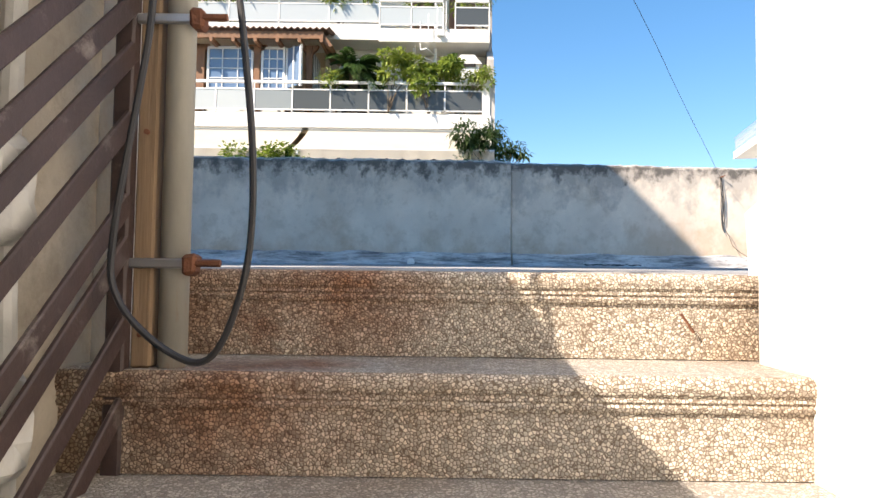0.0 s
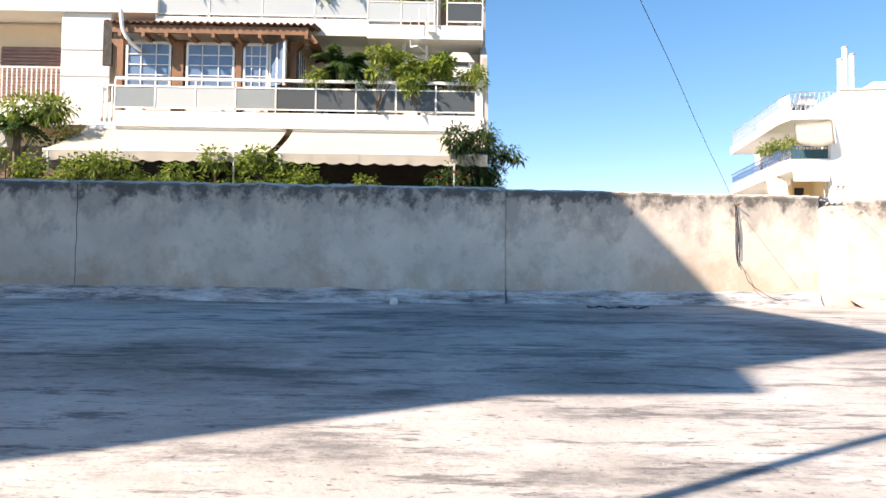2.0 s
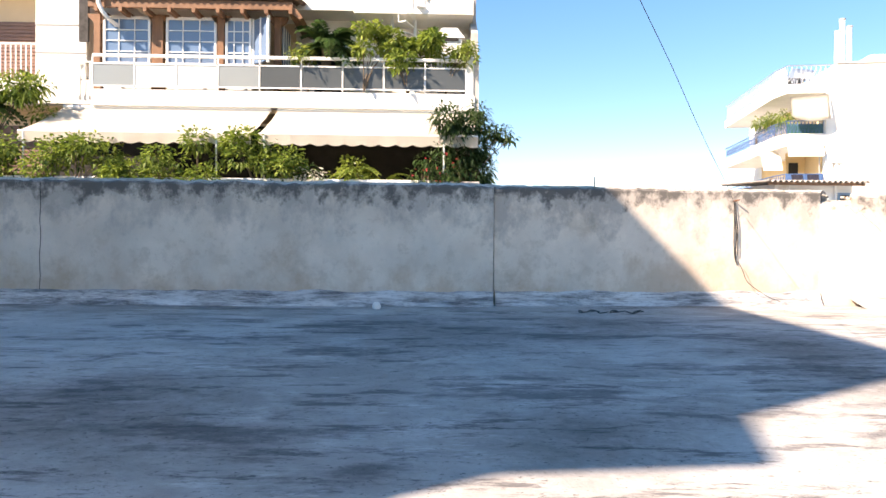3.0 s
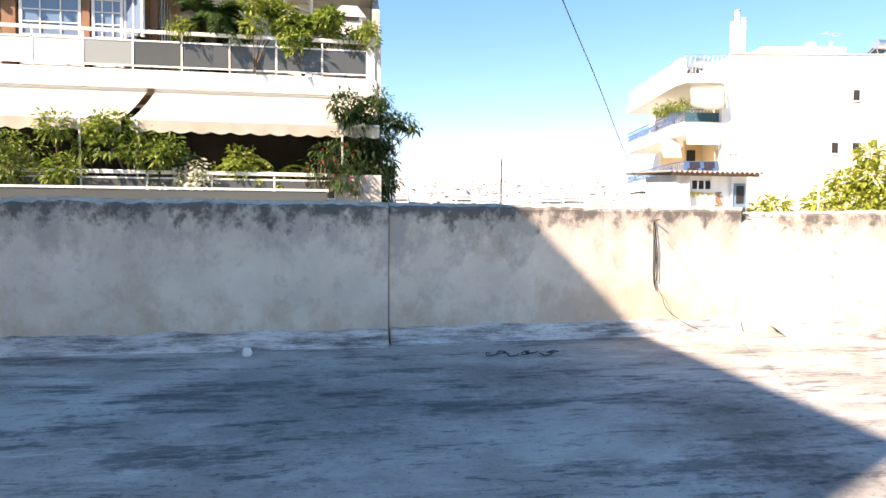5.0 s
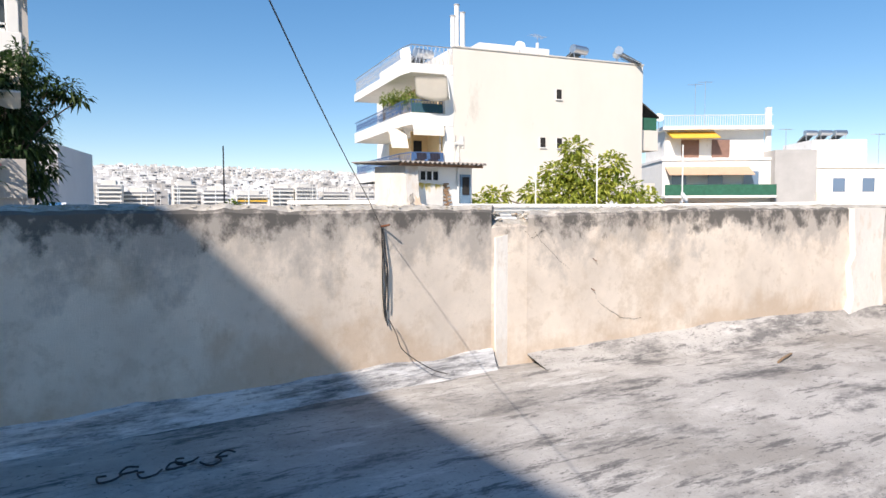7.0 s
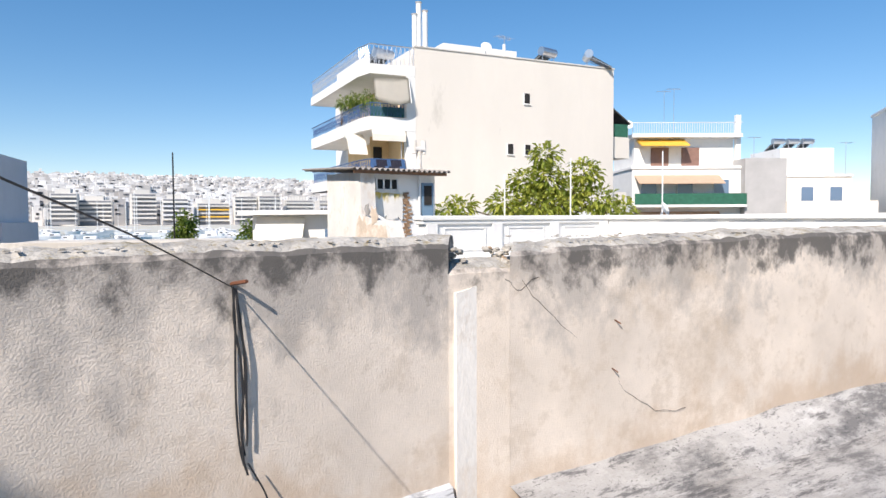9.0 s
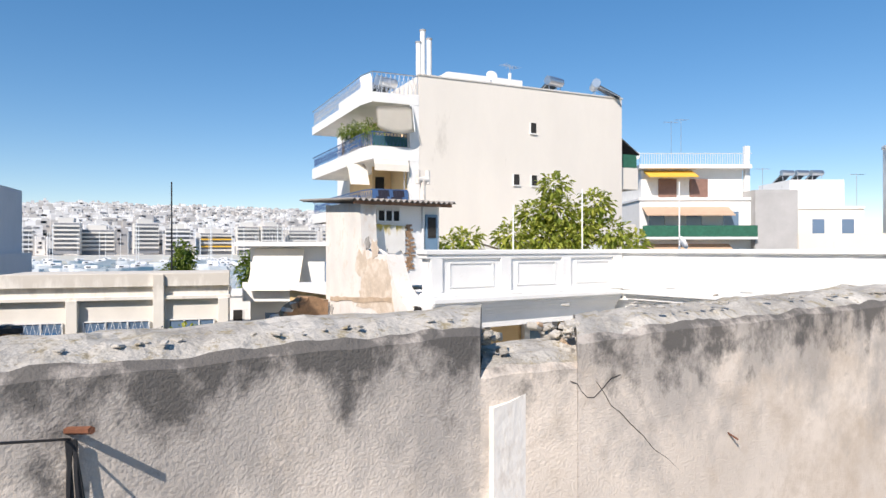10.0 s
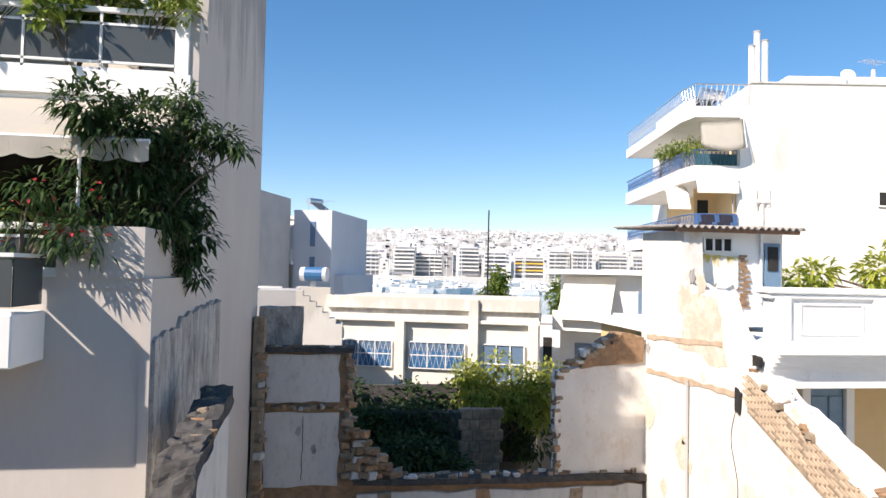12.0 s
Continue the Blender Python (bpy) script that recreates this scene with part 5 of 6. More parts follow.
def simple_house(name, label, m, w, d, h, material, floors=3, balconies=True, z0=-7.0, win=M_PANE, cols=3, rail=M_RAIL, aw=None):
    """A rendered block of flats: slabs, rails, windows with frames and sills on its front, a parapet on its roof."""
    b = thing(name, label, "building", m)
    part("wall", bx(0, w, 0, d, z0, h), material, b)
    part("parapet", bx(-0.1, w + 0.1, -0.1, d + 0.1, h, h + 0.25, bevel=0.02), M_WHITE, b)
    for f in range(floors):
        z = h - 3.0 * (f + 1)
        if balconies:
            part("balcony_slab", bx(-0.1, w, -1.2, 0, z - 0.15, z + 0.05), M_WHITE, b)
            part("balcony_front", bx(-0.1, w, -1.2, -1.12, z + 0.05, z + 0.95), rail, b)
        for c in range(cols):
            x = w * (c + 0.25) / cols
            ww = w / cols * 0.42
            q = part("window", bx(x, x + ww, -0.04, 0.02, z + 0.5, z + 2.1), win, b)
            part("frame", bx(x - 0.06, x, -0.06, 0.02, z + 0.45, z + 2.15), M_WHITE, q)
            part("frame", bx(x + ww, x + ww + 0.06, -0.06, 0.02, z + 0.45, z + 2.15), M_WHITE, q)
            part("sill", bx(x - 0.1, x + ww + 0.1, -0.1, 0.02, z + 0.38, z + 0.45), M_WHITE, q)
        if aw:
            part("awning", prism(B(), [(0, z + 2.5), (-1.3, z + 1.8), (-1.3, z + 1.72), (0, z + 2.4)], "x", 0.2, w * 0.8), aw, b)
    return b


# harbour-side block with its narrow slit windows, and the grey one before it
D = simple_house("apartment_building", "pale apartment block with stair slits and roof water tanks", Matrix.Translation((-3.3, 58.0, 0)) @ Matrix.Rotation(radians(-17), 4, "Z"), 4.2, 8, 5.3, M_WHITE, floors=3, cols=2)
part("stair_wall", bx(4.2, 6.9, -0.9, 8, -7, 5.9), M_DBLUE, D)
for z in (-1.4, 1.0, 3.4):
    part("slit_window", bx(5.4, 5.75, -0.97, -0.9, z, z + 1.7), M_PANE, D)
part("annex", bx(6.9, 7.5, 0, 8, -7, 1.5), M_DBLUE, D)
DM = Matrix.Translation((-3.3, 58.0, 0)) @ Matrix.Rotation(radians(-17), 4, "Z")
for x in (0.8, 2.0):
    solar_heater(DM @ pose(x, 2, 5.55, 0, 0, 200))
solar_heater(DM @ pose(4.6, 2, 5.9, 0, 0, 60))
E_ = thing("apartment_building", "shaded grey party-walled building", "building", Matrix.Translation((-8.2, 50.6, 0)) @ Matrix.Rotation(radians(-17), 4, "Z"))
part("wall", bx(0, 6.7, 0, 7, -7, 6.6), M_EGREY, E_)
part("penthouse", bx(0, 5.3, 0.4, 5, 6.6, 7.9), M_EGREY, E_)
part("ledge", bx(-0.2, 7.0, -0.4, 0, 4.55, 4.75), M_RAIL, E_)
# house with a steep white awning by the water
hs = simple_house("harbour_house", "white house with steep awning and iron roof rail", Matrix.Translation((16.4, 46.5, 0)) @ Matrix.Rotation(radians(-35), 4, "Z"), 7, 7, 1.9, M_WHITE, floors=2, cols=2)
part("awning", prism(B(), [(-0.1, 1.6), (-1.7, -0.6), (-1.75, -0.6), (-0.1, 1.75)], "x", 0.3, 3.2), M_AWN, hs)
bm = B()
for k in range(40):
    rod(bm, (k * 0.17, -0.8, 2.15), (k * 0.17, -0.8, 3.0), 0.015, 4)
rod(bm, (0, -0.8, 3.0), (6.8, -0.8, 3.0), 0.025, 5)
part("railing", bm, M_EGREY, hs)
part("roof_eave", bx(-0.6, 7.5, -1.0, 7, 1.9, 2.15), M_WHITE, hs)
simple_house("harbour_house", "small white flat-roofed house with dark windows", Matrix.Translation((15.4, 52.6, 0)) @ Matrix.Rotation(radians(-17), 4, "Z"), 4.2, 5, -1.4, M_WHITE, floors=1, balconies=False, cols=3, win=M_DARK)
# houses along the terrace's sunny side
C = simple_house("apartment_building", "white penthouse building with yellow and tan awnings", Matrix.Translation((47.2, 43.4, 0)) @ Matrix.Rotation(radians(-34), 4, "Z"), 9.0, 9, 5.6, M_WHITE, floors=2, cols=3, aw=M_TAN, rail=M_GREENNET)
part("penthouse", bx(0.6, 9.0, 1.5, 8, 5.6, 8.3), M_WHITE, C)
part("penthouse_roof", bx(0.2, 9.4, 0.6, 8, 8.3, 8.6), M_WHITE, C)
part("awning", prism(B(), [(1.5, 8.2), (0.0, 7.6), (0.0, 7.5), (1.5, 8.0)], "x", 0.8, 4.8), M_YAWN, C)
for x in (2.0, 4.6):
    part("shutter", bx(x, x + 1.5, 1.42, 1.5, 5.9, 7.5), M_SHUT, C)
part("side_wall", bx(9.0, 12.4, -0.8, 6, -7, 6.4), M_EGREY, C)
part("flue", bx(9.1, 9.5, 1.2, 1.6, 5.6, 10.2), M_WHITE, C)
bm = B()
for k in range(46):
    rod(bm, (0.2 + k * 0.2, 0.65, 8.6), (0.2 + k * 0.2, 0.65, 9.5), 0.02, 4)
rod(bm, (0.2, 0.65, 9.5), (9.4, 0.65, 9.5), 0.03, 4)
part("roof_railing", bm, M_RAIL, C)
CM = Matrix.Translation((47.2, 43.4, 0)) @ Matrix.Rotation(radians(-34), 4, "Z")
F1 = simple_house("apartment_building", "cream low apartment block with roof garden", Matrix.Translation((59, 41.5, 0)) @ Matrix.Rotation(radians(-34), 4, "Z"), 10.5, 9, 5.2, M_BWALL, floors=2, cols=4, balconies=False)
part("penthouse", bx(5.0, 10, 2, 8, 5.2, 8.0), M_WHITE, F1)
part("annex", bx(1.5, 9.0, -6, -1, -7, 2.9), M_BWALL, F1)
FM = Matrix.Translation((59, 41.5, 0)) @ Matrix.Rotation(radians(-34), 4, "Z")
for x in (5.8, 7.2, 8.6):
    solar_heater(FM @ pose(x, 4, 8.0, 0, 0, 190))
simple_house("apartment_building", "tall white apartment block with balconies", Matrix.Translation((60.6, 28.8, 0)) @ Matrix.Rotation(radians(-55), 4, "Z"), 12, 10, 10.4, M_WHITE, floors=4, cols=4)

# ---- far city over the harbour ----
M_CITYH = mat("hillside_walls", (0.68, 0.67, 0.65), 0.9, 0.05, 0.05, 1, 0.0)
nt = M_CITYH.node_tree
gi, rr = nt.nodes.new("ShaderNodeNewGeometry"), nt.nodes.new("ShaderNodeValToRGB")
rr.color_ramp.elements[0].color, rr.color_ramp.elements[1].color = (0.42, 0.40, 0.38, 1), (0.80, 0.80, 0.79, 1)
nt.links.new(gi.outputs["Random Per Island"], rr.inputs[0])
nt.links.new(rr.outputs[0], nt.nodes["Principled BSDF"].inputs["Base Color"])
rc = random.Random(21)


def far_block(w, d, h, floors, awn):
    """A harbour-front block of flats with projecting slabs; dark strips paint the shade in its bays and shopfront."""
    b = thing("waterfront_apartment_block", "pale multi-storey waterfront apartment block with long balconies", "building", group="waterfront blocks")
    part("wall", bx(-w / 2, w / 2, 0, d, -2, h), M_CITY, b)
    for f in range(floors):
        z = -2 + 3.6 + f * (h + 2 - 3.6) / floors
        s = (h + 2 - 3.6) / floors
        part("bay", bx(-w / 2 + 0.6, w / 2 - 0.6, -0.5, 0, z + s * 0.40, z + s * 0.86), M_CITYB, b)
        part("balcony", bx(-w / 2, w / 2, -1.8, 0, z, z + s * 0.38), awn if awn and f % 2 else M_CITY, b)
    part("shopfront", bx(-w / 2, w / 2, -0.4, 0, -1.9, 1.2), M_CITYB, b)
    part("penthouse", bx(-w / 3, w / 4, 2, d, h, h + 2.8), M_CITY, b)
    return b


protos = [far_block(20, 14, 15, 5, None), far_block(15, 14, 18, 6, None), far_block(22, 14, 14, 5, M_YAWN), far_block(16, 14, 16, 5, M_DBLUE)]
for k, x in enumerate((-60, -38, -8, 18)):
    protos[k].matrix_world = Matrix.Translation((x, 490 + rc.uniform(-6, 10), 0))
x = 42
while x < 420:
    p = rc.choice(protos)
    copy_thing(p, pose(x + rc.uniform(-2, 2), 490 - 0.12 * x + rc.uniform(-8, 14), rc.uniform(-1, 1), 0, 0, rc.uniform(-14, -2)))
    x += rc.uniform(17, 27)


def add_box(vs, fs, x0, x1, y0, y1, z0, z1):
    n = len(vs)
    vs += [(x0, y0, z0), (x1, y0, z0), (x1, y1, z0), (x0, y1, z0), (x0, y0, z1), (x1, y0, z1), (x1, y1, z1), (x0, y1, z1)]
    fs += [(n, n + 1, n + 5, n + 4), (n + 1, n + 2, n + 6, n + 5), (n + 2, n + 3, n + 7, n + 6), (n + 3, n, n + 4, n + 7), (n + 4, n + 5, n + 6, n + 7)]


va, fa, vb, fb = [], [], [], []
for k in range(3600):
    row = rc.random() ** 0.75
    y = 515 + row * 560
    x = rc.uniform(-110, 470) * (1 + row * 0.8)
    base = -2 + 56 * row ** 0.85 + 7 * noise.noise(Vector((x * 0.006, row * 3, 0)))
    w, d, h = rc.uniform(5, 15), 9, rc.uniform(6, 15)
    add_box(va, fa, x - w / 2, x + w / 2, y, y + d, base - 30, base + h)
    if rc.random() < 0.7:
        add_box(va, fa, x - w / 5, x + w / 6, y + 1, y + 6, base + h, base + h + rc.uniform(1, 3.4))
    for f in range(4):
        z = base + h - 2.4 - f * 3.0
        for c in range(rc.choice((1, 2, 3))):
            xa = x + rc.uniform(-0.42, 0.1) * w
            add_box(vb, fb, xa, xa + rc.uniform(0.12, 0.32) * w, y - 0.3, y + 0.1, z, z + rc.uniform(1.0, 1.7))
for name, v, f, m, label in (("hillside_city", va, fa, M_CITYH, "dense pale town climbing the far hillside"), ("hillside_windows", vb, fb, M_CITYB, "dark window openings of the far hillside town")):
    me = bpy.data.meshes.new(name)
    me.from_pydata(v, [], f)
    me.materials.append(m)
    tagged(new(name, me), label, "city", kind="stuff")


def boat(m, s, mast, label):
    b = thing("moored_boat", label, "boat", m, group="moored boats")
    bm = prism(B(), [(-0.5, -1.4), (0.5, -1.4), (0.62, 0.4), (0.3, 1.7), (0, 2.2), (-0.3, 1.7), (-0.62, 0.4)], "z", 0, 0.55)
    for v in bm.verts:
        k = 0.7 if v.co.z < 0.1 else 1.0
        v.co = Vector((v.co.x * k * s, v.co.y * (0.9 if k < 1 else 1) * s, v.co.z * s))
    part("hull", bm, M_HULL, b)
    part("cabin", bx(-0.35 * s, 0.35 * s, -0.6 * s, 0.7 * s, 0.55 * s, 0.9 * s, bevel=0.08 * s), M_HULL, b)
    part("windscreen", bx(-0.36 * s, 0.36 * s, 0.1 * s, 0.5 * s, 0.66 * s, 0.8 * s), M_SMOKE, b)
    if mast:
        k = part("mast", rod(B(), (0, 0.3 * s, 0.8 * s), (0, 0.3 * s, mast), 0.14, 6), M_RAIL, b)
        part("boom", rod(B(), (0, 0.3 * s, 1.2 * s), (0, -1.3 * s, 1.2 * s), 0.12, 6), M_DBLUE, k)
    return b


b1 = boat(Matrix.Translation((70, 330, -6)) @ Matrix.Rotation(1.2, 4, "Z"), 3.2, 17, "white moored sailing boat with tall mast")
b2 = boat(Matrix.Translation((88, 300, -6)) @ Matrix.Rotation(1.5, 4, "Z"), 3.0, 0, "white moored motor boat")
for k in range(80):
    x, y = rc.uniform(-10, 260), rc.choice((250, 290, 335, 380, 420, 440)) + rc.uniform(-6, 6)
    copy_thing(b1 if rc.random() < 0.7 else b2, pose(x * y / 400, y, -6, 0, 0, rc.uniform(50, 110)))

# ---- gate, pole and cables at the stair head ----
gate = thing("metal_gate", "brown painted metal gate with slanting slats, folded open", "gate")
GA, GB = Vector((-0.568, 1.2, 0)), Vector((-0.635, 0.5, 0))


def gate_pt(s, z, off=0.0):
    p = GA.lerp(GB, s)
    return Vector((p.x + off, p.y, z))


for zr in (0.60, 0.47, 0.36, 0.268, 0.142, -0.007, -0.085, -0.23, -0.37):
    a, b = gate_pt(0.0, zr), gate_pt(1.0, zr - 0.70)
    d = (b - a).normalized()
    bm = bx(-0.5, 0.5, -0.006, 0.006, -0.018, 0.018, bevel=0.003)
    up = Vector((0, 0, 1))
    side = up.cross(d).normalized()
    m = Matrix((d * (b - a).length, side, d.cross(side).normalized() * -1)).transposed().to_4x4()
    m.translation = (a + b) / 2
    bm.transform(m)
    bmesh.ops.recalc_face_normals(bm, faces=bm.faces)
    part("slat", bm, M_GATE, gate)
part("stile", bx(-0.60, -0.565, 1.19, 1.22, -1.0, 0.72, bevel=0.004), M_GATE, gate)
part("stile", bx(-0.65, -0.62, 0.47, 0.5, -1.5, 0.35, bevel=0.004), M_GATE, gate)
pole = thing("pipe_post", "grey galvanised pipe post with rust at its foot", "post")
part("pipe", rod(B(), (-0.495, 1.235, -0.31), (-0.50, 1.235, 3.6), 0.026, 16), M_PIPE, pole, smooth=True)
for z in (-0.13, 0.32):
    c = part("clamp", bx(-0.60, -0.455, 1.20, 1.212, z, z + 0.018, bevel=0.003), M_STEEL, pole)
    part("bolt", rod(B(), (-0.46, 1.2, z + 0.01), (-0.40, 1.2, z + 0.01), 0.007, 6), M_RUST, c)
    part("hinge", rough_up(bx(-0.468, -0.442, 1.19, 1.225, z - 0.012, z + 0.026, bevel=0.006), 0.004, 0.03), M_RUST, c)
bat = thing("timber_batten", "weathered timber batten strapped to the post", "batten")
part("board", bx(-0.565, -0.528, 1.215, 1.255, -0.31, 0.62, bevel=0.004), M_TIMBER, bat)
for z in (-0.25, 0.12, 0.5):
    part("nail", rod(B(), (-0.546, 1.217, z), (-0.546, 1.209, z), 0.005, 8), M_RUST, bat, "rusty nail head")
lap = thing("pipe_run", "taped grey drain pipes on the stair wall", "pipe")
for y, r in ((0.93, 0.022), (1.0, 0.018)):
    part("pipe", tube(B(), curve_pts([(-0.655, y, -1.6), (-0.65, y + 0.01, -0.6), (-0.66, y, 0.0), (-0.655, y, 0.55)], 5), r, 10), M_PVC, lap)
for z in (-0.1, -0.45):
    part("tape", rough_up(bx(-0.69, -0.615, 0.9, 1.03, z, z + 0.16, bevel=0.02), 0.015, 0.05, 2), M_PVC, lap)
for y, r in ((0.80, 0.012), (0.72, 0.006)):
    whole("wall_cable", tube(B(), curve_pts([(-0.665, y, 0.42), (-0.66, y + 0.02, 0.0), (-0.665, y, -0.7), (-0.66, y + 0.01, -1.4)], 6), r, 6), M_CABLE, "black cable down the stair wall", "cable", group="stair cables")
loop = curve_pts([(-0.369, 1.095, 2.698), (-0.402, 1.095, 0.855), (-0.480, 1.095, 0.442), (-0.497, 1.095, 0.241), (-0.542, 1.095, -0.072), (-0.531, 1.095, -0.184), (-0.447, 1.095, -0.267), (-0.374, 1.095, -0.273), (-0.324, 1.095, -0.139), (-0.316, 1.095, 0.040), (-0.341, 1.095, 0.286), (-0.385, 1.095, 0.632), (-0.369, 1.095, 1.581), (-0.369, 1.095, 2.698)], 8)
whole("looped_cable", tube(B(), loop, 0.006, 8), M_CABLE, "slack black cable hanging in a loop", "cable")
whole("nail", rod(B(), (0.51, 1.435, -0.21), (0.535, 1.43, -0.25), 0.003, 5), M_RUST, "rusty nail stuck to the stair riser", "nail")

# ---- things on the roof terrace ----
WT = Vector((3.83, 9.195, 1.34))
strands = thing("hanging_wire", "bundle of dark twisted wire hanging from a nail", "wire")
part("nail", rod(B(), (3.81, 9.24, 1.35), (3.86, 9.12, 1.37), 0.008, 6), M_RUST, strands)
for k, (dx, zb) in enumerate(((-0.02, 0.62), (0.0, 0.66), (0.012, 0.58), (0.024, 0.7))):
    w = random.Random(k)
    pts = curve_pts([WT + Vector((dx * 0.3, -0.01, 0))] + [WT + Vector((dx * math.sin(3 * t) + w.uniform(-0.012, 0.012) + 0.03 * t, -0.004 - 0.004 * k, -t * (1.34 - zb))) for t in (0.2, 0.45, 0.7, 0.9, 1.0)], 6)
    part("strand", tube(B(), pts, 0.005, 5), M_CABLE, strands)
part("tail", tube(B(), curve_pts([(3.86, 9.15, 0.64), (3.92, 9.14, 0.52), (3.98, 9.13, 0.38), (4.2, 9.1, 0.22), (4.35, 9.08, 0.16)], 6), 0.004, 5), M_CABLE, strands)
whole("overhead_wire", tube(B(), curve_pts([WT] + [WT + Vector((-0.517, -0.824, 0.230)) * k + Vector((0, 0, 0.012 * math.sin(k * 2.1))) for k in (0.9, 1.8, 2.7, 3.6, 4.6, 6.0)] + [(-0.4, 2.9, 3.25), (-1.63, 1.2, 3.7)], 8), 0.0028, 5), M_CABLE, "thin black wire running up from the parapet to the mast", "wire")
deb = thing("wire_scrap", "tangle of black wire and twigs on the roof floor", "scrap")
for k in range(7):
    a = rng.uniform(0, 6)
    c = Vector((2.15 + 0.1 * (k - 3) + rng.uniform(-0.03, 0.03), 8.36 + rng.uniform(-0.05, 0.05), roof_z(8.36) + 0.02))
    part("loop", tube(B(), curve_pts([c + Vector((0.06 * math.cos(a + q), 0.04 * math.sin(a + q), 0.01 * math.sin(q * 2))) for q in (0, 1, 2, 3.2, 4.4)], 4), 0.006, 5), M_CABLE, deb)
bm = B()
bmesh.ops.create_icosphere(bm, subdivisions=2, radius=0.05, matrix=Matrix.Translation((-0.42, 8.6, roof_z(8.6) + 0.03)))
whole("stone", rough_up(bm, 0.015, 0.05), M_WHITE, "small white stone on the roof floor", "stone")
whole("stick", tube(B(), curve_pts([(7.3, 8.1, roof_z(8.1) + 0.015), (7.45, 8.14, roof_z(8.1) + 0.03), (7.7, 8.22, roof_z(8.2) + 0.02)], 4), 0.012, 6), M_TIMBER, "dry stick on the roof floor", "stick")


def crack(name, pts, r=0.0014):
    whole(name, tube(B(), [Vector(p) for p in pts], r, 4), M_DARK, "hairline crack in the parapet render", "crack", kind="structure")


def wy(x):
    return 9.02 + 0.25 * (x - 0.915) / 4.0 if x < 4.92 else 9.21 - 0.51 * (x - 5.27) / 6.73


rk = random.Random(12)
for name, ctrl in (("crack_1", [(5.35, 1.28), (5.5, 1.12), (5.75, 0.92), (5.95, 0.78), (6.1, 0.6), (6.35, 0.44), (6.7, 0.4)]), ("crack_2", [(8.0, 1.35), (7.9, 1.05), (8.1, 0.8), (8.2, 0.6)]), ("crack_3", [(5.25, 1.3), (5.34, 1.22), (5.5, 1.33)])):
    pts = []
    for (x0, z0), (x1, z1) in zip(ctrl, ctrl[1:]):
        for q in range(4):
            t = q / 4
            x, z = x0 + (x1 - x0) * t + rk.uniform(-0.012, 0.012), z0 + (z1 - z0) * t + rk.uniform(-0.012, 0.012)
            pts.append((x, wy(x) - 0.001, z))
    crack(name, pts)
for x, z in ((6.0, 1.03), (5.98, 0.75)):
    whole("nail", tube(B(), [(x, wy(x) + 0.01, z), (x + 0.03, wy(x) - 0.03, z - 0.03)], 0.004, 5), M_RUST, "bent rusty nail in the parapet", "nail", group="parapet nails")
crack("crack_4", [(-4.22 + rk.uniform(-0.006, 0.006), 8.8205, 0.12 + 0.07 * q) for q in range(20)], 0.004)
# broken masonry at the gap in the parapet top
gapm = thing("broken_masonry", "broken bricks and stones at the parapet gap", "rubble")
for k in range(90):
    s = rk.uniform(0.008, 0.024)
    x = rk.choice((rk.uniform(4.88, 4.97), rk.uniform(5.22, 5.31), rk.uniform(4.94, 5.26)))
    z = (1.355 if 4.95 < x < 5.24 else 1.43) + rk.uniform(-0.07, 0.04)
    bm = bx(-s, s, -s * 0.8, s * 0.8, -s * 0.5, s * 0.5, bevel=s * 0.2)
    rough_up(bm, s * 0.3, s)
    bm.transform(pose(x + 0.1, 9.30 + rk.uniform(0.0, 0.2), z - 0.01, rk.uniform(-30, 30), rk.uniform(-30, 30), rk.uniform(0, 180)))
    part("stone", bm, M_PALEBRICK if k % 9 == 0 else M_WALLTOP, gapm)
for k in range(150):
    x = rk.uniform(1.2, 4.9) if k < 105 else rk.uniform(5.3, 8)
    s = rk.uniform(0.003, 0.010)
    bm = bx(-s * 1.6, s * 1.6, -s, s, -s * 0.4, s * 0.4, bevel=s * 0.2)
    rough_up(bm, s * 0.3, s)
    bm.transform(pose(x, wy(x) + rk.choice((rk.uniform(0.05, 0.1), rk.uniform(0.06, 0.4))), TOP + 0.018, rk.uniform(-12, 12), rk.uniform(-12, 12), rk.uniform(0, 180)))
    whole("mortar_chip", bm, M_WALLTOP, "loose mortar chip on the parapet top", "mortar chip", group="parapet chips")


# ---- plants ----
def bush(name, label, category, blobs, count, size, m, seed, shape=0.45, stem=None, group="", extra=None):
    r = random.Random(seed)
    t = thing(name, label, category, group=group)
    part("crown", crown(B(), blobs, count, size, r, shape), m, t)
    x, y, z, rad = blobs[0]
    if stem is not None:
        bm = B()
        for bl in blobs:
            pts = curve_pts([(x, y, stem), (x + (bl[0] - x) * 0.4, y + (bl[1] - y) * 0.4, stem + (bl[2] - stem) * 0.6), bl[:3]], 3)
            for i, (a, b) in enumerate(zip(pts, pts[1:])):
                rod(bm, a, b, rad * 0.06 * (1 - i / 9), 6, rad * 0.06 * (1 - (i + 1) / 9))
        part("trunk", bm, M_BARK, t)
    if extra:
        part("blossom", crown(B(), blobs, extra[1], extra[2], random.Random(seed + 1), 0.9), extra[0], t)
    return t


def blobs_in(r, x0, x1, y0, y1, z0, z1, n, rad):
    return [(r.uniform(x0, x1), r.uniform(y0, y1), r.uniform(z0, z1), r.uniform(0.7, 1.2) * rad) for _ in range(n)]


rp = random.Random(33)
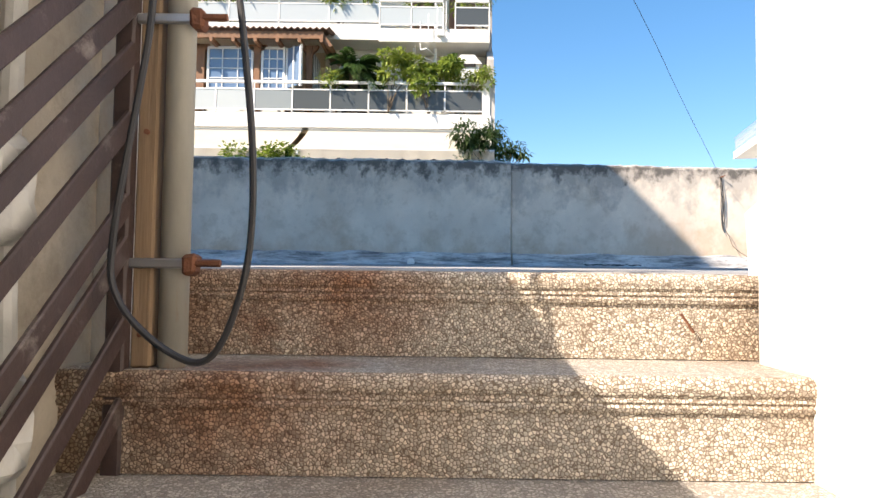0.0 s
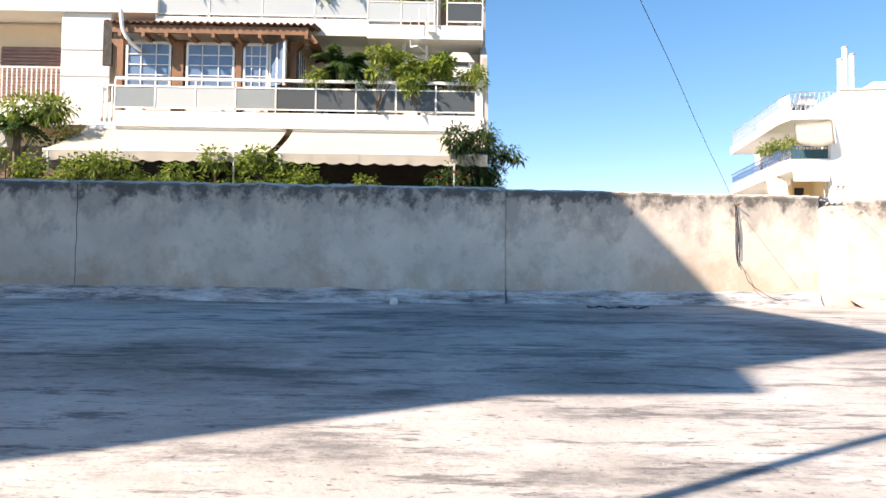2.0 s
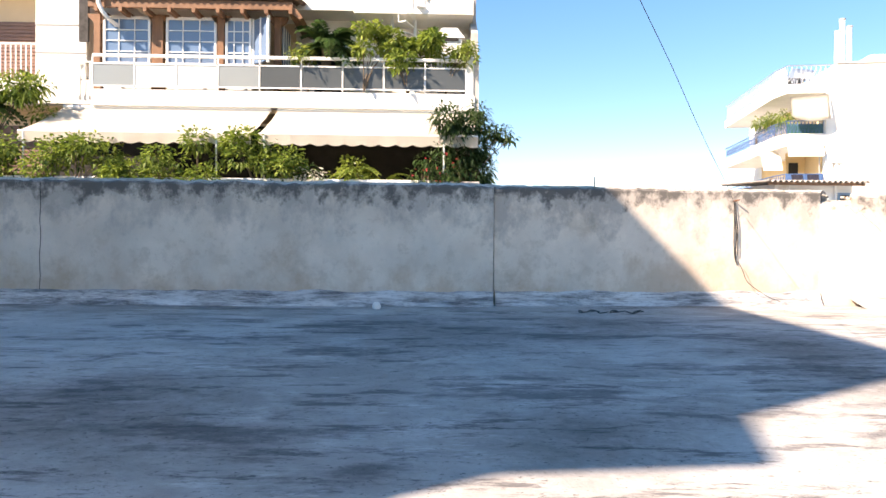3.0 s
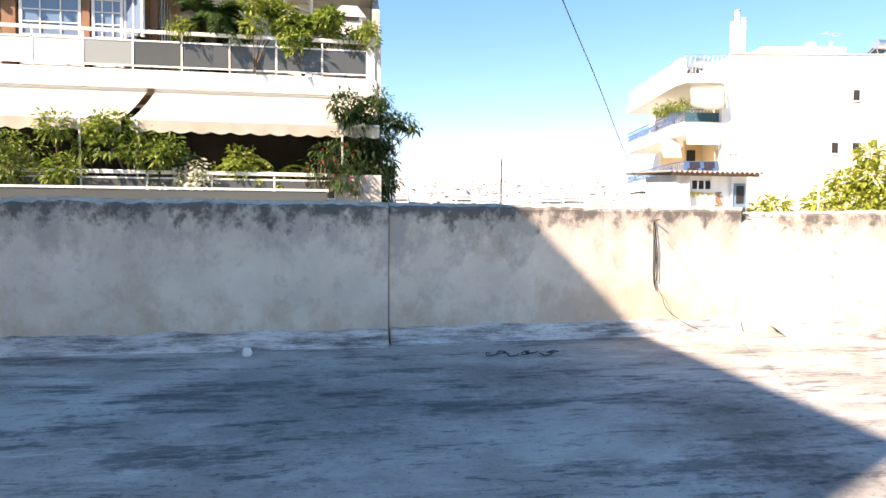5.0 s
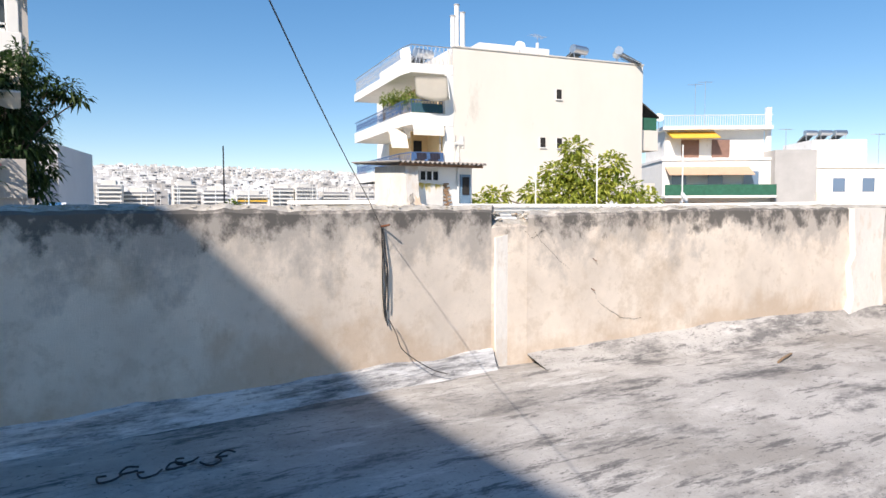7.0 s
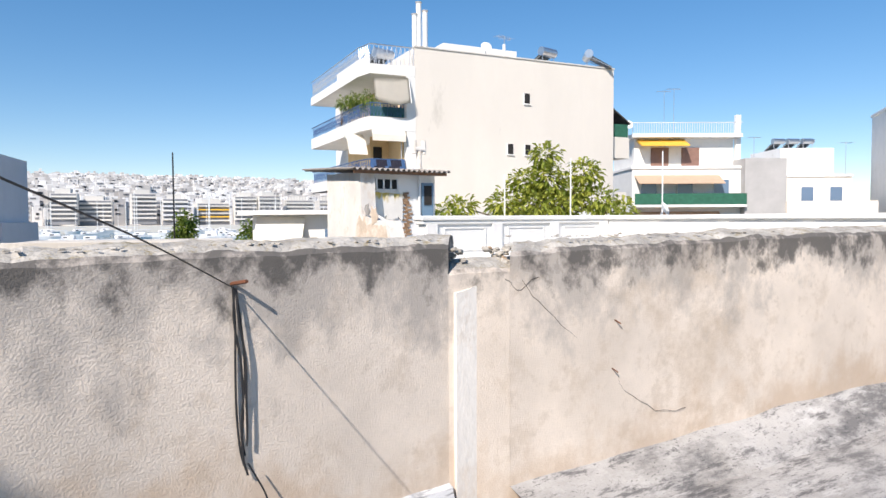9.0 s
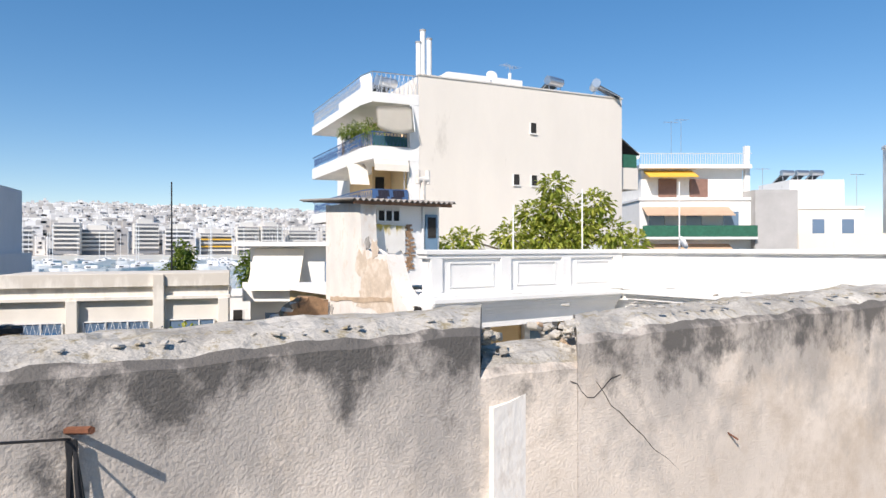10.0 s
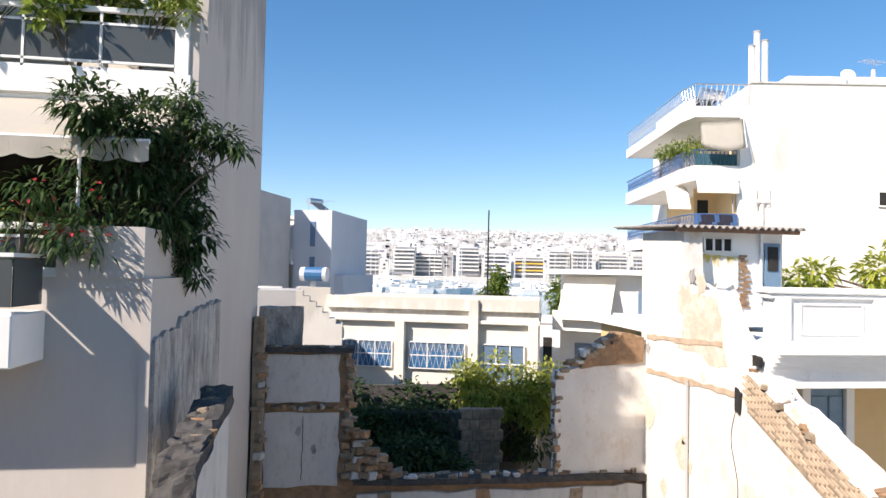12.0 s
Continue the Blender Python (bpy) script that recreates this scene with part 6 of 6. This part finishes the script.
# hedge of pot shrubs along the lower terrace
for i in range(11):
    x = -12.6 + i * 0.98
    if x > -3.2:
        break
    h = rp.uniform(3.0, 3.6)
    bush("shrub", "leafy green shrub spilling over the terrace rail", "shrub", blobs_in(rp, x - 0.4, x + 0.4, 18.45, 19.0, 2.3, h, 7, 0.36), 900, 0.15, M_LEAF_HEDGE, i, stem=1.8, group="terrace shrubs")
bush("shrub", "dark red-flowered shrub on the terrace", "shrub", blobs_in(rp, -4.2, -3.0, 18.7, 19.3, 2.2, 3.2, 8, 0.35), 700, 0.14, M_LEAF_DARK, 61, stem=1.8, extra=(M_BLOOM_R, 40, 0.07))
bush("bougainvillea", "white-blossomed bougainvillea hanging over the rail", "flowering shrub", blobs_in(rp, -3.6, -2.5, 18.55, 18.8, 1.7, 2.6, 9, 0.26), 250, 0.1, M_LEAF_HEDGE, 62, stem=1.8, extra=(M_BLOOM_W, 650, 0.08))
bush("shrub", "lime-leaved shrub on the terrace", "shrub", blobs_in(rp, -2.7, -1.7, 18.8, 19.3, 2.4, 2.9, 6, 0.3), 420, 0.16, M_LEAF_LIME, 63, stem=1.8, extra=(M_BLOOM_W, 30, 0.1))
for x, z in ((-1.9, 2.9), (-1.1, 2.7)):
    pt = thing("potted_palm", "small potted palm with yellow-green fronds", "palm", group="terrace palms")
    part("frond", fronds(B(), (x, 19.3, z - 0.3), 12, 0.9, random.Random(int(x * 10)), 0.3), M_LEAF_LIME, pt)
    part("stem", rod(B(), (x, 19.3, 1.8), (x, 19.3, z - 0.25), 0.05, 7), M_BARK, pt)
bush("oleander", "red-flowered oleander in a terrace planter", "oleander", blobs_in(rp, -0.1, 1.0, 18.5, 18.9, 2.1, 3.0, 10, 0.28) + [(0.5, 18.8, 3.3, 0.22)], 1100, 0.2, M_LEAF_PALM, 64, 0.18, stem=1.8, extra=(M_BLOOM_R, 45, 0.09))
# tall creeper at the corner of the building
bush("creeper_tree", "long-leaved creeper tree hanging at the building corner", "creeper", [(1.1, 19.5, 3.3, 0.5), (1.3, 19.6, 2.7, 0.5), (1.55, 20.2, 2.9, 0.42), (1.7, 20.5, 2.4, 0.35), (1.2, 19.4, 4.0, 0.42), (0.6, 18.9, 4.1, 0.4), (0.9, 19.1, 3.8, 0.4), (1.5, 20.2, 3.5, 0.45), (1.7, 20.4, 4.2, 0.22), (1.5, 20.4, 4.6, 0.25), (2.2, 20.3, 3.95, 0.22), (2.45, 20.3, 3.8, 0.12), (1.95, 20.3, 4.0, 0.2), (1.6, 20.4, 2.0, 0.22), (1.75, 20.6, 1.75, 0.15)], 5200, 0.22, M_LEAF_DARK, 65, 0.26, stem=1.8)
bush("creeper", "thin creeper hanging down the shaded wall", "creeper", [(0.75, 20.6, 1.9 - k * 0.28, 0.14) for k in range(5)], 120, 0.16, M_LEAF_DARK, 66, 0.4)
# first balcony plants
cy = thing("cycad", "dark green cycad palm on the balcony", "cycad")
part("frond", fronds(B(), (-3.0, 21.5, 6.65), 44, 1.15, random.Random(5), 0.34, 1.0, 11), M_LEAF_PALM, cy)
part("trunk", rod(B(), (-3.0, 21.5, 5.2), (-3.0, 21.5, 6.7), 0.15, 9), M_BARK, cy)
for x0, x1, z0, z1, m, n, sz, sd in ((-3.9, -3.5, 6.2, 6.5, M_LEAF_LIME, 200, 0.13, 70), (-1.9, -0.9, 6.3, 7.3, M_LEAF_LIME, 620, 0.22, 71), (-0.9, 0.2, 6.0, 7.0, M_LEAF_HEDGE, 560, 0.26, 72), (0.2, 1.4, 6.2, 6.6, M_LEAF_LIME, 480, 0.15, 73), (-0.9, -0.4, 5.8, 6.3, M_LEAF_HEDGE, 160, 0.24, 74)):
    bush("balcony_shrub", "bright green shrub growing over the balcony rail", "shrub", blobs_in(rp, x0, x1, 20.75, 21.5, z0, z1, 8, 0.26), int(n * 1.7), sz * 0.85, m, sd, 0.5, stem=5.2, group="balcony shrubs")
for x0, x1, sd in ((-8.6, -7.0, 80), (-4.5, -2.4, 81), (-1.2, -0.2, 82), (0.4, 1.4, 83)):
    bush("balcony_shrub", "green shrub behind the upper balcony rail", "shrub", blobs_in(rp, x0, x1, 22.0, 22.5, 9.1, 9.9, 6, 0.3), 330, 0.2, M_LEAF_HEDGE, sd, 0.35, stem=8.4, group="upper balcony shrubs")
# plants on the left bay
bush("shrub", "dark shrub on the building's side terrace", "shrub", blobs_in(rp, -12.6, -10.6, 19.8, 20.6, 4.1, 5.2, 8, 0.4), 1500, 0.2, M_LEAF_HEDGE, 90, 0.35, stem=1.8)
for x, z in ((-12.0, 4.4), (-14.2, 3.7)):
    yu = thing("yucca", "spiky yucca palm beside the awning", "yucca", group="side terrace palms")
    part("frond", fronds(B(), (x, 20.0, z), 26, 1.0, random.Random(int(x)), 0.32, 1.0, 7), M_LEAF_PALM, yu)
    part("trunk", rod(B(), (x, 20.0, 1.8), (x, 20.0, z), 0.1, 8), M_BARK, yu)
ac = thing("air_conditioner", "white air conditioner outdoor unit", "air conditioner")
part("case", bx(-12.9, -12.4, 20.2, 20.5, 3.9, 4.5, bevel=0.02), M_RAIL, ac)
part("fan_grille", rod(B(), (-12.65, 20.19, 4.2), (-12.65, 20.17, 4.2), 0.22, 18), M_EGREY, ac)
part("bracket", bx(-12.9, -12.4, 20.2, 22.0, 3.85, 3.9), M_EGREY, ac)
# spiral stair and flue on the balcony
ss = thing("spiral_stair", "white metal spiral stair on the balcony", "stair")
part("column", rod(B(), (-0.35, 22.2, 5.15), (-0.35, 22.2, 9.6), 0.05, 8), M_RAIL, ss)
for k in range(14):
    a = 0.4 * k
    part("tread", prism(B(), [(-0.35, 22.2), (-0.35 + 0.75 * math.cos(a), 22.2 + 0.75 * math.sin(a)), (-0.35 + 0.75 * math.cos(a + 0.35), 22.2 + 0.75 * math.sin(a + 0.35))], "z", 5.3 + k * 0.22, 5.33 + k * 0.22), M_RAIL, ss)
    part("baluster", rod(B(), (-0.35 + 0.75 * math.cos(a), 22.2 + 0.75 * math.sin(a), 5.3 + k * 0.22), (-0.35 + 0.75 * math.cos(a), 22.2 + 0.75 * math.sin(a), 6.25 + k * 0.22), 0.014, 5), M_RAIL, ss)
fp = thing("barbecue_chimney", "white built barbecue with dark hood opening", "barbecue")
part("body", bx(0.35, 1.1, 21.8, 22.5, 5.15, 7.1, bevel=0.02), M_WHITE, fp)
part("hood", prism(B(), [(0.25, 7.1), (1.2, 7.1), (0.95, 7.4), (0.5, 7.4)], "y", 21.75, 22.5), M_WHITE, fp)
part("mouth", bx(0.45, 1.0, 21.76, 21.81, 7.0, 7.12), M_DARK, fp)

# big fig tree before the blank wall
tree = thing("fig_tree", "broad yellow-green fig tree behind the parapet", "tree")
rt = random.Random(44)
tb = [(22.9, 27.8, 4.3, 0.55), (21.3, 28.6, 2.2, 0.7), (22.1, 28.2, 3.2, 0.6), (23.0, 27.8, 3.3, 0.75), (24.0, 27.4, 2.7, 0.7), (24.5, 27.0, 3.6, 0.6), (25.1, 26.8, 2.4, 0.7), (23.6, 27.6, 2.2, 0.9), (22.5, 28.0, 2.2, 0.9), (19.7, 29.4, 2.1, 0.5), (19.0, 29.6, 1.9, 0.45), (26.3, 26.4, 2.0, 0.5)]
part("crown", crown(B(), tb, 3400, 0.34, rt, 0.42), M_LEAF_TREE, tree)
bm = B()
for q in tb:
    pts = curve_pts([(22.6, 28.0, 0.2), (22.6 + (q[0] - 22.6) * 0.4, 28 + (q[1] - 28) * 0.4, 1.4), q[:3]], 4)
    for i, (a, b) in enumerate(zip(pts, pts[1:])):
        rod(bm, a, b, 0.11 * (1 - i / 9), 6, 0.11 * (1 - (i + 1) / 9))
rod(bm, (22.6, 28, -6.9), (22.6, 28, 0.3), 0.2, 8, 0.13)
part("trunk", bm, M_BARK, tree)
# garden bush behind the ruin and the dark undergrowth
bush("garden_tree", "dense green garden tree in the ruin's yard", "tree", blobs_in(rt, 9.2, 13.2, 37.6, 39.2, -4.4, -2.6, 24, 0.75) + [(10.9, 38.2, -2.1, 0.6), (9.4, 38.2, -2.5, 0.6), (12.3, 38.2, -2.6, 0.6)], 5600, 0.32, M_LEAF_TREE, 101, 0.36, stem=-7)
bush("undergrowth", "dark ivy and undergrowth in the ruin's yard", "undergrowth", blobs_in(rt, 4.4, 7.9, 31.2, 33.6, -6.0, -4.1, 30, 0.7), 5200, 0.25, M_LEAF_DARK, 102, 0.5, stem=-7)
# poplars by the water
for x, y, top_, w in ((17.2, 67.5, 2.6, 1.2), (22.9, 65.9, 1.7, 1.35)):
    bush("street_tree", "compact dark green street tree by the harbour", "tree", [(x + rt.uniform(-0.6, 0.6) * w, y + rt.uniform(-0.5, 0.5), top_ - 0.6 - k * 0.38, w * (0.45 + 0.06 * k)) for k in range(9)], 1700, 0.4, M_LEAF_HEDGE, int(x), 0.5, stem=-7, group="harbour trees")

# ---- roofs: masts, aerials, dishes, laundry ----
whole("black_mast", rod(B(), (16.2, 66, -7), (16.2, 66, 7.3), 0.09, 8, 0.06), M_BLACK, "tall thin black pole rising over the harbour", "pole")


def aerial(m, h=2.4, n=7):
    a = thing("tv_aerial", "thin rooftop television aerial", "aerial", m, group="roof aerials")
    part("pole", rod(B(), (0, 0, 0), (0, 0, h), 0.025, 5), M_STEEL, a)
    part("boom", rod(B(), (-0.6, 0, h - 0.1), (0.6, 0, h - 0.1), 0.015, 4), M_STEEL, a)
    for k in range(n):
        x = -0.6 + 1.2 * k / (n - 1)
        part("element", rod(B(), (x, -0.3, h - 0.1), (x, 0.3, h - 0.1), 0.01, 4), M_STEEL, a)
    return a


def dish(m, r=0.5, label="white rooftop satellite dish"):
    d = thing("satellite_dish", label, "satellite dish", m, group="satellite dishes")
    bm = B()
    bmesh.ops.create_uvsphere(bm, u_segments=18, v_segments=12, radius=r * 1.6)
    bmesh.ops.delete(bm, geom=[v for v in bm.verts if v.co.z > -1.25 * r], context="VERTS")
    bmesh.ops.solidify(bm, geom=bm.faces[:], thickness=0.02)
    bm.transform(Matrix.Translation((0, 0, r + 0.4)) @ Matrix.Rotation(radians(65), 4, "X") @ Matrix.Translation((0, 0, 1.5 * r)))
    part("reflector", bm, M_RAIL, d, smooth=True)
    part("stand", rod(B(), (0, 0.1, 0), (0, 0.1, r + 0.3), 0.04, 6), M_STEEL, d)


dish(BBM @ pose(4.6, 0.6, 10.4, 0, 0, -10), 0.4)
aerial(BBM @ pose(6.6, 2.0, 11.1, 0, 0, 20), 1.3)
whole("vent_pipe", rod(B(), BBM @ Vector((6.0, 1.0, 10.6)), BBM @ Vector((6.0, 1.0, 11.6)), 0.09, 8), M_RAIL, "white roof vent pipe", "vent pipe")
aerial(CM @ pose(3.6, 3, 8.6), 4.0)
aerial(CM @ pose(4.8, 4, 8.6), 4.4)
dish(CM @ pose(-0.2, 0.5, 8.4), 0.5)
aerial(FM @ pose(3.0, 3, 5.2), 4)
aerial(FM @ pose(10.2, 0.5, 5.4), 3)
aerial(DM @ pose(5.8, 1, 5.9), 0.9, 4)
for k in range(9):
    bm = bx(-0.17, 0.17, -0.012, 0.012, -0.75, 0.0, bevel=0.005)
    rough_up(bm, 0.03, 0.2, 1)
    bm.transform(BBM @ pose(-2.35 + k * 0.2, 0.03, 4.68, 0, 0, -2))
    whole("laundry", bm, M_CLOTH if k % 4 else M_BLUERAIL, "dark clothes hung over the balcony rail", "laundry", group="balcony laundry")
for k, (x, y) in enumerate(((-2.5, 2.2), (-2.4, 3.8), (-2.3, 1.0))):
    v = BBM @ Vector((x, y, 7.2))
    bush("balcony_shrub", "green plants behind the blue balcony rail", "shrub", blobs_in(random.Random(k), v.x - 0.5, v.x + 0.5, v.y - 0.5, v.y + 0.5, 7.4, 8.2, 6, 0.35), 420, 0.22, M_LEAF_HEDGE, 120 + k, 0.3, stem=6.87, group="corner balcony shrubs")
# poles on the white house roof
for x, y, h in ((17.5, 24.0, 1.5), (20.8, 24.2, 2.2), (23.2, 22.0, 2.4)):
    whole("roof_pole", rod(B(), (x, y, 0.34), (x, y, 1.6 + h), 0.025, 6), M_RAIL, "thin white pole on the house roof", "pole", group="roof poles")
dish(pose(22.4, 21.3, 1.2, 0, 0, 60), 0.3, "small tilted white satellite dish on the parapet")
# stair, balustrade and heater by the left yard
st = thing("yard_stair", "concrete outside stair with metal rail", "stair")
for k in range(7):
    part("step", bx(1.9 + k * 0.3, 2.2 + k * 0.3, 40.0, 41.0, -2, 0.9 - k * 0.25), M_FACTORY, st)
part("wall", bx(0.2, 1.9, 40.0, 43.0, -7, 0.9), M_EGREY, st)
bal3 = thing("balustrade", "white baluster rail on the shaded terrace", "balustrade")
for k in range(8):
    part("baluster", rod(B(), (-0.8 + k * 0.22, 44.0, 0.2), (-0.8 + k * 0.22, 44.0, 0.85), 0.06, 8, 0.04), M_WHITE, bal3)
part("rail", bx(-0.9, 0.9, 43.9, 44.1, 0.85, 0.97), M_WHITE, bal3)
part("base", bx(-0.9, 0.9, 43.9, 44.1, -7, 0.2), M_WHITE, bal3)
tk = thing("water_tank", "blue-banded solar water tank on a roof", "water tank")
part("tank", rod(B(), (1.7, 46.2, 1.6), (3.1, 45.8, 1.6), 0.38, 14), M_DBLUE, tk)
part("label", rod(B(), (1.95, 46.13, 1.6), (2.9, 45.86, 1.6), 0.385, 14), M_BLUE, tk)
part("base", bx(1.5, 3.3, 45.3, 47.0, -7, 0.9), M_FACTORY, tk)
part("leg", bx(2.2, 2.5, 45.9, 46.1, 0.9, 1.3), M_STEEL, tk)

whole("roof_mast", rod(B(), (-1.63, 1.2, 1.43), (-1.63, 1.2, 3.72), 0.026, 10), M_PIPE, "grey pipe mast standing on the stair wall", "mast")

bush("undergrowth", "dark overgrown hedge against the garden wall", "undergrowth", blobs_in(random.Random(18), 4.6, 8.0, 33.0, 34.6, -4.6, -3.3, 22, 0.55), 3600, 0.22, M_LEAF_DARK, 133, 0.5, stem=-7)
bush("undergrowth", "dark ivy over the back wall of the yard", "undergrowth", blobs_in(random.Random(8), 3.5, 13.0, 38.0, 40.0, -6.0, -3.5, 20, 1.1), 3000, 0.35, M_LEAF_DARK, 131, 0.5, stem=-7)
bush("undergrowth", "shaded weeds among the ruin walls", "undergrowth", blobs_in(random.Random(9), 4.8, 10.3, 29.9, 31.2, -6.6, -4.6, 14, 0.6), 1800, 0.22, M_LEAF_DARK, 132, 0.5, stem=-7)
